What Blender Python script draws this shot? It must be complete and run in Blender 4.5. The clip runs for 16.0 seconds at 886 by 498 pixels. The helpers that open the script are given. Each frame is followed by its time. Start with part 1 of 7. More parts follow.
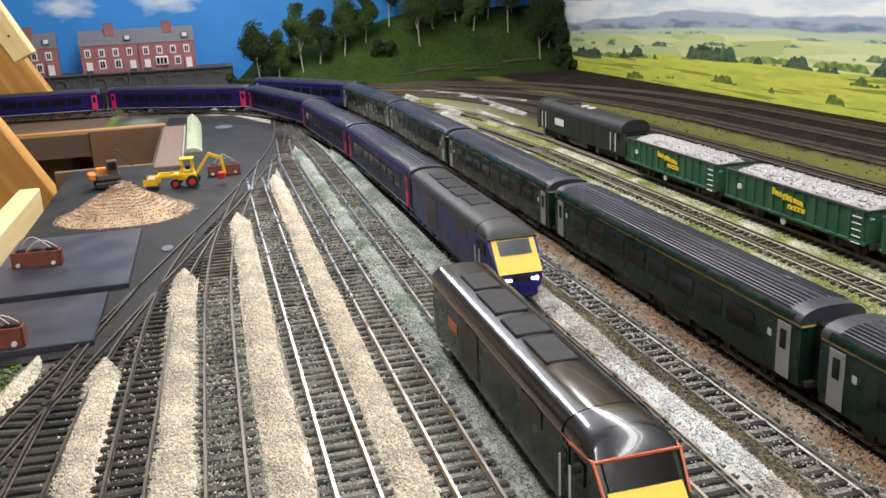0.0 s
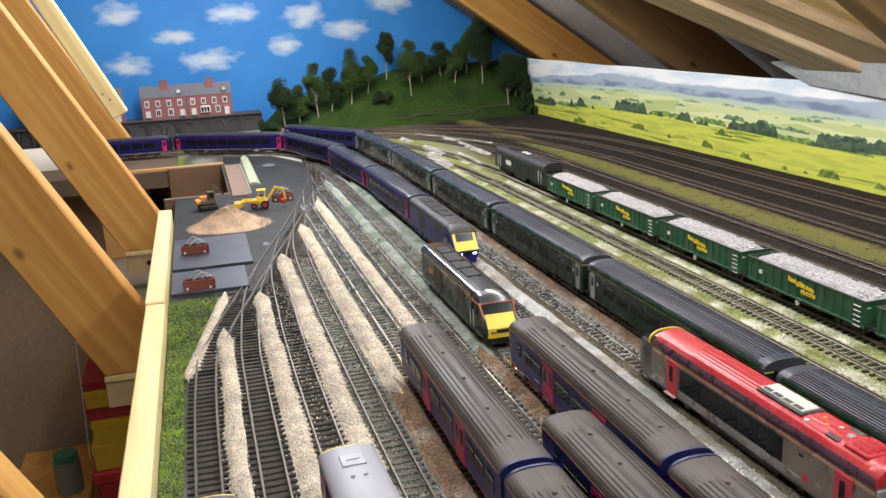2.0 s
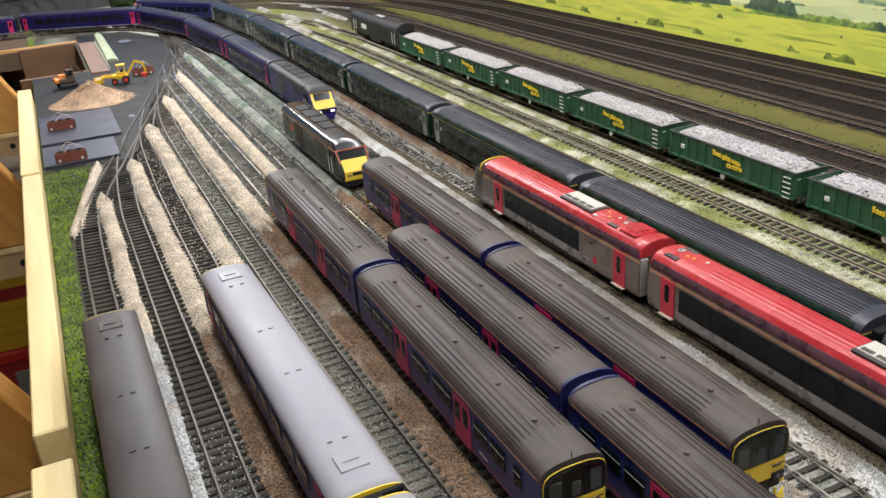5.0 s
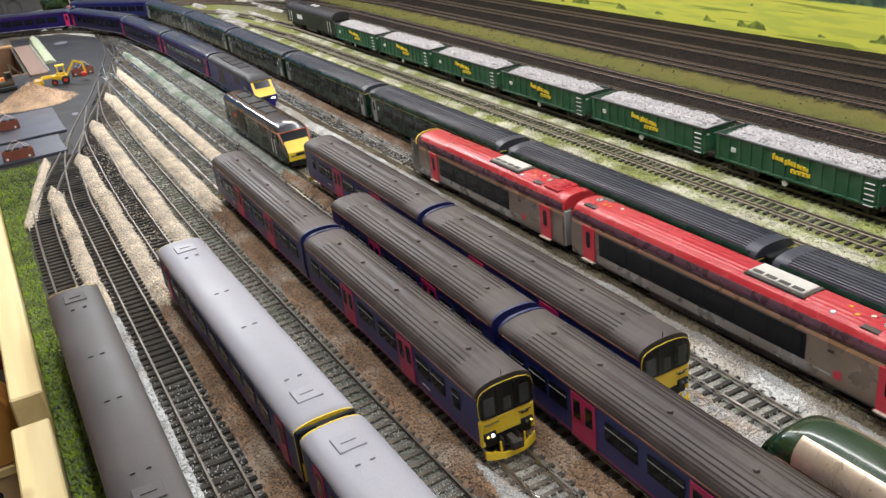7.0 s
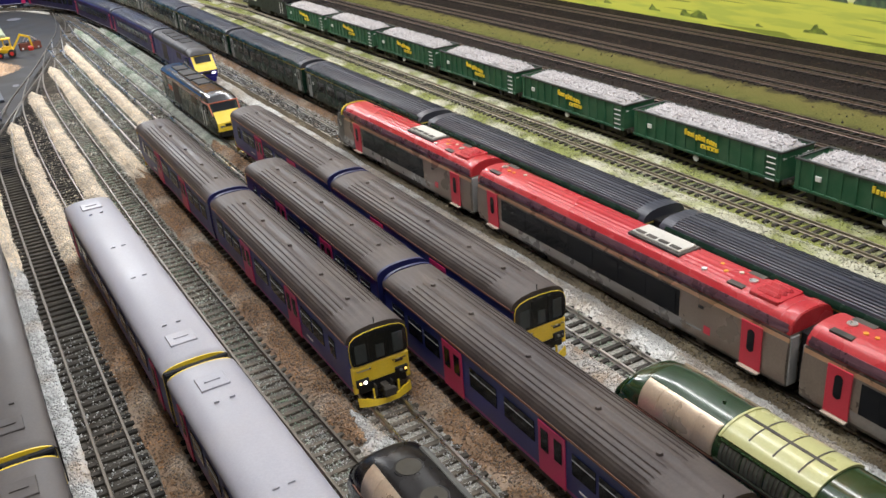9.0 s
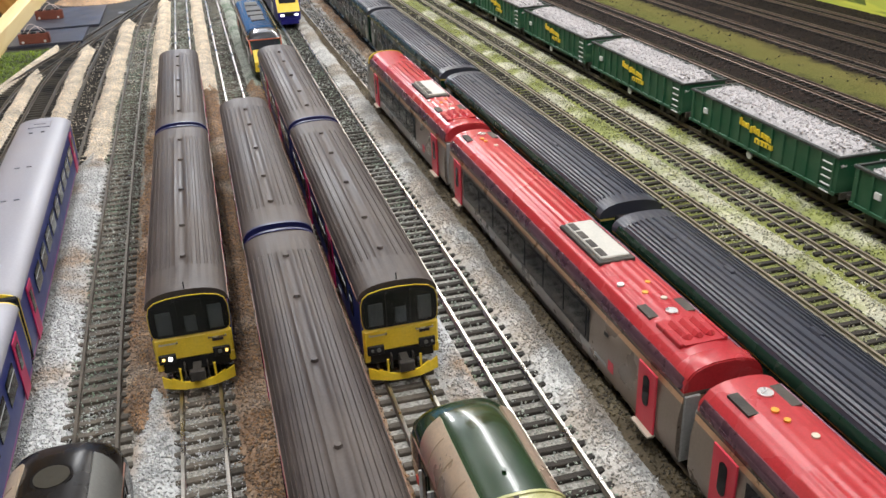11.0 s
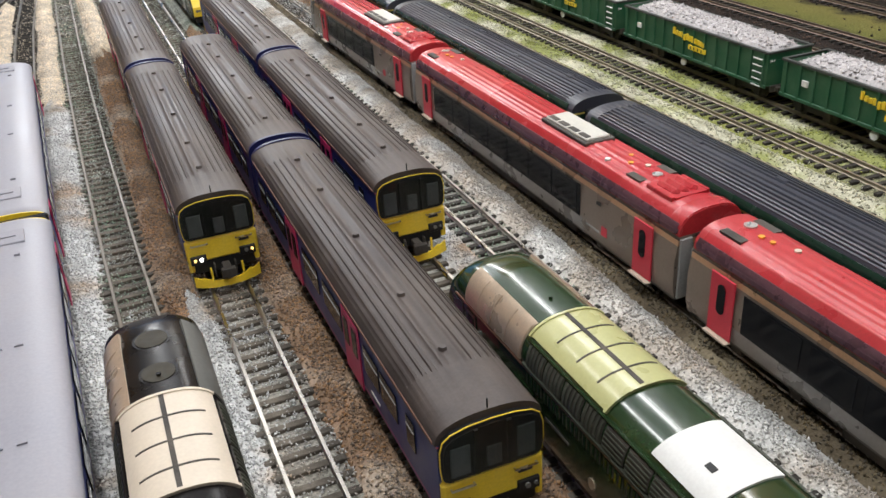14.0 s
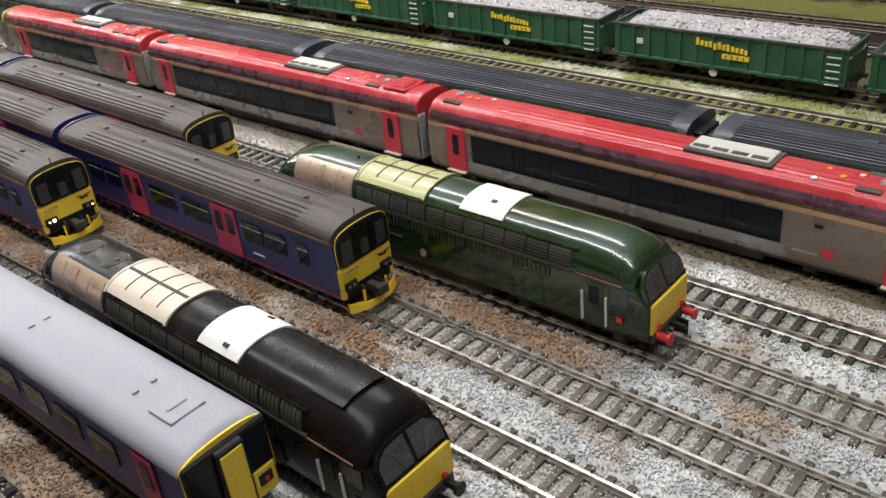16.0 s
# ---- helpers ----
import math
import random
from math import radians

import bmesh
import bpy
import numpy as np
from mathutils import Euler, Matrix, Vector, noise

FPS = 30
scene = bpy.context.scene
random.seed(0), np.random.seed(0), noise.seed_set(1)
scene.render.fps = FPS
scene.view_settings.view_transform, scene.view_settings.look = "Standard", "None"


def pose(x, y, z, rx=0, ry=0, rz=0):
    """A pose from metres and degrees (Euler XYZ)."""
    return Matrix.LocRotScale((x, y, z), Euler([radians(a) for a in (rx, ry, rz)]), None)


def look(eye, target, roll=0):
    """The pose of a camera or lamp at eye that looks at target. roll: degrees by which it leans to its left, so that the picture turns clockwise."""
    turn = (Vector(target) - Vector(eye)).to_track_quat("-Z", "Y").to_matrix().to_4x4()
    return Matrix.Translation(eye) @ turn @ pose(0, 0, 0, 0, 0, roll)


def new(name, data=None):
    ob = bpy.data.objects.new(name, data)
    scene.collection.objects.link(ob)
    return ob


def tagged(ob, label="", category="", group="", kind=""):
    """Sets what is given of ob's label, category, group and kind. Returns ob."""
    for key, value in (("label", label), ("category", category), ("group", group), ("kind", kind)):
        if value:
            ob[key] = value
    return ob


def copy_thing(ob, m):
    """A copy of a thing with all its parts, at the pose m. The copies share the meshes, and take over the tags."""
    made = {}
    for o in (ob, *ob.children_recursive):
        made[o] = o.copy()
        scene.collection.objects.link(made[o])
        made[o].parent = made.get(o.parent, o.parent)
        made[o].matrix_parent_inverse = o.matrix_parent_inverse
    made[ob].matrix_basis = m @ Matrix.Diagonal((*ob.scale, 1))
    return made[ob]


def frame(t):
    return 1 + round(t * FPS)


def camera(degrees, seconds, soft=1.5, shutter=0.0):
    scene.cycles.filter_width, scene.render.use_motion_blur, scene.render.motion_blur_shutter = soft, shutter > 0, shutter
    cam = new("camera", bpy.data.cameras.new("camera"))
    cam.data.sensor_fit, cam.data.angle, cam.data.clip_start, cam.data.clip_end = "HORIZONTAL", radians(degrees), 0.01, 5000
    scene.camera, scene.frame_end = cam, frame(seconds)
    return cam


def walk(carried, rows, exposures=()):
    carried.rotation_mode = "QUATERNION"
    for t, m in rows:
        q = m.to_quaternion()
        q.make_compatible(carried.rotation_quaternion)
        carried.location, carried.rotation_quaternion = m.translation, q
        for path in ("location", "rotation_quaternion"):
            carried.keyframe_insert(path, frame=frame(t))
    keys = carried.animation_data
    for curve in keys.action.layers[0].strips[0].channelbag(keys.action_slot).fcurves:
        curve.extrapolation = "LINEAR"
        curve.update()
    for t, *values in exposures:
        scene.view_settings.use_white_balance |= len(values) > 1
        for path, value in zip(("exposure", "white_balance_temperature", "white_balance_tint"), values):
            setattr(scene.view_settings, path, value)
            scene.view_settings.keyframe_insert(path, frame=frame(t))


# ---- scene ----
cam = camera(53.6, 16.0, 1.5)
PATH = [
    (0, (-0.0426, 0.3331, 0.1996), (0.1974, 1.2625, -0.0809), -2.73),
    (0.5, (-0.0542, 0.2784, 0.2090), (0.1884, 1.2059, -0.0754), -3.13),
    (1, (-0.0883, 0.1397, 0.2424), (0.1584, 1.0667, -0.0403), -3.04),
    (1.5, (-0.1215, 0.0057, 0.2730), (0.1282, 0.9339, -0.0027), -3.06),
    (2, (-0.1665, -0.1761, 0.3076), (0.0859, 0.7572, 0.0520), -3.01),
    (2.5, (-0.1825, -0.2317, 0.3151), (0.0723, 0.7027, 0.0661), -2.98),
    (3, (-0.1826, -0.2314, 0.3117), (0.0756, 0.6994, 0.0528), -3.49),
    (3.5, (-0.1784, -0.2600, 0.3025), (0.1282, 0.6402, -0.0066), -4.20),
    (4, (-0.1775, -0.2779, 0.3115), (0.1408, 0.5979, -0.0512), -4.03),
    (4.5, (-0.1794, -0.2836, 0.3132), (0.1556, 0.5748, -0.0752), -4.19),
    (6.8, (-0.1980, -0.3494, 0.3144), (0.2054, 0.4670, -0.0988), -6.28),
    (7, (-0.1997, -0.3521, 0.3131), (0.2018, 0.4645, -0.1016), -6.67),
    (7.5, (-0.2005, -0.3637, 0.3099), (0.2034, 0.4494, -0.1092), -7.41),
    (8, (-0.2048, -0.3763, 0.3092), (0.2186, 0.4263, -0.1109), -7.12),
    (8.5, (-0.1924, -0.3900, 0.2996), (0.2498, 0.4010, -0.1232), -6.56),
    (9, (-0.1610, -0.3939, 0.2864), (0.2623, 0.4093, -0.1328), -4.91),
    (9.5, (-0.1168, -0.3918, 0.2745), (0.2708, 0.4287, -0.1456), -3.45),
    (9.7, (-0.0958, -0.3877, 0.2656), (0.2834, 0.4363, -0.1552), -3.23),
    (11.8, (0.0531, -0.3679, 0.2010), (0.2184, 0.5221, -0.2240), -2.23),
    (12, (0.0478, -0.3733, 0.1925), (0.2299, 0.5225, -0.2129), -1.31),
    (12.5, (0.0418, -0.3774, 0.1912), (0.2503, 0.5060, -0.2286), -1.68),
    (13, (0.0276, -0.3845, 0.1970), (0.2598, 0.4792, -0.2503), -2.62),
    (13.5, (-0.0003, -0.3944, 0.2071), (0.2657, 0.4451, -0.2668), -3.49),
    (14, (-0.0395, -0.4043, 0.2202), (0.2813, 0.4163, -0.2528), -3.72),
    (14.5, (-0.0827, -0.4214, 0.2245), (0.3009, 0.3692, -0.2528), -4.56),
    (15, (-0.1117, -0.4431, 0.2280), (0.3455, 0.3046, -0.2536), -5.06),
    (15.5, (-0.1490, -0.4731, 0.2294), (0.3773, 0.2185, -0.2652), -6.58),
    (16, (-0.1940, -0.4999, 0.2424), (0.4274, 0.1023, -0.2588), -6.66),
]
walk(cam, [(t, look(eye, target, roll)) for t, eye, target, roll in PATH],
     exposures=((0, -0.10), (1.5, 0.03), (2.5, 0.11), (3.5, 0.04), (4.5, 0.0), (9.5, -0.02), (12, -0.05), (13.5, -0.05), (14.5, -0.03), (15.5, 0.12), (16, 0.19)))

# ---- world and light ----
world = bpy.data.worlds.new("loft")
scene.world = world
world.use_nodes = True
world.node_tree.nodes["Background"].inputs[0].default_value = (1.0, 0.9, 0.78, 1)
world.node_tree.nodes["Background"].inputs[1].default_value = 0.35
scene.view_settings.exposure = 0.0


def tube(name, x, y, z, length, width, watts, color=(0.98, 0.985, 0.985)):
    """Long light shaped like a bare fluorescent tube under the roof: three long faces that shine to both sides, down
    and up.
    """
    d = bpy.data.lights.new(name, "AREA")
    d.shape, d.size, d.size_y, d.energy, d.color = "RECTANGLE", width, length, watts / 2, color
    for side, turn in ((-1, 50), (1, -50), (0, 180)):
        ob = new(name, d)
        ob.matrix_world = pose(x + side * width / 2, y, z + (0.01 if not side else 0), 0, turn, 0)


tube("tube_light", -0.08, -0.15, 0.84, 1.5, 0.04, 10.2)
# Invented fill light, no such source seen: brightens sky board, struts and rafters.
tube("tube_light", 0.02, 1.75, 0.66, 1.3, 0.04, 18.0)
# Added fill light without a seen source, for the printed backdrop and rafters.
tube("tube_light", 0.33, 0.55, 0.52, 1.7, 0.04, 8.2)


# ---- materials ----
def M(name, color, rough=0.5, metal=0.0, var=0.2, scale=60.0, fine=900.0, bump=0.0, coat=0.0, rules=(), dust=0.0, spec=0.5):
    """Paint or surface with two scales of variation in metres; rules: colour bands by the local coordinates of a thing."""
    m = bpy.data.materials.new(name)
    m.use_nodes = True
    nt = m.node_tree
    N, Lk = nt.nodes, nt.links
    p = N["Principled BSDF"]
    co = N.new("ShaderNodeTexCoord")
    sep = N.new("ShaderNodeSeparateXYZ")
    Lk.new(co.outputs["Object"], sep.inputs[0])
    rgb = N.new("ShaderNodeRGB")
    rgb.outputs[0].default_value = (*color, 1)
    cur = rgb.outputs[0]
    for rule in rules:
        col, tests = rule[0], rule[1:]
        mask = None
        for axis, lo, hi in tests:
            src = sep.outputs["xyz".index(axis[0])]
            if len(axis) > 1:
                ab = N.new("ShaderNodeMath")
                ab.operation = "ABSOLUTE"
                Lk.new(src, ab.inputs[0])
                src = ab.outputs[0]
            c = N.new("ShaderNodeMath")
            c.operation = "COMPARE"
            Lk.new(src, c.inputs[0])
            c.inputs[1].default_value, c.inputs[2].default_value = (lo + hi) / 2, (hi - lo) / 2
            if mask is None:
                mask = c.outputs[0]
            else:
                mu = N.new("ShaderNodeMath")
                mu.operation = "MULTIPLY"
                Lk.new(mask, mu.inputs[0]), Lk.new(c.outputs[0], mu.inputs[1])
                mask = mu.outputs[0]
        mx = N.new("ShaderNodeMix")
        mx.data_type = "RGBA"
        Lk.new(mask, mx.inputs[0]), Lk.new(cur, mx.inputs[6])
        mx.inputs[7].default_value = (*col, 1)
        cur = mx.outputs[2]
    n1, n2 = N.new("ShaderNodeTexNoise"), N.new("ShaderNodeTexNoise")
    for n, sc, de in ((n1, scale, 4), (n2, fine, 3)):
        Lk.new(co.outputs["Object"], n.inputs["Vector"])
        n.inputs["Scale"].default_value, n.inputs["Detail"].default_value = sc, de
    add = N.new("ShaderNodeMath")
    add.operation = "ADD"
    Lk.new(n1.outputs[0], add.inputs[0]), Lk.new(n2.outputs[0], add.inputs[1])
    mr = N.new("ShaderNodeMapRange")
    Lk.new(add.outputs[0], mr.inputs[0])
    mr.inputs[1].default_value, mr.inputs[2].default_value = 0.6, 1.4
    mr.inputs[3].default_value, mr.inputs[4].default_value = 1 - var, 1 + var
    hs = N.new("ShaderNodeHueSaturation")
    Lk.new(cur, hs.inputs["Color"]), Lk.new(mr.outputs[0], hs.inputs["Value"])
    cur = hs.outputs[0]
    if dust:
        dm = N.new("ShaderNodeMix")
        dm.data_type = "RGBA"
        dr = N.new("ShaderNodeMapRange")
        Lk.new(n1.outputs[0], dr.inputs[0])
        dr.inputs[1].default_value, dr.inputs[2].default_value, dr.inputs[4].default_value = 0.4, 0.75, dust
        Lk.new(dr.outputs[0], dm.inputs[0]), Lk.new(cur, dm.inputs[6])
        dm.inputs[7].default_value = (0.32, 0.27, 0.21, 1)
        cur = dm.outputs[2]
    Lk.new(cur, p.inputs["Base Color"])
    rr = N.new("ShaderNodeMapRange")
    Lk.new(n1.outputs[0], rr.inputs[0])
    rr.inputs[1].default_value, rr.inputs[2].default_value = 0.3, 0.7
    rr.inputs[3].default_value, rr.inputs[4].default_value = max(0.03, rough - 0.07), min(1, rough + 0.07)
    Lk.new(rr.outputs[0], p.inputs["Roughness"])
    p.inputs["Metallic"].default_value = metal
    p.inputs["Coat Weight"].default_value = coat
    p.inputs["Specular IOR Level"].default_value = spec
    if bump:
        b = N.new("ShaderNodeBump")
        b.inputs["Strength"].default_value, b.inputs["Distance"].default_value = min(1, bump), 0.001 * max(1, bump)
        Lk.new(n2.outputs[0], b.inputs["Height"]), Lk.new(b.outputs[0], p.inputs["Normal"])
    return m


GLASS = M("dark_glazing", (0.010, 0.011, 0.014), 0.12, var=0.1, spec=0.14)
BLACK = M("black_plastic", (0.012, 0.012, 0.013), 0.5, spec=0.3)
UNDER = M("weathered_underframe", (0.035, 0.03, 0.026), 0.75, bump=0.3, dust=0.25)
WHEEL = M("wheel_steel", (0.06, 0.05, 0.045), 0.5, 0.6)
RAILM = M("nickel_rail", (0.58, 0.54, 0.48), 0.30, 1.0, dust=0.06)
RAILM2 = M("tarnished_rail", (0.11, 0.092, 0.072), 0.45, 0.7, dust=0.15)
RAILC = M("dull_cream_rail", (0.30, 0.26, 0.19), 0.5, 0.5, dust=0.25)
RAILD = M("dull_brown_rail", (0.19, 0.14, 0.11), 0.45, 0.6, dust=0.15)
SLEEP = M("dark_sleeper", (0.019, 0.017, 0.015), 0.8, var=0.5, scale=70, bump=0.5, dust=0.14, spec=0.25)
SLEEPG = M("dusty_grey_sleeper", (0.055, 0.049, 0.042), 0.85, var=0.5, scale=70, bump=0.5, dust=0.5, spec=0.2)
SLEEPL = M("black_brown_sleeper", (0.014, 0.013, 0.012), 0.8, var=0.5, scale=40, bump=0.5, dust=0.26, spec=0.2)
SLEEPD = M("sooty_sleeper", (0.012, 0.010, 0.009), 0.85, var=0.4, scale=70, bump=0.5, dust=0.08)
YELL = M("warning_yellow", (0.82, 0.58, 0.03), 0.4, var=0.14, scale=120, dust=0.16)
PINK = M("magenta_door", (0.50, 0.02, 0.11), 0.4, var=0.1)
REDD = M("red_door", (0.62, 0.03, 0.06), 0.4, var=0.08)
REDB = M("buffer_red", (0.6, 0.03, 0.02), 0.45)
WHITE = M("white_paint", (0.68, 0.675, 0.65), 0.5, var=0.08)
LAMP = M("unlit_lamp_lens", (0.16, 0.16, 0.15), 0.2)
SEAT = M("grey_cab_seat", (0.10, 0.11, 0.115), 0.7, var=0.35, scale=250)
CLEAR = bpy.data.materials.new("clear_glazing")
CLEAR.use_nodes = True
for socket, value in (("Base Color", (0.80, 0.83, 0.82, 1)), ("Roughness", 0.03), ("IOR", 1.2), ("Transmission Weight", 1.0)):
    CLEAR.node_tree.nodes["Principled BSDF"].inputs[socket].default_value = value
AMBER = bpy.data.materials.new("lit_amber_lamp")
AMBER.use_nodes = True
AMBER.node_tree.nodes["Principled BSDF"].inputs["Emission Color"].default_value = (1, 0.62, 0.08, 1)
AMBER.node_tree.nodes["Principled BSDF"].inputs["Emission Strength"].default_value = 2.0
LIT = bpy.data.materials.new("lit_headlight")
LIT.use_nodes = True
LIT.node_tree.nodes["Principled BSDF"].inputs["Emission Color"].default_value = (1, 0.95, 0.85, 1)
LIT.node_tree.nodes["Principled BSDF"].inputs["Emission Strength"].default_value = 3.5
ROOF150 = M("grey_brown_roof", (0.057, 0.045, 0.042), 0.48, var=0.25, scale=30, dust=0.12, spec=0.28)
BODY150 = M("navy_body", (0.018, 0.033, 0.190), 0.42, var=0.2, dust=0.07, rules=(
    ((0.62, 0.09, 0.17), ("z", 0.0405, 0.0412)), ((0.30, 0.03, 0.22), ("z", 0.0095, 0.0115))))
ROOFSIL = M("silver_grey_roof", (0.285, 0.280, 0.315), 0.45, var=0.10, scale=20, dust=0.14)
ROOFDK = M("dark_grey_roof", (0.060, 0.052, 0.051), 0.5, var=0.2, scale=25, dust=0.08, spec=0.4)
BODYDK = M("dull_dark_body", (0.06, 0.06, 0.065), 0.5, rules=(((0.55, 0.5, 0.35), ("z", 0.0395, 0.0403)),))
ROOFMK = M("ribbed_coach_roof", (0.036, 0.039, 0.053), 0.38, spec=0.45, var=0.18, scale=30, dust=0.05)
BODYGR = M("dark_green_body", (0.007, 0.025, 0.015), 0.28, var=0.15, spec=0.25, rules=(((0.50, 0.40, 0.10), ("z", 0.0396, 0.0407)),))
GREYDOOR = M("grey_door", (0.30, 0.30, 0.29), 0.45)
BODYPU = M("purple_body", (0.014, 0.011, 0.080), 0.4, var=0.12, spec=0.15, rules=(
    ((0.45, 0.45, 0.6), ("z", 0.0095, 0.0107)), ((0.2, 0.05, 0.25), ("z", 0.0395, 0.0402))))
SILVB = M("taupe_silver_body", (0.245, 0.197, 0.163), 0.30, 0.45, var=0.16, dust=0.14, rules=(((0.29, 0.275, 0.265), ("z", 0.009, 0.0168), ("y", -0.076, 0.130)), ((0.085, 0.078, 0.072), ("z", 0.003, 0.009)), ((0.62, 0.37, 0.22), ("z", 0.0350, 0.0376)), ((0.10, 0.08, 0.075), ("z", 0.0376, 0.0382))))
NOSEB = M("gunmetal_nose", (0.06, 0.05, 0.045), 0.3, 0.3, var=0.1)
REDROOF = M("red_roof", (0.42, 0.026, 0.034), 0.27, var=0.22, scale=30, dust=0.10)
MAROON = M("dark_maroon_cantrail", (0.17, 0.085, 0.115), 0.3, 0.6, var=0.3, scale=90, dust=0.08)
CHROME = M("bright_fan_disc", (0.78, 0.77, 0.74), 0.3, 0.9, var=0.15, scale=300)
GOLD = M("orange_gold_cap", (0.80, 0.36, 0.05), 0.4, 0.2, var=0.15)
GREENHST = M("dark_green_power_car", (0.008, 0.024, 0.015), 0.26, var=0.12, spec=0.25)
HSTBLUE = M("blue_power_car", (0.018, 0.016, 0.15), 0.35, var=0.12, spec=0.2)
HSTROOF = M("sooty_roof", (0.034, 0.032, 0.034), 0.5, var=0.25, spec=0.3)
GLOSSBLK = M("gloss_black_roof", (0.015, 0.015, 0.017), 0.18, coat=0.5)
LOCOGRN = M("deep_green_loco", (0.013, 0.036, 0.011), 0.20, coat=0.5, var=0.2, dust=0.02)
LOCOBLK = M("black_brown_loco", (0.010, 0.0085, 0.008), 0.26, coat=0.0, var=0.25, spec=0.13)
CABGL = M("cab_glazing", (0.060, 0.064, 0.066), 0.15, var=0.5, scale=160, spec=0.4)
BARE = M("bare_bronze_panel", (0.58, 0.46, 0.345), 0.30, 0.55, var=0.15)
GREYPNL = M("dull_grey_panel", (0.12, 0.12, 0.11), 0.45, var=0.2, dust=0.08)
PODM = M("dull_cream_pod", (0.50, 0.48, 0.43), 0.5, var=0.15, scale=120, dust=0.15)
CREAM = M("cream_panel", (0.60, 0.515, 0.41), 0.45, var=0.08)
LIME = M("pale_green_panel", (0.43, 0.42, 0.19), 0.3, coat=0.3, var=0.08)
DK66 = M("dark_66_body", (0.016, 0.022, 0.018), 0.45, var=0.15, dust=0.06, spec=0.2)
HOPGRN = M("wagon_green", (0.018, 0.095, 0.045), 0.45, var=0.15, dust=0.12)
RIMM = M("dull_rim", (0.05, 0.055, 0.05), 0.7, var=0.3)
RUSTIN = M("rusty_inside", (0.16, 0.09, 0.06), 0.8, var=0.3, bump=0.3)
STONE = M("grey_ballast_load", (0.44, 0.415, 0.415), 0.85, var=0.45, scale=350, fine=900)
WOODOR = M("orange_timber", (0.46, 0.24, 0.075), 0.6, var=0.2, scale=8)


# ---- mesh helpers ----
def part(name, bm, material, parent=None, label="", smooth=False):
    me = bpy.data.meshes.new(name)
    if isinstance(bm, tuple):
        me.from_pydata(*bm)
    else:
        bmesh.ops.recalc_face_normals(bm, faces=bm.faces)
        bm.to_mesh(me)
        bm.free()
    if smooth:
        me.polygons.foreach_set("use_smooth", [True] * len(me.polygons))
        me.update()
        me.set_sharp_from_angle(angle=radians(38))
    me.materials.append(material)
    ob = new(name, me)
    if parent:
        ob.parent = parent
    if label:
        ob["label"] = label
    return ob


def thing(name, label, category, group="", kind=""):
    return tagged(new(name), label, category, group, kind)


def box(bm, x0, x1, y0, y1, z0, z1, m=None, bev=0.0):
    vs = bmesh.ops.create_cube(bm, size=1)["verts"]
    for v in vs:
        v.co = Vector(((x0 + x1) / 2 + v.co.x * (x1 - x0), (y0 + y1) / 2 + v.co.y * (y1 - y0), (z0 + z1) / 2 + v.co.z * (z1 - z0)))
    if bev:
        es = {e for v in vs for e in v.link_edges}
        r = bmesh.ops.bevel(bm, geom=list(es), offset=bev, segments=1, affect="EDGES")
        vs = list({v for f in r["faces"] for v in f.verts} | {v for v in vs if v.is_valid})
    if m is not None:
        bmesh.ops.transform(bm, matrix=m, verts=vs)
    return vs


def boxes(*dims, bev=0.0):
    bm = bmesh.new()
    for d in dims:
        box(bm, *d, bev=bev)
    return bm


def cyl(bm, r, h, m, n=14, r2=None):
    return bmesh.ops.create_cone(bm, cap_ends=True, segments=n, radius1=r, radius2=r if r2 is None else r2, depth=h, matrix=m)["verts"]


def loft(bm, loops, cap=True, closed=True):
    rings = [[bm.verts.new(p) for p in l] for l in loops]
    n = len(rings[0])
    for a, b in zip(rings, rings[1:]):
        for i in range(n if closed else n - 1):
            j = (i + 1) % n
            bm.faces.new((a[i], a[j], b[j], b[i]))
    if cap and closed:
        bm.faces.new(rings[0][::-1])
        bm.faces.new(rings[-1])
    return rings


def ring(y, w, zb, ze, zr, n=10, under=0.001, power=0.85):
    """Closed cross-section of a coach: sides with a slight tumblehome and an arched roof."""
    h = w / 2
    pts = [(-h + under, y, zb), (-h, y, zb + 0.35 * (ze - zb)), (-h + 0.0003, y, ze)]
    for i in range(1, n):
        a = math.pi * (1 - i / n)
        c, s = math.cos(a), math.sin(a)
        pts.append((h * math.copysign(abs(c) ** 0.8, c), y, ze + (zr - ze) * s ** power))
    return pts + [(h - 0.0003, y, ze), (h, y, zb + 0.35 * (ze - zb)), (h - under, y, zb)]


def shell(L, w, zb, ze):
    """Body sides and ends below the eaves."""
    bm = bmesh.new()
    h = w / 2
    sec = lambda y: [(-h + 0.001, y, zb), (-h, y, zb + 0.3 * (ze - zb)), (-h + 0.0003, y, ze), (h - 0.0003, y, ze), (h, y, zb + 0.3 * (ze - zb)), (h - 0.001, y, zb)]
    loft(bm, [sec(-L / 2), sec(L / 2)])
    return bm


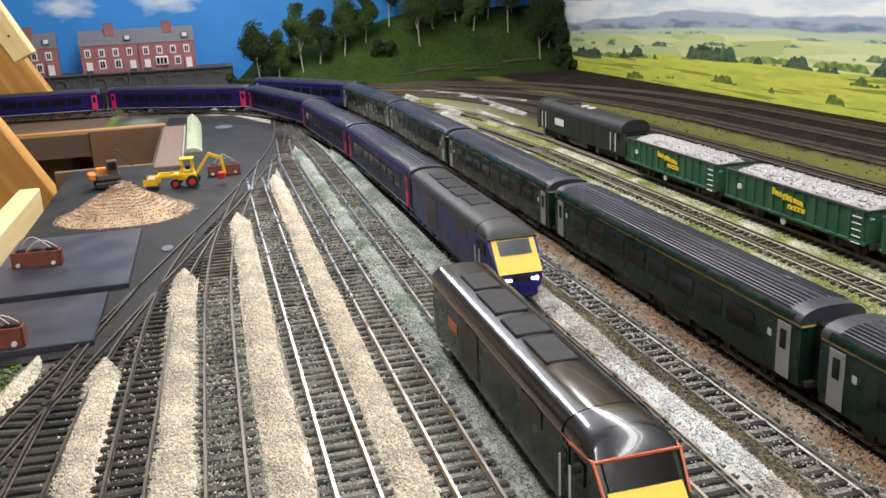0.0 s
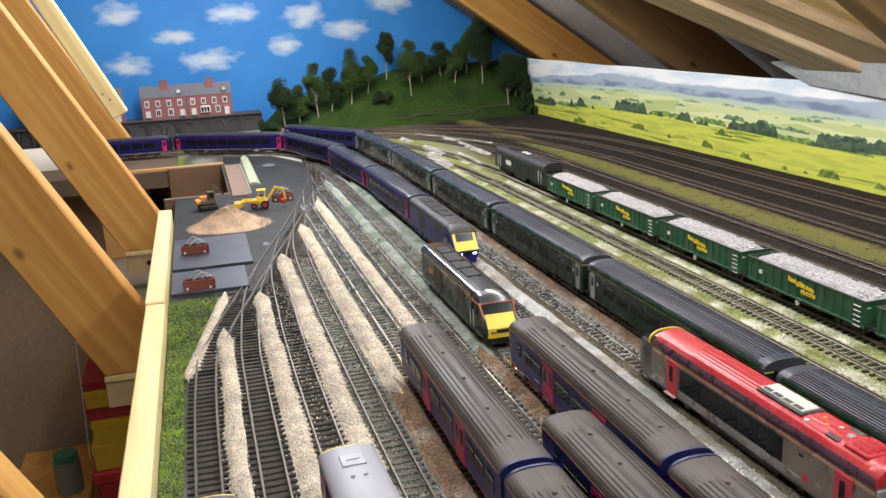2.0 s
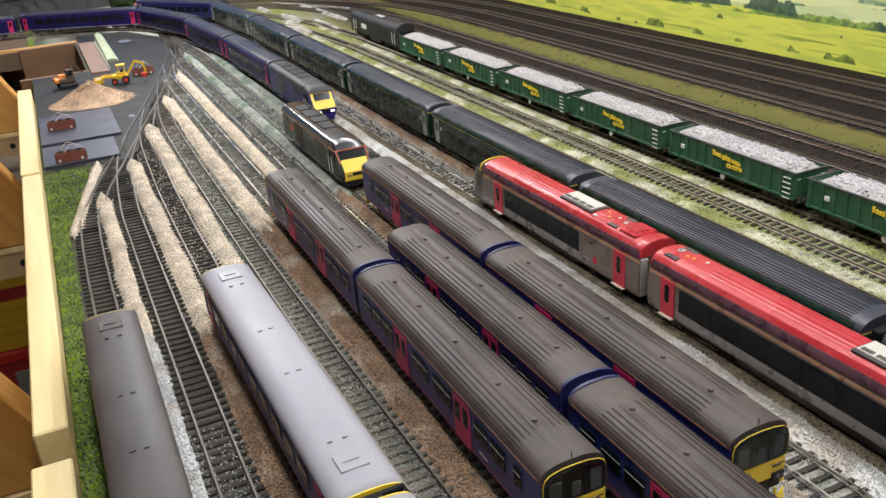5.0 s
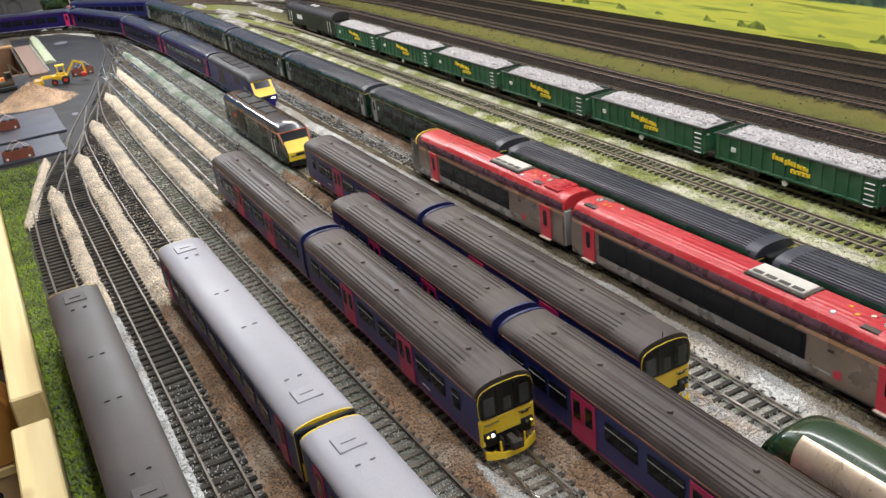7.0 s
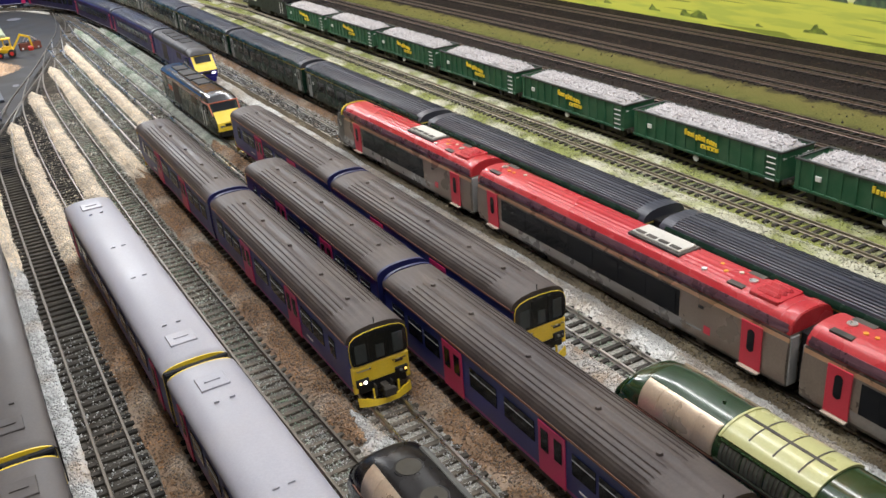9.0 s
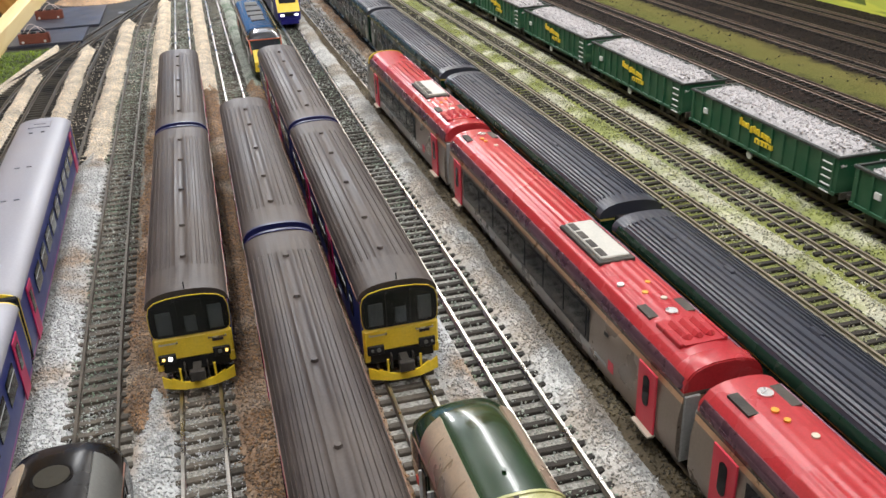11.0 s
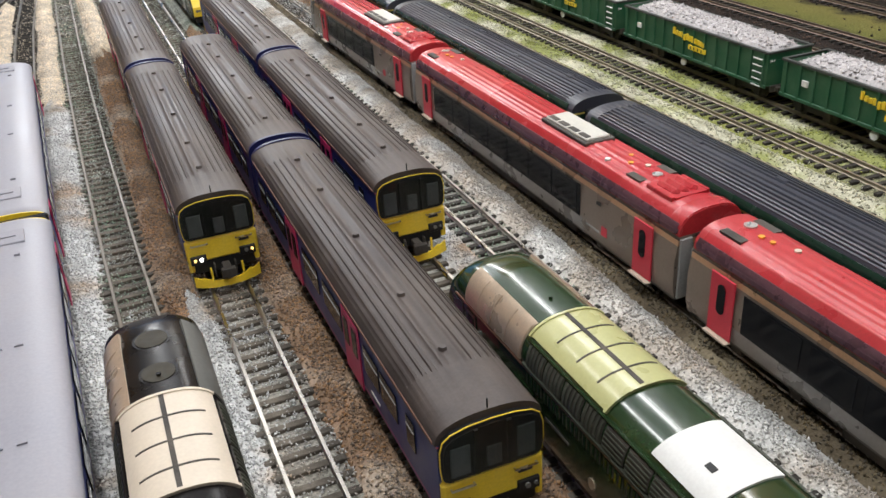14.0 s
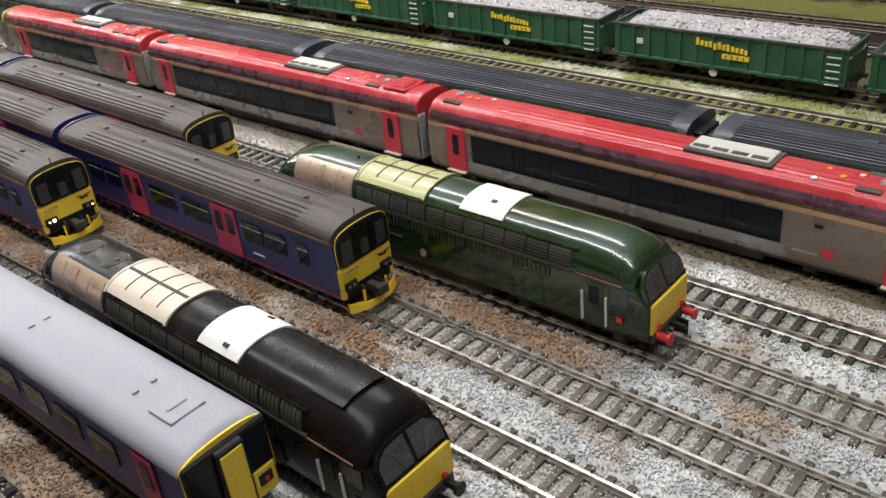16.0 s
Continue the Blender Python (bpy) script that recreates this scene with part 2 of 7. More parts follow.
def roof(L, w, ze, zr, ribs=0, n=20, rise=0.0006, fat=0.30, ends=0.0, span=(0.16, 0.84), clear=0.0):
    """Arched roof with moulded ribs along it; ends: length over which it rounds down at each end."""
    bm = bmesh.new()
    h = w / 2 + 0.0004
    us = [(i / n, 0.0) for i in range(n + 1)]
    if ribs:
        us = [(0, 0), (0.05, 0), (0.10, 0)]
        half = fat * (span[1] - span[0]) / ribs
        for r in range(ribs):
            u = span[0] + (span[1] - span[0]) * (r + 0.5) / ribs
            us += [(u - half, 0), (u - half * 0.62, 1), (u + half * 0.62, 1), (u + half, 0)]
        us += [(0.90, 0), (0.95, 0), (1, 0)]

    def arc(y, k, lift):
        out = []
        for u, f in us:
            a = math.pi * (1 - u)
            c, s = math.cos(a), max(0.0, math.sin(a))
            out.append((h * math.copysign(abs(c) ** 0.8, c), y, ze + (zr - ze) * k * s ** 0.85 + lift * f * rise))
        return out
    ys = [(-L / 2, 0.72, 0), (-L / 2 + ends * 0.3, 0.9, 0), (-L / 2 + ends, 1, 0), (L / 2 - ends, 1, 0), (L / 2 - ends * 0.3, 0.9, 0), (L / 2, 0.72, 0)] if ends else [(-L / 2, 1, 0), (L / 2, 1, 0)]
    if ribs:
        ys = [(-L / 2, 1, 0), (-L / 2 + clear, 1, 0), (-L / 2 + clear + 0.0015, 1, 1), (L / 2 - clear - 0.0015, 1, 1), (L / 2 - clear, 1, 0), (L / 2, 1, 0)]
    loft(bm, [arc(*q) for q in ys])
    return bm


def prism(pts, y0, y1):
    """Flat shape in x and z, thickened along y."""
    bm = bmesh.new()
    loft(bm, [[(x, y, z) for x, z in pts] for y in (y0, y1)])
    return bm


def bogie(parent, y, wb=0.034, r=0.006, name="bogie"):
    bm = boxes((-0.0125, -0.0105, y - wb / 2 - 0.008, y + wb / 2 + 0.008, 0.004, 0.0085), (0.0105, 0.0125, y - wb / 2 - 0.008, y + wb / 2 + 0.008, 0.004, 0.0085),
               (-0.0105, 0.0105, y - 0.004, y + 0.004, 0.004, 0.008), bev=0.0005)
    for s in (-1, 1):
        for k in (-1, 1):
            box(bm, s * 0.0135 - 0.0012, s * 0.0135 + 0.0012, y + k * wb / 2 - 0.003, y + k * wb / 2 + 0.003, 0.003, 0.0095)
    b = part(name, bm, UNDER, parent)
    for k in (-1, 1):
        bm = bmesh.new()
        for s in (-1, 1):
            cyl(bm, r, 0.0025, pose(s * 0.0086, y + k * wb / 2, r, 0, 90, 0), 16)
        cyl(bm, 0.0012, 0.018, pose(0, y + k * wb / 2, r, 0, 90, 0), 8)
        part("wheelset", bm, WHEEL, b)
    return b


def side_panel(name, parent, side, w, y0, y1, z0, z1, mat, proud=0.0004, label="", bev=0.0002):
    s = side * w / 2
    return part(name, boxes((min(s, s + side * proud), max(s, s + side * proud), y0, y1, z0, z1), bev=bev), mat, parent, label)


# ---- plan of the tracks: x of the straight part; +y runs away from the camera ----
TA, TB, T2, T3, T4, T5, T6, T7, T8, T9, T10, T11, T12 = -0.187, -0.143, -0.094, -0.053, 0.0, 0.048, 0.093, 0.140, 0.1935, 0.2335, 0.3195, 0.3695, 0.4175


# ---- rolling stock ----
BODYNV = M("navy_coach_body", (0.012, 0.014, 0.10), 0.35, var=0.15)
ENDNAVY = M("navy_end", (0.012, 0.014, 0.075), 0.4)
GUTTER = M("rusty_gutter", (0.22, 0.10, 0.065), 0.55, var=0.3, scale=200)
def sprinter(cab=True):
    """Two-door suburban railcar, cab towards -y."""
    L, w, ze, zr = 0.262, 0.0362, 0.0415, 0.0495
    v = thing("railcar", "navy railcar with ribbed grey roof and yellow cab", "railcar", "railcars in the yard")
    part("body", shell(L, w, 0.009, ze), BODY150, v, smooth=True)
    part("roof", roof(L - 0.0004, w, ze, zr, ribs=12, rise=0.0007, fat=0.27, clear=0.026, span=(0.10, 0.90)), ROOF150, v, "ribbed grey-brown roof", True)
    for y in (-0.095, -0.055, 0.0, 0.055, 0.098):
        bm = bmesh.new()
        cyl(bm, 0.0018, 0.0016, pose(0, y, zr + 0.0004), 12, 0.0012)
        part("roof_vent", bm, ROOF150, v)
    for s in (-1, 1):
        for yc in (-0.044, 0.047):
            d = side_panel("door", v, s, w, yc - 0.0105, yc + 0.0105, 0.0105, 0.0395, PINK, 0.0006, "magenta double door")
            for k in (-1, 1):
                side_panel("door_window", d, s, w + 0.0012, yc + k * 0.0052 - 0.003, yc + k * 0.0052 + 0.003, 0.024, 0.036, GLASS, 0.0003)
        for y0, y1 in ((-0.112, -0.104), (-0.095, -0.078), (-0.076, -0.059), (-0.030, -0.004), (0.003, 0.029), (0.062, 0.079), (0.082, 0.099), (0.104, 0.119)):
            wn = side_panel("window", v, s, w, y0, y1, 0.0235, 0.0355, GLASS, 0.0004)
            side_panel("window_bar", wn, s, w + 0.0008, y0, y1, 0.0318, 0.0322, GREYDOOR, 0.0002)
        side_panel("number_bar", v, s, w, -0.074, -0.064, 0.0165, 0.0175, WHITE, 0.0002)
    part("underframe", boxes((-0.014, 0.014, -0.055, 0.05, 0.003, 0.010), (-0.015, -0.009, -0.045, -0.01, 0.002, 0.009), (0.008, 0.015, 0.0, 0.04, 0.002, 0.009), (-0.015, 0.015, -L / 2 + 0.003, L / 2 - 0.003, 0.008, 0.0095), bev=0.0006), UNDER, v)
    bogie(v, -0.088), bogie(v, 0.088)
    part("gangway", boxes((-0.009, 0.009, L / 2, L / 2 + 0.004, 0.010, 0.041), bev=0.0008), BLACK, v)
    bm = bmesh.new()
    loft(bm, [ring(L / 2 + q, w * 1.012, 0.0105, ze, zr + 0.0007, 14) for q in (-0.0016, 0.0006)])
    part("end_wall", bm, ENDNAVY, v, "navy end wall", True)
    for s in (-1, 1):
        part("gutter", boxes((min(s * w / 2, s * (w / 2 + 0.0006)), max(s * w / 2, s * (w / 2 + 0.0006)), -L / 2 + 0.002, L / 2 - 0.004, ze - 0.0004, ze + 0.0008)), GUTTER, v, "rusty brown gutter line")
    y0 = -L / 2
    if cab:
        f = part("cab_front", boxes((-w / 2 + 0.0003, w / 2 - 0.0003, y0 - 0.0022, y0 + 0.001, 0.0150, 0.0272), bev=0.0010), YELL, v, "yellow cab front")
        half = ((0.0, 0.0274), (0.0146, 0.0274), (0.0164, 0.0280), (0.0173, 0.0296), (0.0177, 0.0340), (0.0176, 0.0398), (0.0165, 0.0434), (0.0138, 0.0454), (0.0080, 0.0467), (0.0, 0.0471))
        band = list(half) + [(-x, z) for x, z in half[-2:0:-1]]
        part("cab_arch", prism([(x * 1.018, 0.0372 + (z - 0.0372) * 1.030) for x, z in band], y0 - 0.0019, y0 - 0.0015), YELL, f, "thin yellow edge round the windscreen")
        sur = part("windscreen_surround", prism(band, y0 - 0.0020, y0 + 0.0002), BLACK, f, "black windscreen band")
        for xs, ws, za, zb, mt in ((-0.0112, 0.0034, 0.0290, 0.0405, SEAT), (0.0004, 0.0026, 0.0290, 0.0372, SEAT), (0.0116, 0.0032, 0.0290, 0.0412, SEAT)):
            part("cab_seat", boxes((xs - ws, xs + ws, y0 - 0.0024, y0 - 0.0018, za, zb), bev=0.0003), mt, sur, "grey seat back seen through the glass")
        for xs in (-0.0056, 0.0056):
            part("windscreen_pillar", boxes((xs - 0.0007, xs + 0.0007, y0 - 0.0027, y0 - 0.0018, 0.0280, 0.0452)), BLACK, sur)
        part("windscreen", prism([(x * 0.97, 0.0369 + (z - 0.0369) * 0.94) for x, z in band], y0 - 0.0031, y0 - 0.0028), CLEAR, f, "clear glazing")
        part("coupling_recess", boxes((-0.0152, 0.0152, y0 - 0.0016, y0, 0.0085, 0.0152), bev=0.0004), BLACK, f)
        for s in (-1, 1):
            part("cab_corner", boxes((min(s * 0.0150, s * 0.0177), max(s * 0.0150, s * 0.0177), y0 - 0.0020, y0 + 0.001, 0.0098, 0.0154), bev=0.0006), YELL, f)
            part("lamp_box", boxes((s * 0.0122 - 0.0042, s * 0.0122 + 0.0036, y0 - 0.0034, y0 - 0.002, 0.0142, 0.0190), bev=0.0003), BLACK, f)
            part("plough_post", boxes((s * 0.0078 - 0.0005, s * 0.0078 + 0.0005, y0 - 0.0062, y0 - 0.0052, 0.0060, 0.0125)), YELL, f)
            part("handrail", boxes((s * 0.011 - 0.0042, s * 0.011 + 0.0042, y0 - 0.0036, y0 - 0.0030, 0.0243, 0.0249), (s * 0.011 - 0.0042, s * 0.011 - 0.0036, y0 - 0.0034, y0 - 0.0020, 0.0243, 0.0249), (s * 0.011 + 0.0036, s * 0.011 + 0.0042, y0 - 0.0034, y0 - 0.0020, 0.0243, 0.0249)), RAILM, f, "pale metal handrail")
            bm = bmesh.new()
            cyl(bm, 0.0010, 0.0008, pose(s * 0.0112, y0 - 0.0037, 0.0170, 90, 0, 0), 12)
            part("headlight", bm, LAMP, f)
            bm = bmesh.new()
            cyl(bm, 0.0007, 0.0008, pose(s * 0.0142, y0 - 0.0037, 0.0170, 90, 0, 0), 10)
            part("marker_light", bm, LAMP, f)
        part("coupler", boxes((-0.002, 0.002, y0 - 0.010, y0 - 0.0015, 0.0085, 0.0125), (-0.0035, 0.0035, y0 - 0.012, y0 - 0.009, 0.008, 0.013), (-0.0060, -0.0052, y0 - 0.005, y0 - 0.0015, 0.006, 0.0135), (0.0044, 0.0050, y0 - 0.005, y0 - 0.0015, 0.005, 0.0130), bev=0.0003), UNDER, f)
        bm = bmesh.new()
        loft(bm, [[(x, y0 - yy - 0.0008, 0.0022), (x, y0 - yy, 0.0072 + dz), (x, y0 - yy + 0.0010, 0.0072 + dz), (x, y0 - yy + 0.0006, 0.0022)] for x, yy, dz in ((-0.0165, 0.0030, 0.0004), (-0.0125, 0.0052, -0.0006), (-0.0120, 0.0054, 0.0002), (-0.0070, 0.0072, -0.0016), (0.0, 0.0078, -0.0026), (0.0070, 0.0072, -0.0014), (0.0120, 0.0054, 0.0003), (0.0125, 0.0052, -0.0006), (0.0165, 0.0030, 0.0004))])
        part("snowplough", bm, YELL, f, "chipped yellow snowplough")
        part("unit_number_bar", boxes((0.0085, 0.0135, y0 - 0.0026, y0 - 0.0021, 0.0222, 0.0235)), UNDER, f)
        bm = bmesh.new()
        cyl(bm, 0.0003, 0.005, pose(0, y0 + 0.001, 0.0505), 6)
        part("aerial", bm, BLACK, f)
    return v


def super_sprinter(dark=False):
    """Single railcar with smooth roof, roof hatches and plug doors at its ends."""
    L, w, ze, zr = 0.302, 0.0362, 0.0415, 0.0485
    rm, bdm = (ROOFDK, BODYDK) if dark else (ROOFSIL, BODY150)
    v = thing("railcar", "dark grey roofed railcar beside the layout edge" if dark else "navy railcar with smooth silver-grey roof", "railcar", "railcars in the yard")
    part("body", shell(L, w, 0.009, ze), bdm, v, smooth=True)
    part("roof", roof(L - 0.0004, w, ze, zr, ends=0.004), rm, v, "smooth dark grey roof" if dark else "smooth silver-grey roof", True)
    for e in (-1, 1):
        part("roof_hatch", boxes((-0.0075, 0.0075, e * 0.128 - 0.007, e * 0.128 + 0.007, zr - 0.001, zr + 0.0007), bev=0.0003), rm, v)
        part("hatch_grip", boxes((-0.004, 0.004, e * 0.128 - 0.0006, e * 0.128 + 0.0006, zr + 0.0007, zr + 0.0012)), rm, v)
        for k in (-1, 1):
            part("lifting_eye", boxes((k * 0.004 - 0.0012, k * 0.004 + 0.0012, e * 0.108 - 0.0005, e * 0.108 + 0.0005, zr - 0.001, zr + 0.0009)), rm, v)
            part("lifting_eye", boxes((k * 0.0035 - 0.0015, k * 0.0035 + 0.0015, e * 0.03 - 0.0004, e * 0.03 + 0.0004, zr - 0.001, zr + 0.0006)), rm, v)
        y0 = e * L / 2
        f = part("cab_end", boxes((-w / 2 + 0.0003, w / 2 - 0.0003, min(y0, y0 + e * 0.002), max(y0, y0 + e * 0.002), 0.0105, 0.0447), bev=0.001), BLACK, v, "black cab end with yellow edge")
        bm = bmesh.new()
        loft(bm, [ring(y0 + e * q, w * 1.004, 0.0105, ze, 0.0470, 14) for q in (0.0, 0.0009)])
        part("yellow_edge", bm, YELL, f, "thin yellow edge", True)
        if not dark:
            for k in (-1, 1):
                part("yellow_panel", boxes((k * 0.0119 - 0.0050, k * 0.0119 + 0.0050, min(y0, y0 + e * 0.0026), max(y0, y0 + e * 0.0026), 0.0115, 0.0240), bev=0.0006), YELL, f, "yellow lower panel")
        yy = y0 + e * 0.002
        part("gangway_door", boxes((-0.0058, 0.0058, min(yy, yy + e * 0.003), max(yy, yy + e * 0.003), 0.0105, 0.0440), bev=0.0006), BLACK, f)
        part("gangway_panel", boxes((-0.0048, 0.0048, min(yy, yy + e * 0.0034), max(yy, yy + e * 0.0034), 0.0115, 0.0420), bev=0.0003), YELL, f, "yellow gangway panel")
        for k in (-1, 1):
            part("windscreen", boxes((k * 0.0116 - 0.0052, k * 0.0116 + 0.0052, min(yy, yy + e * 0.0006), max(yy, yy + e * 0.0006), 0.0250, 0.0432), bev=0.0003), GLASS, f)
            part("lamp_box", boxes((k * 0.0117 - 0.003, k * 0.0117 + 0.003, min(yy, yy + e * 0.0012), max(yy, yy + e * 0.0012), 0.0165, 0.0215), bev=0.0003), BLACK, f)
            bm = bmesh.new()
            cyl(bm, 0.001, 0.0008, pose(k * 0.0117, yy + e * 0.0014, 0.0190, 90, 0, 0), 10)
            part("tail_light", bm, REDB, f)
        part("coupler", boxes((-0.003, 0.003, min(yy, yy + e * 0.006), max(yy, yy + e * 0.006), 0.007, 0.0115), bev=0.0005), UNDER, f)
    for s in (-1, 1):
        for yc in (-0.128, 0.128):
            d = side_panel("door", v, s, w, yc - 0.0062, yc + 0.0062, 0.0105, 0.0395, BLACK if dark else PINK, 0.0006, "" if dark else "magenta door")
            side_panel("door_window", d, s, w + 0.0012, yc - 0.003, yc + 0.003, 0.024, 0.036, GLASS, 0.0003)
        for i in range(9):
            y = -0.108 + i * 0.0255
            wn = side_panel("window", v, s, w, y, y + 0.0185, 0.0235, 0.0350, GLASS, 0.0004)
            side_panel("window_bar", wn, s, w + 0.0008, y, y + 0.0185, 0.0313, 0.0317, GREYDOOR, 0.0002)
    part("underframe", boxes((-0.014, 0.014, -0.065, 0.06, 0.003, 0.010), (-0.015, 0.015, -L / 2 + 0.003, L / 2 - 0.003, 0.008, 0.0095), bev=0.0006), UNDER, v)
    bogie(v, -0.105), bogie(v, 0.105)
    return v


def arch_band(w, ze, zr, ya, yb, u0, u1, up):
    """Thin curved plate that lies on an arched roof from u0 to u1 across it."""
    bm = bmesh.new()
    loops = []
    for y in (ya, yb):
        lo, hi = [], []
        for i in range(9):
            a = math.pi * (1 - u0 - (u1 - u0) * i / 8)
            c, q = math.cos(a), math.sin(a)
            x, z = (w / 2 + 0.0004) * math.copysign(abs(c) ** 0.8, c), ze + (zr - ze) * q ** 0.85
            m = Vector((c, 0, q * 0.9)).normalized()
            lo.append((x - m.x * 0.0006, y, z - m.z * 0.0006))
            hi.append((x + m.x * up, y, z + m.z * up))
        loops.append(lo + hi[::-1])
    loft(bm, loops)
    return bm


def mk3(body, doormat, label, purple=False):
    """Long intercity coach with ribbed roof and end doors."""
    L, w, ze, zr = 0.306, 0.0360, 0.0410, 0.0490
    v = thing("coach", label, "coach", "coaches")
    part("body", shell(L, w, 0.009, ze), body, v, smooth=True)
    part("roof", roof(L - 0.0004, w, ze, zr, ribs=13, rise=0.0009, fat=0.26, clear=0.010, span=(0.17, 0.83)), ROOFMK, v, "ribbed dark roof", True)
    for ua, ub in ((0.006, 0.150), (0.850, 0.994)):
        part("cantrail", arch_band(w, ze, zr, -L / 2 + 0.006, L / 2 - 0.006, ua, ub, 0.0004), body, v, "", True)
    for yy, xx in ((-0.112, 0.004), (-0.052, -0.003), (0.020, 0.005), (0.078, 0.003), (0.118, -0.004)):
        part("roof_vent", boxes((xx - 0.0013, xx + 0.0013, yy - 0.0035, yy + 0.0035, zr - 0.0015, zr + 0.0012), bev=0.0004), ROOFMK, v)
    for e in (-1, 1):
        part("roof_end", boxes((-0.012, 0.012, min(e * (L / 2 - 0.012), e * (L / 2 - 0.0115)), max(e * (L / 2 - 0.012), e * (L / 2 - 0.0115)), zr - 0.003, zr - 0.0003)), ROOFMK, v)
        part("gangway", boxes((-0.010, 0.010, min(e * L / 2, e * (L / 2 + 0.0062)), max(e * L / 2, e * (L / 2 + 0.0062)), 0.0105, 0.0425), bev=0.0008), BLACK, v)
        part("buffer_beam", boxes((-0.015, 0.015, min(e * L / 2, e * (L / 2 + 0.003)), max(e * L / 2, e * (L / 2 + 0.003)), 0.009, 0.0125), bev=0.0006), UNDER, v)
    for s in (-1, 1):
        for yc in (-0.141, 0.141):
            d = side_panel("door", v, s, w, yc - 0.0052, yc + 0.0052, 0.0105, 0.0385, doormat, 0.0005, "grey end door" if not purple else "magenta end door")
            side_panel("door_window", d, s, w + 0.001, yc - 0.0024, yc + 0.0024, 0.025, 0.035, GLASS, 0.0003)
            if not purple:
                side_panel("notice_square", v, s, w, yc - math.copysign(0.0115, yc) - 0.0016, yc - math.copysign(0.0115, yc) + 0.0016, 0.0275, 0.0312, WHITE, 0.0003)
        for i in range(8):
            y = -0.116 + i * 0.0296
            side_panel("window", v, s, w, y, y + 0.0245, 0.0225, 0.0345, GLASS, 0.0003)
    part("underframe", boxes((-0.013, 0.013, -0.06, 0.06, 0.003, 0.010), (-0.0155, -0.012, -0.05, -0.02, 0.0025, 0.0095), (-0.0155, -0.012, 0.0, 0.045, 0.0025, 0.0095), (0.012, 0.0155, -0.045, 0.045, 0.0025, 0.0095), (-0.015, 0.015, -L / 2 + 0.003, L / 2 - 0.003, 0.008, 0.0095), bev=0.0006), UNDER, v)
    bogie(v, -0.105), bogie(v, 0.105)
    return v


def roof_hoop(w, ze, zr, ya, yb):
    bm = bmesh.new()
    loft(bm, [ring(y, w, ze, ze + 0.0004, zr + up, 14) for y, up in ((ya, 0.0006), (yb - 0.0015, 0.0014), (yb, 0.0004))])
    return bm


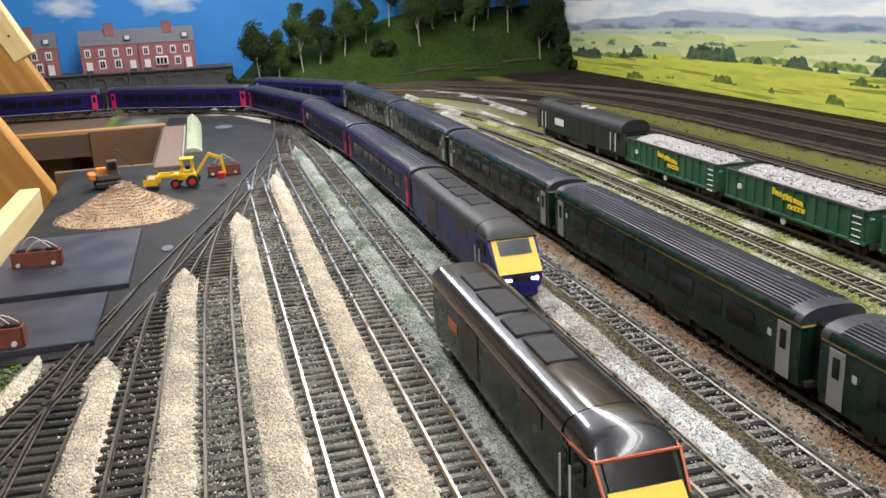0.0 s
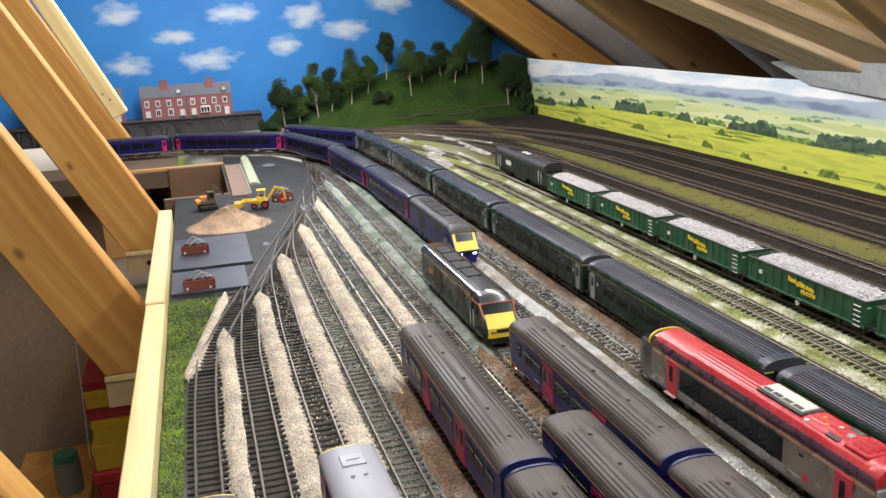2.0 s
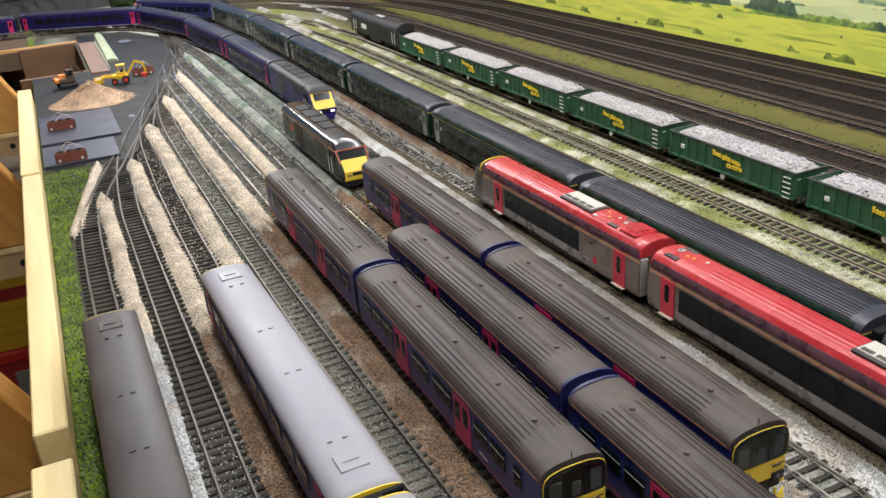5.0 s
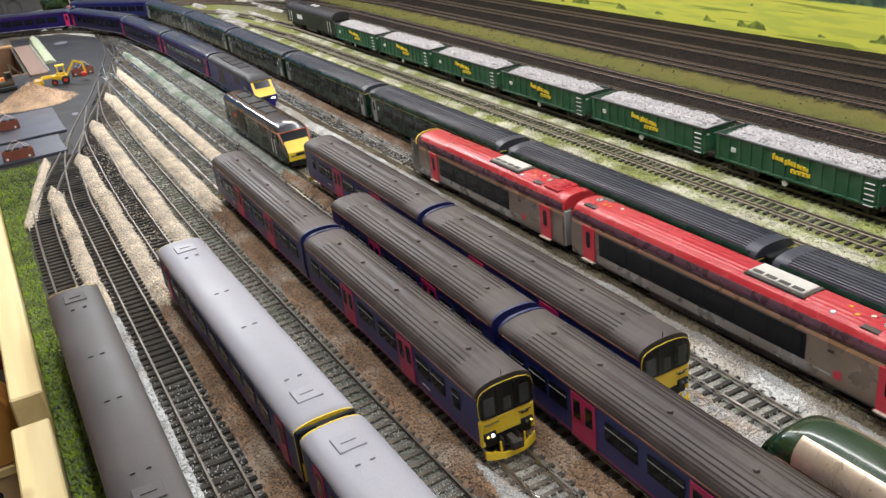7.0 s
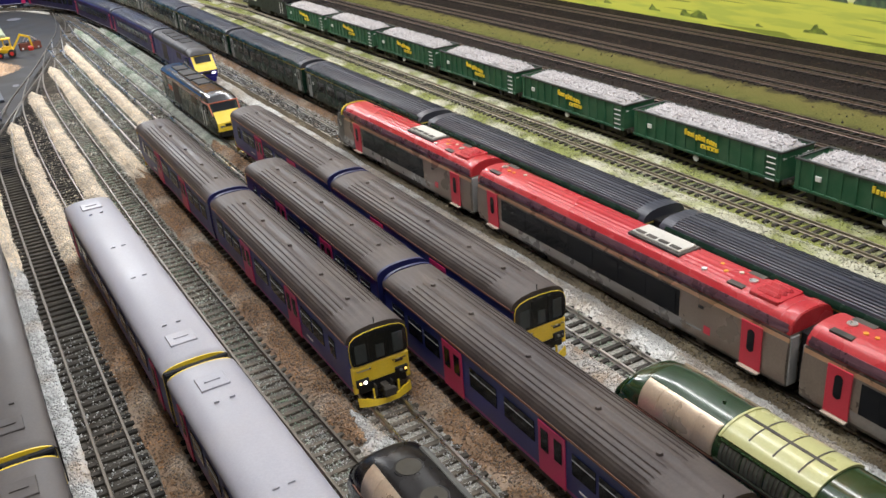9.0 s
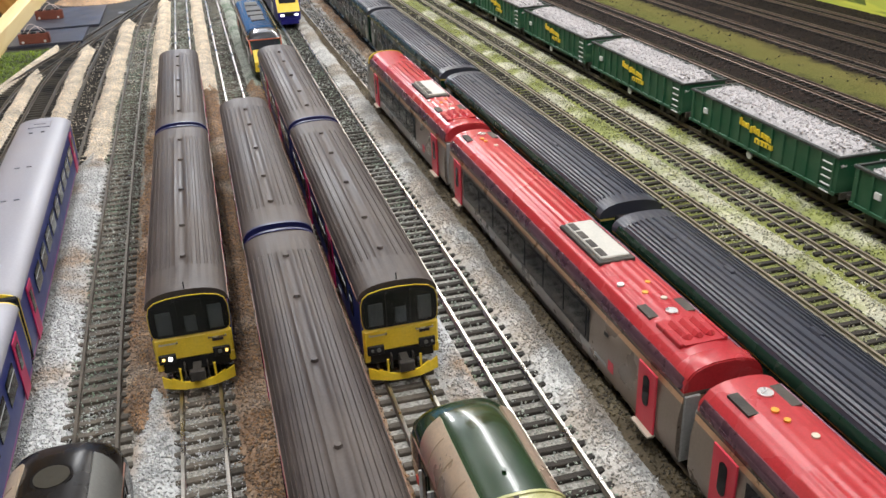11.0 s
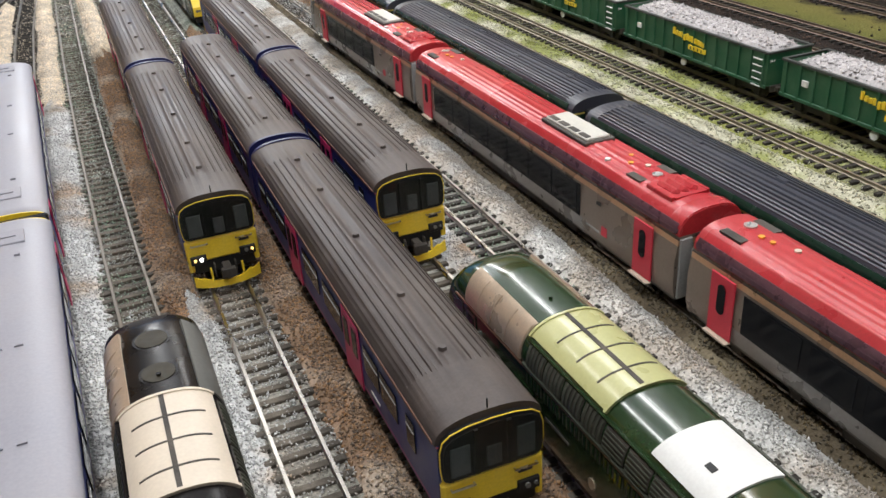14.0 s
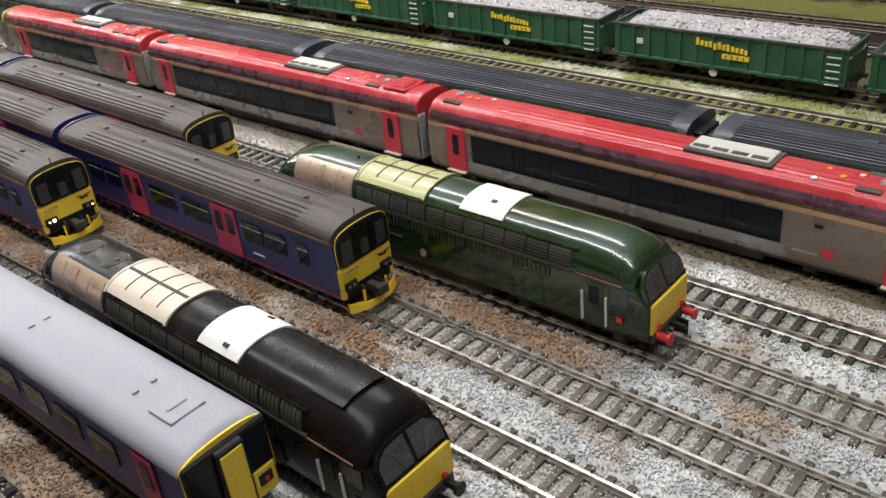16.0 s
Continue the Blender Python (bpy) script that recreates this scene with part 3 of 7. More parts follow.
def voyager(nose=False):
    """Tilting express car: silver-grey body, black window band, red roof and doors."""
    L, w, ze, zr = 0.304, 0.0365, 0.0395, 0.0500
    v = thing("express_car", "silver-grey express car with red roof and red doors", "railcar", "express train cars")
    yb = 0.094 if nose else L / 2
    pod = -0.015 if nose else 0.0
    bm = bmesh.new()
    h = w / 2
    secs = [(-L / 2, 1, 1), (yb, 1, 1)]
    if nose:
        secs += [(yb + 0.012, 0.97, 0.95), (yb + 0.022, 0.86, 0.8), (yb + 0.030, 0.62, 0.55)]
    loops_v = [[(-h * k + 0.0016, y, 0.0078), (-h * k, y, 0.014), (-h * k, y, 0.028), (-h * k + 0.0018, y, 0.028 + (ze - 0.028) * q), (h * k - 0.0018, y, 0.028 + (ze - 0.028) * q), (h * k, y, 0.028), (h * k, y, 0.014), (h * k - 0.0016, y, 0.0078)] for y, k, q in secs]
    loft(bm, loops_v[:2])
    if nose:
        nb = bmesh.new()
        loft(nb, loops_v[1:])
        part("nose", nb, NOSEB, v, "dark gunmetal nose", True)
    part("body", bm, SILVB, v, smooth=True)
    ry1 = yb if nose else L / 2 - 0.0005
    rb = roof(ry1 + L / 2, w - 0.0036, ze, zr, ribs=8, rise=0.0003, clear=0.05, span=(0.24, 0.76))
    bmesh.ops.translate(rb, verts=rb.verts, vec=(0, (ry1 - L / 2) / 2, 0))
    part("roof", rb, REDROOF, v, "red ribbed roof", True)
    for ua, ub in ((0.010, 0.150), (0.850, 0.990)):
        part("cantrail", arch_band(w - 0.0036, ze, zr, -L / 2 + 0.002, ry1 - 0.002, ua, ub, 0.0004), MAROON, v, "dirty dark maroon cantrail", True)
    part("exhaust_recess", boxes((-0.0085, 0.0085, -0.1375, -0.1180, zr - 0.0020, zr + 0.0003)), REDROOF, v)
    for e in (-1,) if nose else (-1, 1):
        ye = e * L / 2
        part("end_frame", boxes((-w / 2 + 0.0016, -0.0100, min(ye, ye + e * 0.0012), max(ye, ye + e * 0.0012), 0.0085, 0.0385), (0.0100, w / 2 - 0.0016, min(ye, ye + e * 0.0012), max(ye, ye + e * 0.0012), 0.0085, 0.0385), bev=0.0004), GREYDOOR, v, "grey end frame")
    for s in (-1, 1):
        x = s * (w / 2 - 0.0036)
        part("roof_gutter", boxes((min(x, x + s * 0.0024), max(x, x + s * 0.0024), -L / 2 + 0.001, ry1 - 0.001, 0.0404, 0.0428), bev=0.0006), MAROON, v, "dark maroon gutter")
        for yc in (-0.129, 0.129 if not nose else 0.061):
            d = side_panel("door", v, s, w, yc - 0.0072, yc + 0.0072, 0.0095, 0.0372, REDD, 0.0009, "red plug door")
            oval = [(yc + 0.0024 * math.cos(a), (0.0310 if math.sin(a) > 0 else 0.0220) + 0.0024 * math.sin(a)) for a in [math.pi * k / 8 for k in range(16)]]
            bm = bmesh.new()
            loft(bm, [[(s * (w / 2 + q), y, z) for y, z in oval] for q in (0.0006, 0.0012)])
            part("door_window", bm, GLASS, d, "oval dark window")
            part("door_step", boxes((min(s * w / 2, s * (w / 2 + 0.003)), max(s * w / 2, s * (w / 2 + 0.003)), yc - 0.0072, yc + 0.0072, 0.0085, 0.0093)), CREAM, v)
        side_panel("window_band", v, s, w, -0.074, 0.117 if not nose else 0.050, 0.0170, 0.0346, GLASS, 0.0003, "black window band")
        for i in range(7 if not nose else 5):
            y = -0.071 + i * (0.0260 if not nose else 0.0232)
            side_panel("window", v, s, w + 0.0006, y, y + 0.0215, 0.0185, 0.0333, GLASS, 0.0003)
        side_panel("emblem", v, s, w, -0.099, -0.094, 0.0150, 0.0200, REDD, 0.0002, "small red emblem", bev=0.0)
        side_panel("emblem_bar", v, s, w, -0.092, -0.080, 0.0150, 0.0160, GREYDOOR, 0.0002, bev=0.0)
        side_panel("vent", v, s, w, -0.093, -0.089, 0.030, 0.0316, BLACK, 0.0002, bev=0.0)
    part("roof_pod", boxes((-0.0072, 0.0072, pod - 0.061, pod - 0.019, zr - 0.001, zr + 0.0024), bev=0.0005), PODM, v, "cream cooler pod")
    part("pod_skirt", boxes((-0.0092, 0.0092, pod - 0.063, pod - 0.017, zr - 0.002, zr + 0.0010), bev=0.0004), UNDER, v)
    for k in range(4):
        part("pod_slot", boxes((-0.0066, -0.0034, pod - 0.0595 + k * 0.0102, pod - 0.0515 + k * 0.0102, zr + 0.0018, zr + 0.0027)), UNDER, v)
    bm = bmesh.new()
    cyl(bm, 0.0016, 0.0014, pose(-0.0085, -0.083, zr - 0.0006), 14)
    part("roof_cap", bm, WHITE, v)
    fans = [(-0.112, 0.0, 0.0026), (-0.101, 0.0025, 0.0014), (-0.094, -0.0025, 0.0014), (-0.086, 0.003, 0.0012)]
    for yy, xx, r in fans + ([] if nose else [(0.140, 0.002, 0.0028), (0.130, -0.001, 0.0014), (0.124, -0.0005, 0.0012), (0.114, 0.003, 0.0014)]):
        bm = bmesh.new()
        cyl(bm, r, 0.0012, pose(xx, yy, zr + 0.0001), 16)
        part("roof_fan", bm, CHROME if r > 0.002 else GOLD if r < 0.0013 or xx < 0 else CREAM, v)
    part("roof_grille", boxes((-0.0105, -0.0055, -0.113, -0.102, zr - 0.0028, zr - 0.0004)), UNDER, v)
    part("roof_grille", boxes((0.0055, 0.0105, -0.113, -0.102, zr - 0.0028, zr - 0.0004)), UNDER, v)
    if not nose:
        part("roof_grille", boxes((-0.0105, -0.0055, 0.131, 0.144, zr - 0.0028, zr - 0.0004)), UNDER, v)
        part("roof_grille", boxes((0.0055, 0.0105, 0.131, 0.144, zr - 0.0028, zr - 0.0004)), UNDER, v)
    for k in range(3):
        part("exhaust_pipe", boxes((-0.0068 + k * 0.0048, -0.0028 + k * 0.0048, -0.1345, -0.1195, zr - 0.002, zr + 0.0020), bev=0.0014), REDROOF, v)
    part("roof_arch", roof_hoop(w - 0.003, ze, zr, -L / 2 + 0.0005, -L / 2 + 0.009), REDROOF, v, "", True)
    part("exhaust_frame", boxes((-0.0105, -0.0085, -0.137, -0.118, zr - 0.003, zr + 0.0006), (0.0085, 0.0105, -0.137, -0.118, zr - 0.003, zr + 0.0006), bev=0.0004), REDROOF, v)
    part("underframe", boxes((-0.0145, 0.0145, -0.065, 0.020 if nose else 0.065, 0.0015, 0.0075), (-0.0155, 0.0155, -L / 2 + 0.003, yb - 0.003, 0.0055, 0.0082), bev=0.0008), UNDER, v)
    bogie(v, -0.105), bogie(v, 0.062 if nose else 0.105)
    part("gangway", boxes((-0.0085, 0.0085, -L / 2 - 0.0080, -L / 2, 0.009, 0.040), bev=0.001), BLACK, v)
    if nose:
        bm = bmesh.new()
        hw = w / 2 - 0.0016
        loft(bm, [ring(yb + d, 2 * hw * a, ze - 0.006 - d * 0.25, ze - d * b, zr - d * c, 12) for d, a, b, c in ((-0.002, 1.02, 0.02, 0.0), (0.006, 1.0, 0.12, 0.15), (0.014, 0.95, 0.3, 0.42), (0.021, 0.86, 0.5, 0.66), (0.027, 0.72, 0.68, 0.84), (0.031, 0.5, 0.8, 0.93))])
        cabp = part("cab_dome", bm, GLOSSBLK, v, "black cab dome with yellow edge", True)
        bm = bmesh.new()
        loft(bm, [ring(yb + d, 2 * hw * 1.03, ze - 0.001, ze + 0.0012 - d * 0.14, zr + 0.0006 - d * 0.16, 12) for d in (0.0045, 0.0062)])
        part("yellow_band", bm, YELL, cabp, "yellow roof band")
        part("windscreen", boxes((-0.011, 0.011, -0.0006, 0.0006, -0.006, 0.006), bev=0.0004), GLASS, cabp).matrix_local = pose(0, yb + 0.0235, 0.0335, -48, 0, 0)
        part("coupler_cover", boxes((-0.006, 0.006, yb + 0.028, yb + 0.034, 0.006, 0.018), bev=0.002), BLACK, v)
    return v


def power_car(body, roofm, lit=False, label="", orange=False):
    """Wedge-nosed diesel power car, nose towards -y."""
    L, w, ze, zr = 0.234, 0.0358, 0.0405, 0.0492
    v = thing("power_car", label, "locomotive")
    y0 = -L / 2
    bm = bmesh.new()
    h = w / 2
    secs = ((y0, 0.84, 0.0115, 0.0205), (y0 + 0.004, 0.90, 0.0085, 0.0252), (y0 + 0.010, 0.95, 0.0075, 0.0315), (y0 + 0.0175, 0.985, 0.0075, 0.0405), (y0 + 0.030, 1, 0.0075, 0.0405), (L / 2, 1, 0.0085, 0.0405))
    loft(bm, [[(-h * k + 0.0015, y, zb), (-h * k, y, zb + 0.006), (-h * k * 0.985, y, zt), (h * k * 0.985, y, zt), (h * k, y, zb + 0.006), (h * k - 0.0015, y, zb)] for y, k, zb, zt in secs])
    part("body", bm, body, v, smooth=True)
    bm = bmesh.new()
    loft(bm, [ring(y, w * k, 0.0398, 0.0402, zt, 14) for y, k, zt in ((y0 + 0.0165, 0.97, 0.0412), (y0 + 0.020, 0.985, 0.0455), (y0 + 0.027, 1.0, 0.0482), (y0 + 0.036, 1.0, 0.0492), (y0 + 0.040, 1.0, 0.0492))])
    part("cab_roof", bm, GLOSSBLK if orange else HSTROOF, v, smooth=True)
    rb = roof(L - 0.0405, w, ze, zr, ribs=0)
    bmesh.ops.translate(rb, verts=rb.verts, vec=(0, 0.0203, 0))
    part("roof", rb, roofm, v, smooth=True)
    for yc, hw, ln in ((-0.02, 0.0075, 0.014), (0.010, 0.009, 0.011), (0.045, 0.0085, 0.016), (0.080, 0.0075, 0.013)):
        part("roof_grille", boxes((-hw, hw, yc - ln, yc + ln, zr - 0.0012, zr + 0.0007), bev=0.0004), BLACK, v)
    for s in (-1, 1):
        part("roof_rail", boxes((s * 0.0125 - 0.0004, s * 0.0125 + 0.0004, -0.07, 0.105, 0.0466, 0.0474)), GREYDOOR if orange else roofm, v)
    def nose_panel(name, prof, hw, mat, lb="", up=0.0006):
        bm = bmesh.new()
        off = []
        for i, (yy, zz) in enumerate(prof):
            q0, q1 = prof[max(0, i - 1)], prof[min(len(prof) - 1, i + 1)]
            d = Vector((0, q1[0] - q0[0], q1[1] - q0[1])).normalized()
            off.append((yy - d.z * up, zz + d.y * up))
        loop = [(yy + 0.002, zz - 0.001) for yy, zz in prof] + off[::-1]
        loft(bm, [[(x, yy, zz) for yy, zz in loop] for x in (-hw, hw)])
        return part(name, bm, mat, v, lb)
    full = [(y0, 0.0112), (y0 - 0.0002, 0.0160), (y0, 0.0205), (y0 + 0.004, 0.0252), (y0 + 0.010, 0.0315), (y0 + 0.0175, 0.0405)]
    if orange:
        nose_panel("yellow_front", full[:5], 0.0143, YELL, "yellow nose panel")
        nose_panel("windscreen", [(y0 + 0.0104, 0.0320), (y0 + 0.0166, 0.0396)], 0.0134, GLASS, "", 0.0009)
    else:
        nose_panel("yellow_front", full[2:], 0.0150, YELL, "yellow nose panel")
        nose_panel("windscreen", [(y0 + 0.0092, 0.0305), (y0 + 0.0160, 0.0388)], 0.0112, GLASS, "", 0.0012)
    part("grille", boxes((-0.006, 0.006, y0 - 0.0014, y0 - 0.0004, 0.0160, 0.0195)), BLACK, v)
    for s in (-1, 1):
        bm = bmesh.new()
        cyl(bm, 0.0014, 0.001, pose(s * 0.0105, y0 - 0.0014, 0.0168, 90, 0, 0), 12)
        cyl(bm, 0.0011, 0.001, pose(s * 0.0078, y0 - 0.0014, 0.0168, 90, 0, 0), 12)
        part("headlight", bm, LIT if lit else LAMP, v)
        d = side_panel("cab_door", v, s, w, y0 + 0.034, y0 + 0.0415, 0.0115, 0.0385, body, 0.0004)
        side_panel("door_window", d, s, w + 0.0008, y0 + 0.0355, y0 + 0.040, 0.026, 0.036, GLASS, 0.0002)
        for yy in (y0 + 0.033, y0 + 0.0425):
            side_panel("handrail", v, s, w, yy - 0.0004, yy + 0.0004, 0.013, 0.031, WHITE, 0.0007, bev=0.0)
        side_panel("cab_window", v, s, w * 0.99, y0 + 0.0205, y0 + 0.0305, 0.0285, 0.0375, GLASS, 0.0005)
        side_panel("grille_panel", v, s, w, 0.030, 0.060, 0.0145, 0.0385, UNDER, 0.0003)
        side_panel("grille_panel", v, s, w, -0.055, -0.030, 0.030, 0.0385, UNDER, 0.0003)
        if orange:
            side_panel("logo_bar", v, s, w, 0.066, 0.084, 0.025, 0.031, M_ORANGE, 0.0003, "dull red lettering bar")
            side_panel("orange_line", v, s, w, y0 + 0.03, L / 2, 0.0398, 0.0404, M_ORANGE, 0.0003)
    if orange:
        for s in (-1, 1):
            for a, b in (((s * 0.0168, y0 + 0.0160, 0.0408), (s * 0.0158, y0 + 0.0066, 0.0284)), ((s * 0.0168, y0 + 0.0160, 0.0408), (s * 0.0182, y0 + 0.0330, 0.0403))):
                a, b = Vector(a), Vector(b)
                d = b - a
                bm = bmesh.new()
                box(bm, -0.0005, 0.0005, -0.0005, 0.0005, -d.length / 2, d.length / 2, Matrix.Translation((a + b) / 2) @ d.to_track_quat("Z", "Y").to_matrix().to_4x4())
                part("orange_edge", bm, M_ORANGE, v)
    part("orange_brow" if orange else "brow", boxes((-0.0172, 0.0172, y0 + 0.0155, y0 + 0.0166, 0.0404, 0.0412)), M_ORANGE if orange else HSTROOF, v)
    part("underframe", boxes((-0.014, 0.014, -0.04, 0.045, 0.002, 0.009), (-0.015, 0.015, y0 + 0.02, L / 2 - 0.003, 0.0072, 0.0088), bev=0.0006), UNDER, v)
    part("valance", boxes((-0.0125, 0.0125, y0 + 0.001, y0 + 0.012, 0.0035, 0.0125), bev=0.0012), BLACK if orange else body, v)
    part("gangway", boxes((-0.009, 0.009, L / 2, L / 2 + 0.005, 0.0105, 0.041), bev=0.0006), BLACK, v)
    bogie(v, -0.070), bogie(v, 0.075)
    return v


M_ORANGE = M("orange_red_line", (0.55, 0.12, 0.05), 0.45)


FANM = M("brassy_fan_mesh", (0.020, 0.015, 0.005), 0.6, 0.2, var=0.3, scale=300)
SLATM = M("grey_green_slat", (0.055, 0.060, 0.043), 0.45, var=0.2)


def diesel(body, roofpanel, label, black=False):
    """Full-width diesel locomotive with a domed roof, unfinished roof panels and rows of side grilles; front towards -y."""
    L, w, ze, zr = 0.243, 0.0360, 0.0345, 0.0505
    v = thing("diesel_locomotive", label, "locomotive", "diesel locomotives in the yard")
    bm = bmesh.new()
    h = w / 2
    secs = []
    for e in (-1, 1):
        s2 = [(e * L / 2, 0.94, 0.0275), (e * (L / 2 - 0.0015), 0.965, 0.0285), (e * (L / 2 - 0.007), 0.985, ze), (e * (L / 2 - 0.03), 1, ze)]
        secs += s2 if e < 0 else s2[::-1]
    loft(bm, [[(-h * k + 0.001, y, 0.0095), (-h * k, y, 0.016), (-h * k, y, zt - 0.001), (-h * k + 0.0008, y, zt), (h * k - 0.0008, y, zt), (h * k, y, zt - 0.001), (h * k, y, 0.016), (h * k - 0.001, y, 0.0095)] for y, k, zt in secs])
    part("body", bm, body, v, smooth=True)
    bm = bmesh.new()
    prof = [(L / 2 - 0.0068, 0.93, 0.0415), (L / 2 - 0.0085, 0.97, 0.0445), (L / 2 - 0.013, 0.99, 0.0475), (L / 2 - 0.022, 1.0, 0.0496), (L / 2 - 0.034, 1.0, zr)]
    prof = [(-y, k, z) for y, k, z in prof] + [(y, k, z) for y, k, z in prof[::-1]]
    loft(bm, [ring(y, w * k, 0.034, ze, zt, 18) for y, k, zt in prof])
    part("roof", bm, body, v, smooth=True)

    def cap(name, ya, yb, u0, u1, mat, up=0.0005, lb=""):
        bm = bmesh.new()
        loops = []
        for y in (ya, yb):
            lo, hi = [], []
            for i in range(13):
                u = u0 + (u1 - u0) * i / 12
                a = math.pi * (1 - u)
                c, s = math.cos(a), math.sin(a)
                x, z = w / 2 * math.copysign(abs(c) ** 0.8, c), ze + (zr - ze) * s ** 0.85
                n = Vector((c, 0, s * 0.9)).normalized()
                lo.append((x - n.x * 0.0006, y, z - n.z * 0.0006))
                hi.append((x + n.x * up, y, z + n.z * up))
            loops.append(lo + hi[::-1])
        loft(bm, loops)
        return part(name, bm, mat, v, lb, True)
    cap("side_roof_panel", 0.054, 0.100, 0.015, 0.33, BARE, 0.0005, "bare bronze roof panel")
    cap("side_roof_panel", 0.054, 0.100, 0.69, 0.985, GREYPNL if black else BARE, 0.0005, "dull grey roof panel" if black else "bare bronze roof panel")
    for yy in (0.066, 0.088) if black else ():
        bm = bmesh.new()
        cyl(bm, 0.0066, 0.0016, pose(0, yy, zr - 0.0010), 22)
        fan = part("roof_fan", bm, body, v)
        bm = bmesh.new()
        cyl(bm, 0.0056, 0.0004, pose(0, yy, zr - 0.0001), 22)
        part("fan_mesh", bm, FANM if black else body, fan)
    for k in range(11):
        ya = 0.0500 - k * 0.0122
        for ua, ub in ((0.030, 0.185), (0.815, 0.970)):
            gr_ = cap("roof_side_grille", ya - 0.0112, ya, ua, ub, UNDER, 0.0003)
            if black or k < 4:
                for j in range(5):
                    part_s = cap("grille_slat", ya - 0.0108 + j * 0.0022, ya - 0.0098 + j * 0.0022, ua + 0.004, ub - 0.004, SLATM, 0.0007)
                    part_s.parent = gr_
            else:
                for j in range(5):
                    u = ua + 0.006 + j * (ub - ua - 0.012) / 5
                    part_s = cap("grille_slat", ya - 0.0108, ya - 0.0004, u, u + 0.008, SLATM if not black else body, 0.0007)
                    part_s.parent = gr_
    cap("roof_lip", -0.086, 0.052, 0.195, 0.207, body, 0.0012)
    cap("roof_lip", -0.086, 0.052, 0.006, 0.018, SLATM, 0.0008)
    for k in range(4):
        cap("panel_seam", 0.0545 + k * 0.0115, 0.0550 + k * 0.0115, 0.02, 0.30, BARE, 0.0008)
    top = cap("top_roof_panel", 0.004, 0.052, 0.23, 0.77, CREAM if black else LIME, 0.0006, "pale primed roof panel")
    cap("panel_seam", 0.0005 + 0.004, 0.0516, 0.485, 0.500, UNDER, 0.0008)
    for k in range(3):
        cap("panel_seam", 0.0145 + k * 0.0125, 0.0152 + k * 0.0125, 0.32, 0.68, UNDER, 0.0008)
    for yy in (0.004, 0.0515):
        cap("panel_lip", yy, yy + 0.0012, 0.22, 0.78, CREAM if black else LIME, 0.0011)
    cap("white_roof_panel", -0.044, -0.018, 0.25, 0.80 if black else 0.66, WHITE, 0.0008, "bright white roof panel")
    for uu in (0.33, 0.68) if black else (0.42,):
        cap("panel_hole", -0.0355, -0.0322, uu - 0.017, uu + 0.017, BLACK, 0.0011)
    for s in (-1, 1):
        part("gutter", boxes((min(s * w / 2, s * (w / 2 + 0.0005)), max(s * w / 2, s * (w / 2 + 0.0005)), -L / 2 + 0.012, L / 2 - 0.012, ze - 0.0003, ze + 0.0004)), GUTTER, v, "thin rusty gutter line")
        for yy in (-0.060, 0.052):
            side_panel("body_door", v, s, w, yy - 0.008, yy + 0.008, 0.0105, 0.0270, body, 0.0003)
    if black:
        cap("roof_hatch", -0.0995, -0.083, 0.34, 0.66, body, 0.0007)
    bm = bmesh.new()
    cyl(bm, 0.0008, 0.001, pose(0, 0.064, zr + 0.0004), 8)
    part("roof_stud", bm, body, v)
    for s in (-1, 1):
        for k in range(10):
            y = 0.050 - k * 0.0124
            g = side_panel("side_grille", v, s, w, y - 0.0112, y - 0.0008, 0.0285, 0.0335, UNDER, 0.0003, bev=0.0)
            for j in range(4):
                yy = y - 0.0108 + j * 0.0026
                side_panel("grille_slat", g, s, w + 0.0006, yy, yy + 0.0011, 0.0287, 0.0333, body, 0.0004, bev=0.0)
        for e in (-1, 1):
            yc = e * (L / 2 - 0.026)
            d = side_panel("cab_door", v, s, w, yc - 0.0045, yc + 0.0045, 0.0105, 0.0325, body, 0.0004)
            side_panel("door_window", d, s, w + 0.0008, yc - 0.0025, yc + 0.0025, 0.0215, 0.0305, GLASS, 0.0003)
            for q in (-0.006, 0.006):
                side_panel("handrail", v, s, w, yc + q - 0.0004, yc + q + 0.0004, 0.0115, 0.0265, WHITE, 0.001, bev=0.0)
            yw = e * (L / 2 - 0.0135)
            side_panel("cab_window", v, s, w * 0.985, yw - 0.0045, yw + 0.0045, 0.0240, 0.0325, CABGL, 0.0005)
            part("number_bar", boxes((min(s * w / 2, s * (w / 2 + 0.0003)), max(s * w / 2, s * (w / 2 + 0.0003)), yw - 0.0015, yw + 0.0015, 0.0155, 0.0185)), REDB if not black else UNDER, v)
        side_panel("nameplate", v, s, w, 0.02, 0.036, 0.0215, 0.0228, UNDER if not black else GREYDOOR, 0.0004)
        bm = bmesh.new()
        cyl(bm, 0.0022, 0.0006, pose(s * w / 2, 0.006, 0.0165, 0, 90, 0), 16)
        part("crest", bm, BARE, v)
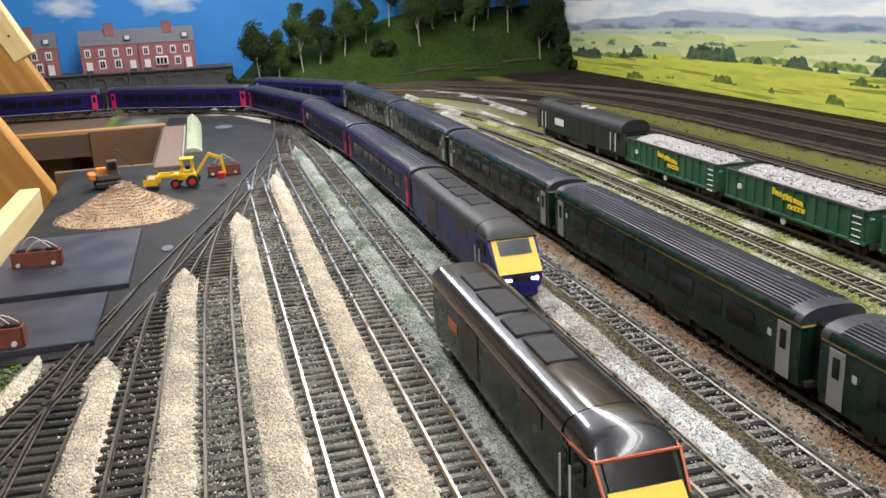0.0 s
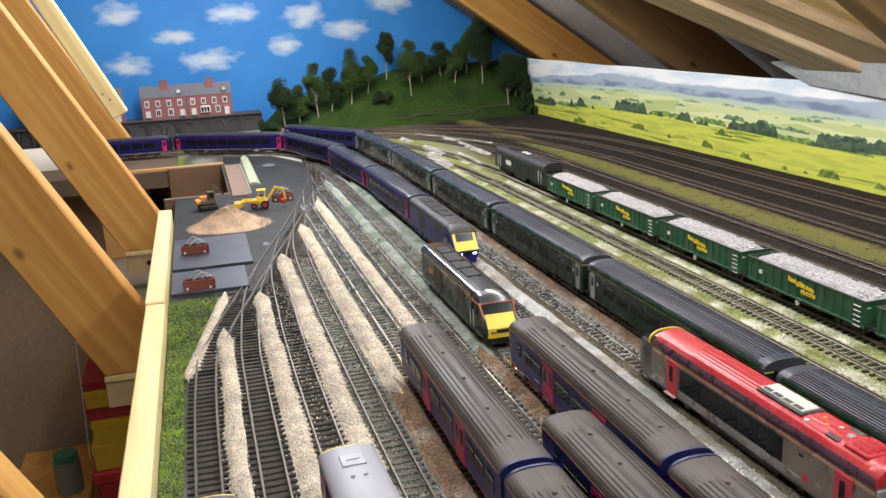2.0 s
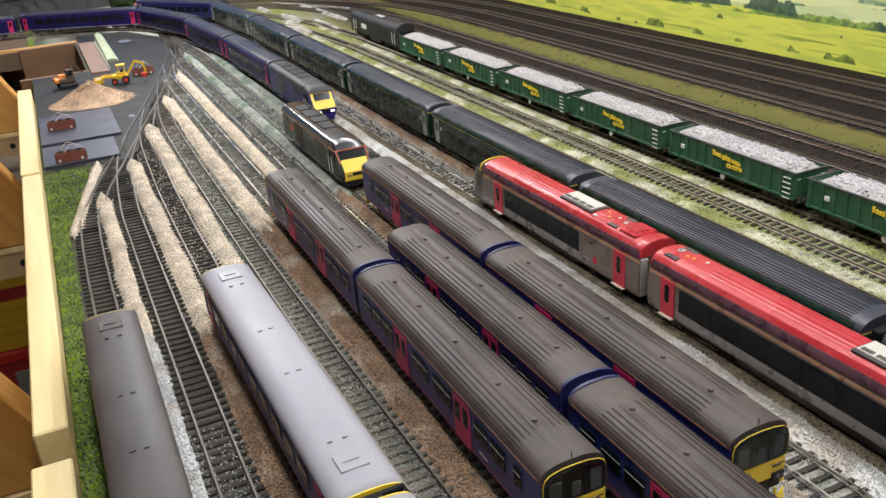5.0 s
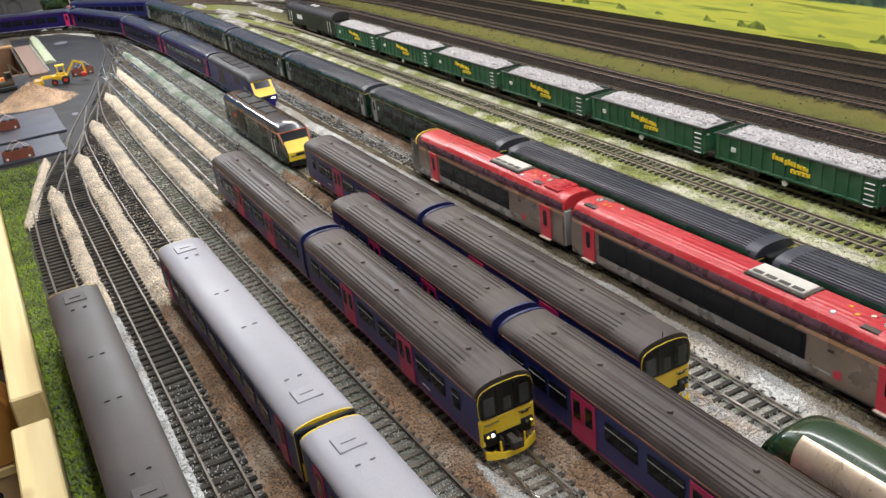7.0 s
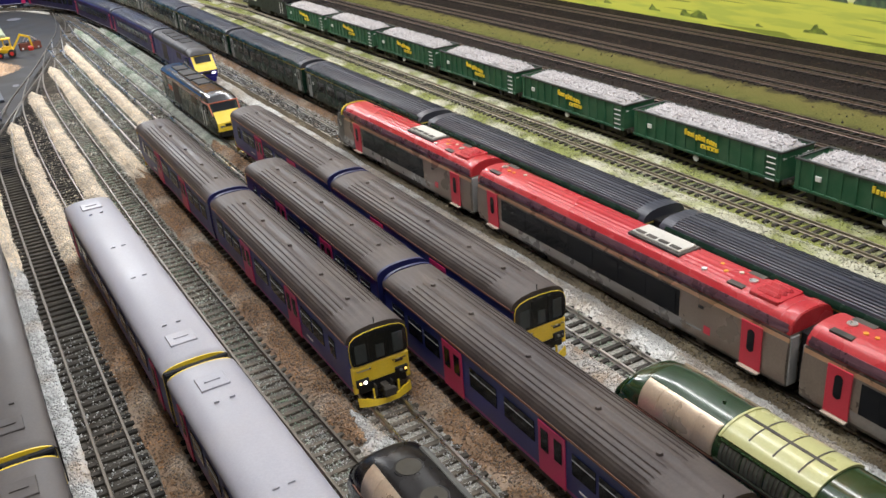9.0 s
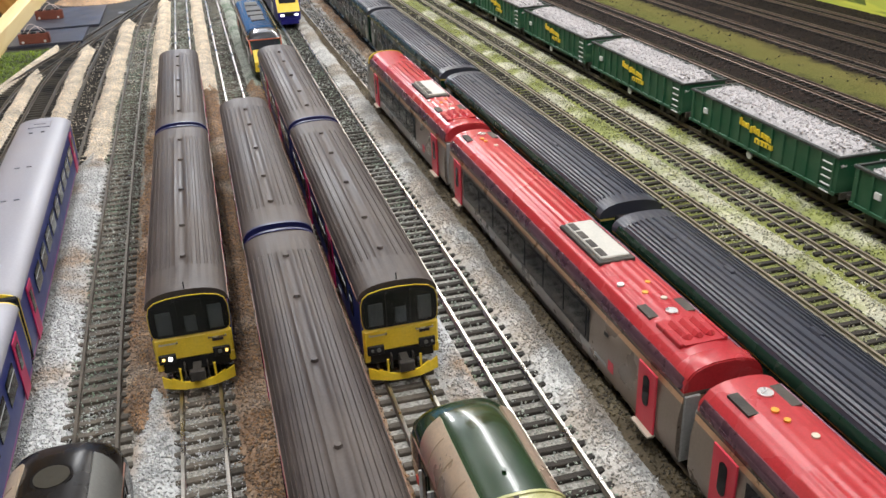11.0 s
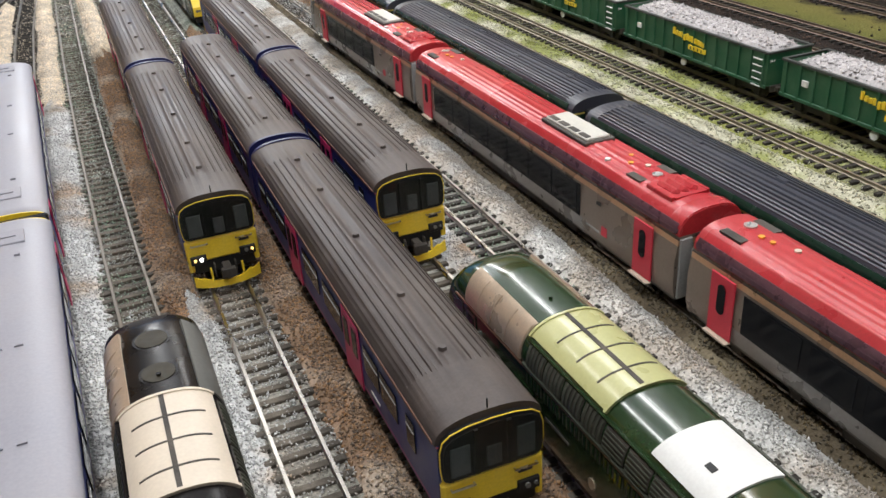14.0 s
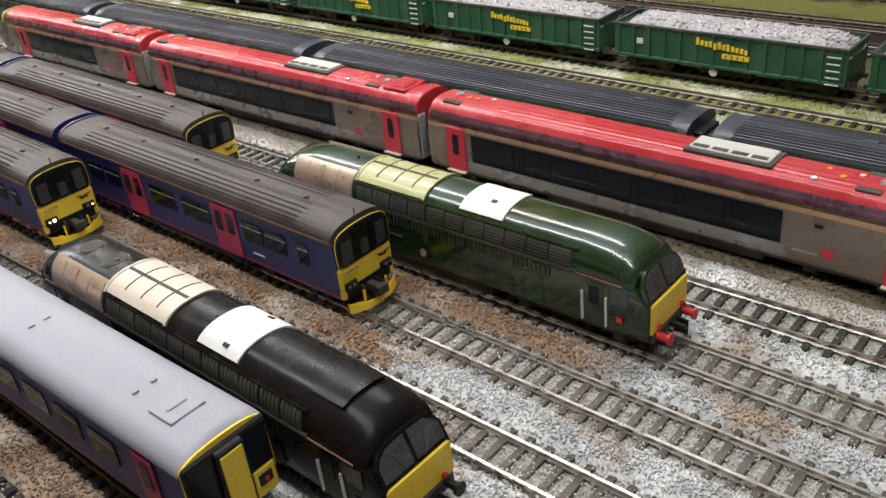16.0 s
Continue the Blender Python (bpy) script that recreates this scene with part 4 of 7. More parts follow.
    for e in (-1, 1):
        yf = e * L / 2
        f = part("front_panel", boxes((-0.0162, 0.0162, min(yf, yf + e * 0.0012), max(yf, yf + e * 0.0012), 0.0125, 0.0272), bev=0.0008), YELL, v, "yellow front panel")
        yy = yf + e * 0.0012
        part("white_edge", boxes((-0.0150, 0.0150, min(yf, yy), max(yf, yy), 0.0268, 0.0274)), YELL, f)
        for k in (-1, 1):
            wf = part("windscreen_frame", prism([(k * x, z) for x, z in ((0, -0.0074), (0.0165, -0.0074), (0.0160, 0.0006), (0.0138, 0.0040), (0.0100, 0.0066), (0, 0.0074))], -0.0012, 0.0008), body, v)
            wf.matrix_local = pose(0, e * (L / 2 - 0.0038), 0.0340, e * 22, 0, 0)
            part("windscreen", prism([(k * x, z) for x, z in ((0.0009, -0.0056), (0.0150, -0.0056), (0.0148, 0.0004), (0.0130, 0.0030), (0.0094, 0.0052), (0.0009, 0.0058))], 0.0004 if e > 0 else -0.0016, 0.0014 if e > 0 else -0.0006), CABGL, wf)
            part("wiper", prism([(k * x, z) for x, z in ((0.0045, -0.0056), (0.0052, -0.0056), (0.0080, 0.0020), (0.0074, 0.0022))], 0.0014 if e > 0 else -0.0019, 0.0018 if e > 0 else -0.0015), SLATM, wf)
            bm = bmesh.new()
            cyl(bm, 0.0013, 0.0012, pose(k * 0.0105, yy + e * 0.0004, 0.0150, 90, 0, 0), 12)
            part("marker_lamp", bm, REDB, f)
            bm = bmesh.new()
            cyl(bm, 0.0018, 0.006, pose(k * 0.0115, yf + e * 0.004, 0.0108, 90, 0, 0), 12)
            cyl(bm, 0.0029, 0.001, pose(k * 0.0115, yf + e * 0.0075, 0.0108, 90, 0, 0), 18)
            part("buffer", bm, REDB if not black else BLACK, v)
        part("windscreen_pillar", boxes((-0.0012, 0.0012, min(yf - e * 0.008, yf), max(yf - e * 0.008, yf), 0.027, 0.0285)), body, v)
        part("coupling_hook", boxes((-0.0012, 0.0012, min(yf, yf + e * 0.009), max(yf, yf + e * 0.009), 0.0095, 0.0118), (-0.008, -0.007, min(yf, yf + e * 0.006), max(yf, yf + e * 0.006), 0.003, 0.010), (0.006, 0.007, min(yf, yf + e * 0.007), max(yf, yf + e * 0.007), 0.002, 0.010), bev=0.0003), BLACK, v)
        part("buffer_beam", boxes((-0.0155, 0.0155, min(yf - e * 0.006, yf + e * 0.0016), max(yf - e * 0.006, yf + e * 0.0016), 0.0075, 0.0125), bev=0.0005), UNDER, v)
    part("underframe", boxes((-0.014, 0.014, -0.035, 0.04, 0.002, 0.0095), (-0.0155, 0.0155, -L / 2 + 0.004, L / 2 - 0.004, 0.0082, 0.0098), bev=0.0006), UNDER, v)
    bogie(v, -0.080, 0.052, 0.0072), bogie(v, 0.080, 0.052, 0.0072)
    return v


def freight_diesel():
    """Heavy freight locomotive, cab at both ends, bulging cylindrical roof."""
    L, w, ze, zr = 0.281, 0.0345, 0.0385, 0.0505
    v = thing("freight_locomotive", "dark grey-green freight locomotive heading the stone train", "locomotive")
    bm = bmesh.new()
    h = w / 2
    secs = [(-L / 2, 0.93, 0.028), (-L / 2 + 0.006, 0.97, ze - 0.002), (-L / 2 + 0.02, 1, ze), (L / 2 - 0.02, 1, ze), (L / 2 - 0.006, 0.97, ze - 0.002), (L / 2, 0.93, 0.028)]
    loft(bm, [[(-h * k, y, 0.011), (-h * k, y, zt), (h * k, y, zt), (h * k, y, 0.011)] for y, k, zt in secs])
    part("body", bm, DK66, v)
    part("roof", roof(L - 0.030, w, ze, zr, 0), HSTROOF, v, smooth=True)
    for e in (-1, 1):
        bm = bmesh.new()
        loft(bm, [ring(e * (L / 2 - 0.015 + d), w * 1.03, ze - 0.001, ze, zt, 14) for d, zt in ((0.0, 0.0515), (0.008, 0.0512))])
        part("roof_cowl", bm, HSTROOF, v, smooth=True)
        part("front_panel", boxes((-0.0135, 0.0135, min(e * L / 2, e * (L / 2 + 0.001)), max(e * L / 2, e * (L / 2 + 0.001)), 0.012, 0.0225), bev=0.0006), YELL, v, "yellow lower front")
        for k in (-1, 1):
            ws = part("windscreen", boxes((-0.0062, 0.0062, -0.0005, 0.0005, -0.005, 0.005), bev=0.0004), GLASS, v)
            ws.matrix_local = pose(k * 0.0068, e * (L / 2 - 0.0030), 0.0325, e * 30, 0, 0)
            bm = bmesh.new()
            cyl(bm, 0.0028, 0.006, pose(k * 0.0115, e * (L / 2 + 0.003), 0.0115, 90, 0, 0), 12)
            part("buffer", bm, REDB, v)
        part("buffer_beam", boxes((-0.0155, 0.0155, min(e * L / 2, e * (L / 2 + 0.002)), max(e * L / 2, e * (L / 2 + 0.002)), 0.008, 0.012), bev=0.0004), UNDER, v)
        for s in (-1, 1):
            yc = e * (L / 2 - 0.030)
            side_panel("cab_door", v, s, w, yc - 0.005, yc + 0.005, 0.0115, 0.0365, DK66, 0.0004)
            for q in (-0.0065, 0.0065):
                side_panel("handrail", v, s, w, yc + q - 0.0005, yc + q + 0.0005, 0.0135, 0.0345, WHITE, 0.0007, bev=0.0)
            side_panel("cab_window", v, s, w * 0.98, e * (L / 2 - 0.0165) - 0.004, e * (L / 2 - 0.0165) + 0.004, 0.026, 0.0355, GLASS, 0.0005)
    for s in (-1, 1):
        for a, b in ((0.040, 0.0475), (0.0485, 0.056), (0.057, 0.0645), (0.0655, 0.070)):
            side_panel("lettering_bar", v, s, w, a, b, 0.0215, 0.0305, WHITE, 0.0003, "white lettering bar", bev=0.0)
        for k in range(5):
            side_panel("body_door", v, s, w, -0.075 + k * 0.02, -0.0565 + k * 0.02, 0.015, 0.036, DK66, 0.0003)
    for a in (-0.012, 0.008):
        bm = bmesh.new()
        cyl(bm, 0.0055, 0.0016, pose(0.0, a, zr + 0.0003), 20)
        part("roof_fan", bm, WHITE, v, "bright roof fan cover")
    part("roof_grille", boxes((-0.008, 0.008, 0.04, 0.085, zr - 0.001, zr + 0.0008), bev=0.0004), BLACK, v)
    part("fuel_tank", boxes((-0.0145, 0.0145, -0.03, 0.03, 0.002, 0.011), bev=0.0015), UNDER, v)
    bogie(v, -0.088, 0.052, 0.007), bogie(v, 0.088, 0.052, 0.007)
    return v


def grains(n, place, size, seed, flat=0.6):
    """Many small angular stones as one mesh: place(k) gives their centres."""
    rng = np.random.default_rng(seed)
    c = place(rng, n)
    base = np.array([(1, 0, 0), (-0.6, 0.8, 0), (-0.5, -0.9, 0), (0.1, 0.1, 1), (0, 0, -0.8)], float)
    tri = np.array([(0, 1, 3), (1, 2, 3), (2, 0, 3), (1, 0, 4), (2, 1, 4), (0, 2, 4)])
    a, b, g = rng.uniform(0, 6.28, (3, len(c)))
    s = rng.uniform(0.55, 1.25, (len(c), 1, 1)) * size
    v = base[None] * s * np.array([1, 1, flat]) * (1 + 0.35 * rng.standard_normal((len(c), 5, 1)).clip(-1.5, 1.5))
    ca, sa, cb, sb = np.cos(a), np.sin(a), np.cos(b * 0.3), np.sin(b * 0.3)
    x, y, z = v[..., 0], v[..., 1], v[..., 2]
    x, y = x * ca[:, None] - y * sa[:, None], x * sa[:, None] + y * ca[:, None]
    y, z = y * cb[:, None] - z * sb[:, None], y * sb[:, None] + z * cb[:, None]
    v = np.stack([x, y, z], -1) + c[:, None]
    f = (tri[None] + 5 * np.arange(len(c))[:, None, None]).reshape(-1, 3)
    return v.reshape(-1, 3), f


def grain_mesh(name, vf, material, parent=None, label="", kind="stuff"):
    v, f = vf
    me = bpy.data.meshes.new(name)
    me.vertices.add(len(v)), me.loops.add(len(f) * 3), me.polygons.add(len(f))
    me.vertices.foreach_set("co", v.astype(np.float32).ravel())
    me.loops.foreach_set("vertex_index", f.astype(np.int32).ravel())
    me.polygons.foreach_set("loop_start", np.arange(0, len(f) * 3, 3, dtype=np.int32))
    me.update(calc_edges=True)
    me.materials.append(material)
    ob = new(name, me)
    if parent:
        ob.parent = parent
    return tagged(ob, label, "", "", kind)


def wagon():
    """Bogie box wagon filled with pale stone."""
    L, w, z0, z1 = 0.178, 0.0385, 0.0135, 0.0375
    v = thing("box_wagon", "green bogie box wagon heaped with pale grey stone", "wagon", "stone wagons")
    h = w / 2
    bm = bmesh.new()
    loft(bm, [[(-h + d, -L / 2 + d, z), (h - d, -L / 2 + d, z), (h - d, L / 2 - d, z), (-h + d, L / 2 - d, z)] for d, z in ((0, z0), (0, z1), (0.0012, z1), (0.0012, z0 + 0.0015))])
    part("box", bm, HOPGRN, v)
    for s in (-1, 1):
        for k in range(14):
            y = -L / 2 + 0.004 + k * (L - 0.008) / 13
            side_panel("rib", v, s, w, y - 0.0009, y + 0.0009, z0, z1 - 0.0012, HOPGRN, 0.0012, bev=0.0)
        side_panel("sill", v, s, w, -L / 2, L / 2, z0 - 0.0015, z0 + 0.0008, HOPGRN, 0.0012)
        for k, (hi, lo) in enumerate(((0.0338, 0.0285), (0.0318, 0.0283), (0.0314, 0.0280), (0.0320, 0.0278), (0.0308, 0.0262), (0.0318, 0.0270), (0.0306, 0.0268), (0.0312, 0.0264), (0.0300, 0.0264), (0.0295, 0.0260), (0.0292, 0.0257), (0.0288, 0.0254))):
            y = 0.0195 - k * 0.0034
            side_panel("lettering_bar", v, s, w + 0.0002, y - 0.0022, y, lo, hi, YELL, 0.0013, "yellow lettering bar", bev=0.0)
        side_panel("lettering_block", v, s, w + 0.0002, -0.0215, -0.0010, 0.0205, 0.0240, YELL, 0.0013, "yellow lettering block", bev=0.0)
        for y in (-0.018, -0.0135, -0.0090, -0.0045):
            side_panel("lettering_gap", v, s, w + 0.0002, y, y + 0.0009, 0.0211, 0.0234, HOPGRN, 0.0016, bev=0.0)
        side_panel("notice", v, s, w, 0.064, 0.069, 0.0235, 0.0275, WHITE, 0.0013, bev=0.0)
        for k in range(5):
            part("ladder_rung", boxes((min(s * (h + 0.0014), s * (h + 0.0022)), max(s * (h + 0.0014), s * (h + 0.0022)), -0.0848, -0.0758, 0.0125 + k * 0.0048, 0.0132 + k * 0.0048)), WHITE, v)
        bm = bmesh.new()
        cyl(bm, 0.0032, 0.0012, pose(s * (h - 0.001), 0.006, 0.0085, 0, 90, 0), 16)
        part("handwheel", bm, WHITE, v)
    part("rim", boxes((-h - 0.0012, -h + 0.0014, -L / 2 - 0.0006, L / 2 + 0.0006, z1 - 0.001, z1 + 0.0005), (h - 0.0014, h + 0.0012, -L / 2 - 0.0006, L / 2 + 0.0006, z1 - 0.001, z1 + 0.0005), (-h, h, -L / 2 - 0.0008, -L / 2 + 0.0012, z1 - 0.001, z1 + 0.0005), (-h, h, L / 2 - 0.0012, L / 2 + 0.0008, z1 - 0.001, z1 + 0.0005)), RIMM, v)
    nx, ny = 14, 60
    vs, fs = [], []
    for j in range(ny + 1):
        for i in range(nx + 1):
            x, y = -h + 0.0012 + (w - 0.0024) * i / nx, -L / 2 + 0.0012 + (L - 0.0024) * j / ny
            e = min(1, min(i, nx - i) / 3.5, min(j, ny - j) / 7)
            z = z1 - 0.0062 + 0.0095 * math.sin(e * math.pi / 2) + 0.0016 * noise.noise(Vector((x * 260, y * 90, 3)))
            vs.append((x, y, z))
    for j in range(ny):
        for i in range(nx):
            a = j * (nx + 1) + i
            fs.append((a, a + 1, a + nx + 2, a + nx + 1))
    ld = part("stone_load", (vs, [], fs), STONE, v, "heaped pale grey stone")
    va = np.array(vs)

    def place(rng, n):
        c = va[rng.integers(0, len(va), n)].copy()
        c[:, :2] += rng.uniform(-0.0018, 0.0018, (n, 2))
        c[:, 0] = c[:, 0].clip(-h + 0.0018, h - 0.0018)
        return c
    grain_mesh("stone_load", grains(1900, place, 0.0013, 5), STONE, ld)
    part("floor_inside", boxes((-h + 0.0013, h - 0.0013, -L / 2 + 0.0013, L / 2 - 0.0013, z0 + 0.001, z1 - 0.008)), RUSTIN, v)
    part("underframe", boxes((-0.012, 0.012, -L / 2 - 0.002, L / 2 + 0.002, 0.009, 0.0135), (-0.010, 0.010, -0.02, 0.02, 0.004, 0.010), bev=0.0005), UNDER, v)
    for e in (-1, 1):
        part("buffer_beam", boxes((-0.016, 0.016, min(e * L / 2, e * (L / 2 + 0.0015)), max(e * L / 2, e * (L / 2 + 0.0015)), 0.009, 0.0135), (-0.012, -0.009, min(e * L / 2, e * (L / 2 + 0.005)), max(e * L / 2, e * (L / 2 + 0.005)), 0.010, 0.0125), (0.009, 0.012, min(e * L / 2, e * (L / 2 + 0.005)), max(e * L / 2, e * (L / 2 + 0.005)), 0.010, 0.0125)), UNDER, v)
    bogie(v, -0.062, 0.026, 0.0058), bogie(v, 0.062, 0.026, 0.0058)
    return v


# ---- setting ----
def zones(name, base, bands, noise_scale=40.0, grain=700.0, bump=0.8, rough=0.9, axis="X", mottles=(), limit=0.0):
    """Ground cover: bands of colour across the board, blurred into each other by noise, with mottled patches."""
    m = bpy.data.materials.new(name)
    m.use_nodes = True
    N, Lk = m.node_tree.nodes, m.node_tree.links
    p = N["Principled BSDF"]
    co = N.new("ShaderNodeTexCoord")
    sep = N.new("ShaderNodeSeparateXYZ")
    Lk.new(co.outputs["Object"], sep.inputs[0])
    n1 = N.new("ShaderNodeTexNoise")
    n1.inputs["Scale"].default_value, n1.inputs["Detail"].default_value = noise_scale, 5
    n2 = N.new("ShaderNodeTexNoise")
    n2.inputs["Scale"].default_value, n2.inputs["Detail"].default_value = grain, 2
    for n in (n1, n2):
        Lk.new(co.outputs["Object"], n.inputs["Vector"])
    off = N.new("ShaderNodeMath")
    off.operation = "MULTIPLY_ADD"
    Lk.new(n1.outputs[0], off.inputs[0])
    off.inputs[1].default_value = 0.05
    Lk.new(sep.outputs[axis], off.inputs[2])
    mr = N.new("ShaderNodeMapRange")
    Lk.new(off.outputs[0], mr.inputs[0])
    lo, hi = bands[0][0], bands[-1][0]
    mr.inputs[1].default_value, mr.inputs[2].default_value = lo + 0.025, hi + 0.025
    ramp = N.new("ShaderNodeValToRGB")
    Lk.new(mr.outputs[0], ramp.inputs[0])
    el = ramp.color_ramp.elements
    while len(el) < len(bands):
        el.new(0.5)
    for e, (x, c) in zip(el, bands):
        e.position, e.color = (x - lo) / (hi - lo), (*c, 1)
    cur = ramp.outputs[0]
    for k, (col, sc, a, b, amount) in enumerate(mottles):
        n3 = N.new("ShaderNodeTexNoise")
        mp = N.new("ShaderNodeMapping")
        mp.inputs["Location"].default_value = (3.7 * k, 1.3 * k, 0)
        mp.inputs["Scale"].default_value = (1, 0.45, 1)
        Lk.new(co.outputs["Object"], mp.inputs[0]), Lk.new(mp.outputs[0], n3.inputs["Vector"])
        n3.inputs["Scale"].default_value, n3.inputs["Detail"].default_value = sc, 4
        r3 = N.new("ShaderNodeMapRange")
        Lk.new(n3.outputs[0], r3.inputs[0])
        r3.inputs[1].default_value, r3.inputs[2].default_value, r3.inputs[4].default_value = a, b, amount
        fac = r3.outputs[0]
        if limit:
            r6 = N.new("ShaderNodeMapRange")
            Lk.new(sep.outputs[axis], r6.inputs[0])
            r6.inputs[1].default_value, r6.inputs[2].default_value, r6.inputs[3].default_value, r6.inputs[4].default_value = limit, limit + 0.08, 1.0, 0.0
            m6 = N.new("ShaderNodeMath")
            m6.operation = "MULTIPLY"
            Lk.new(fac, m6.inputs[0]), Lk.new(r6.outputs[0], m6.inputs[1])
            fac = m6.outputs[0]
        mx = N.new("ShaderNodeMix")
        mx.data_type = "RGBA"
        Lk.new(fac, mx.inputs[0]), Lk.new(cur, mx.inputs[6])
        mx.inputs[7].default_value = (*col, 1)
        cur = mx.outputs[2]
    hv = N.new("ShaderNodeHueSaturation")
    r2 = N.new("ShaderNodeMapRange")
    Lk.new(n2.outputs[0], r2.inputs[0])
    r2.inputs[1].default_value, r2.inputs[2].default_value, r2.inputs[3].default_value, r2.inputs[4].default_value = 0.3, 0.7, 0.55, 1.5
    Lk.new(r2.outputs[0], hv.inputs["Value"]), Lk.new(cur, hv.inputs["Color"])
    Lk.new(hv.outputs[0], p.inputs["Base Color"])
    p.inputs["Roughness"].default_value = rough
    p.inputs["Specular IOR Level"].default_value = 0.12
    b = N.new("ShaderNodeBump")
    b.inputs["Strength"].default_value, b.inputs["Distance"].default_value = bump, 0.0012
    Lk.new(n2.outputs[0], b.inputs["Height"]), Lk.new(b.outputs[0], p.inputs["Normal"])
    return m


GRASSC, OLIVE, GREYB, EARTH = (0.10, 0.15, 0.02), (0.22, 0.23, 0.07), (0.30, 0.28, 0.24), (0.030, 0.023, 0.020)
GROUND = zones("scenic_ground", GREYB, ((-0.30, GRASSC), (-0.215, GRASSC), (-0.205, (0.062, 0.054, 0.045)), (-0.06, (0.075, 0.066, 0.055)), (-0.02, GREYB), (0.12, (0.34, 0.33, 0.30)), (0.228, (0.16, 0.12, 0.08)), (0.256, (0.16, 0.18, 0.05)), (0.405, OLIVE), (0.465, (0.10, 0.08, 0.05)), (0.510, (0.06, 0.07, 0.025)), (0.545, EARTH), (0.585, EARTH), (0.604, (0.15, 0.15, 0.045)), (0.642, (0.19, 0.17, 0.055)), (0.660, EARTH), (0.95, EARTH)),
               mottles=(((0.30, 0.29, 0.26), 9, 0.5, 0.72, 0.7), ((0.10, 0.075, 0.05), 14, 0.55, 0.75, 0.6), ((0.10, 0.17, 0.10), 11, 0.6, 0.75, 0.5)), limit=0.43)
BLACKMAT = M("black_board", (0.015, 0.0145, 0.015), 0.6, var=0.5, scale=25, dust=0.05, spec=0.2)


def ballast_mat(name, color, var=0.55, color2=None, cut=(0.45, 0.6)):
    m = bpy.data.materials.new(name)
    m.use_nodes = True
    N, Lk = m.node_tree.nodes, m.node_tree.links
    p = N["Principled BSDF"]
    g = N.new("ShaderNodeNewGeometry")
    co = N.new("ShaderNodeTexCoord")
    n1 = N.new("ShaderNodeTexNoise")
    n1.inputs["Scale"].default_value = 45
    Lk.new(co.outputs["Object"], n1.inputs["Vector"])
    r = N.new("ShaderNodeMapRange")
    Lk.new(g.outputs["Random Per Island"], r.inputs[0])
    r.inputs[3].default_value, r.inputs[4].default_value = 1 - var, 1 + var * 0.55
    ml = N.new("ShaderNodeMath")
    ml.operation = "MULTIPLY"
    r2 = N.new("ShaderNodeMapRange")
    Lk.new(n1.outputs[0], r2.inputs[0])
    r2.inputs[1].default_value, r2.inputs[2].default_value, r2.inputs[3].default_value, r2.inputs[4].default_value = 0.3, 0.7, 0.75, 1.15
    Lk.new(r.outputs[0], ml.inputs[0]), Lk.new(r2.outputs[0], ml.inputs[1])
    h = N.new("ShaderNodeHueSaturation")
    h.inputs["Color"].default_value = (*color, 1)
    if color2:
        n2 = N.new("ShaderNodeTexNoise")
        n2.inputs["Scale"].default_value, n2.inputs["Detail"].default_value = 22, 6
        Lk.new(co.outputs["Object"], n2.inputs["Vector"])
        r5 = N.new("ShaderNodeMapRange")
        Lk.new(n2.outputs[0], r5.inputs[0])
        r5.inputs[1].default_value, r5.inputs[2].default_value = cut
        mx = N.new("ShaderNodeMix")
        mx.data_type = "RGBA"
        Lk.new(r5.outputs[0], mx.inputs[0])
        mx.inputs[6].default_value, mx.inputs[7].default_value = (*color, 1), (*color2, 1)
        Lk.new(mx.outputs[2], h.inputs["Color"])
    Lk.new(ml.outputs[0], h.inputs["Value"])
    r4 = N.new("ShaderNodeMapRange")
    Lk.new(g.outputs["Random Per Island"], r4.inputs[0])
    r4.inputs[3].default_value, r4.inputs[4].default_value = 0.6, 1.25
    Lk.new(r4.outputs[0], h.inputs["Saturation"])
    Lk.new(h.outputs[0], p.inputs["Base Color"])
    p.inputs["Roughness"].default_value = 0.9
    n9 = N.new("ShaderNodeTexNoise")
    n9.inputs["Scale"].default_value, n9.inputs["Detail"].default_value = 850, 2
    Lk.new(co.outputs["Object"], n9.inputs["Vector"])
    r9 = N.new("ShaderNodeMapRange")
    Lk.new(n9.outputs[0], r9.inputs[0])
    r9.inputs[1].default_value, r9.inputs[2].default_value, r9.inputs[3].default_value, r9.inputs[4].default_value = 0.35, 0.65, 0.80, 1.14
    m9 = N.new("ShaderNodeMath")
    m9.operation = "MULTIPLY"
    Lk.new(ml.outputs[0], m9.inputs[0]), Lk.new(r9.outputs[0], m9.inputs[1])
    Lk.new(m9.outputs[0], h.inputs["Value"])
    b9 = N.new("ShaderNodeBump")
    b9.inputs["Strength"].default_value, b9.inputs["Distance"].default_value = 0.45, 0.001
    Lk.new(n9.outputs[0], b9.inputs["Height"]), Lk.new(b9.outputs[0], p.inputs["Normal"])
    return m


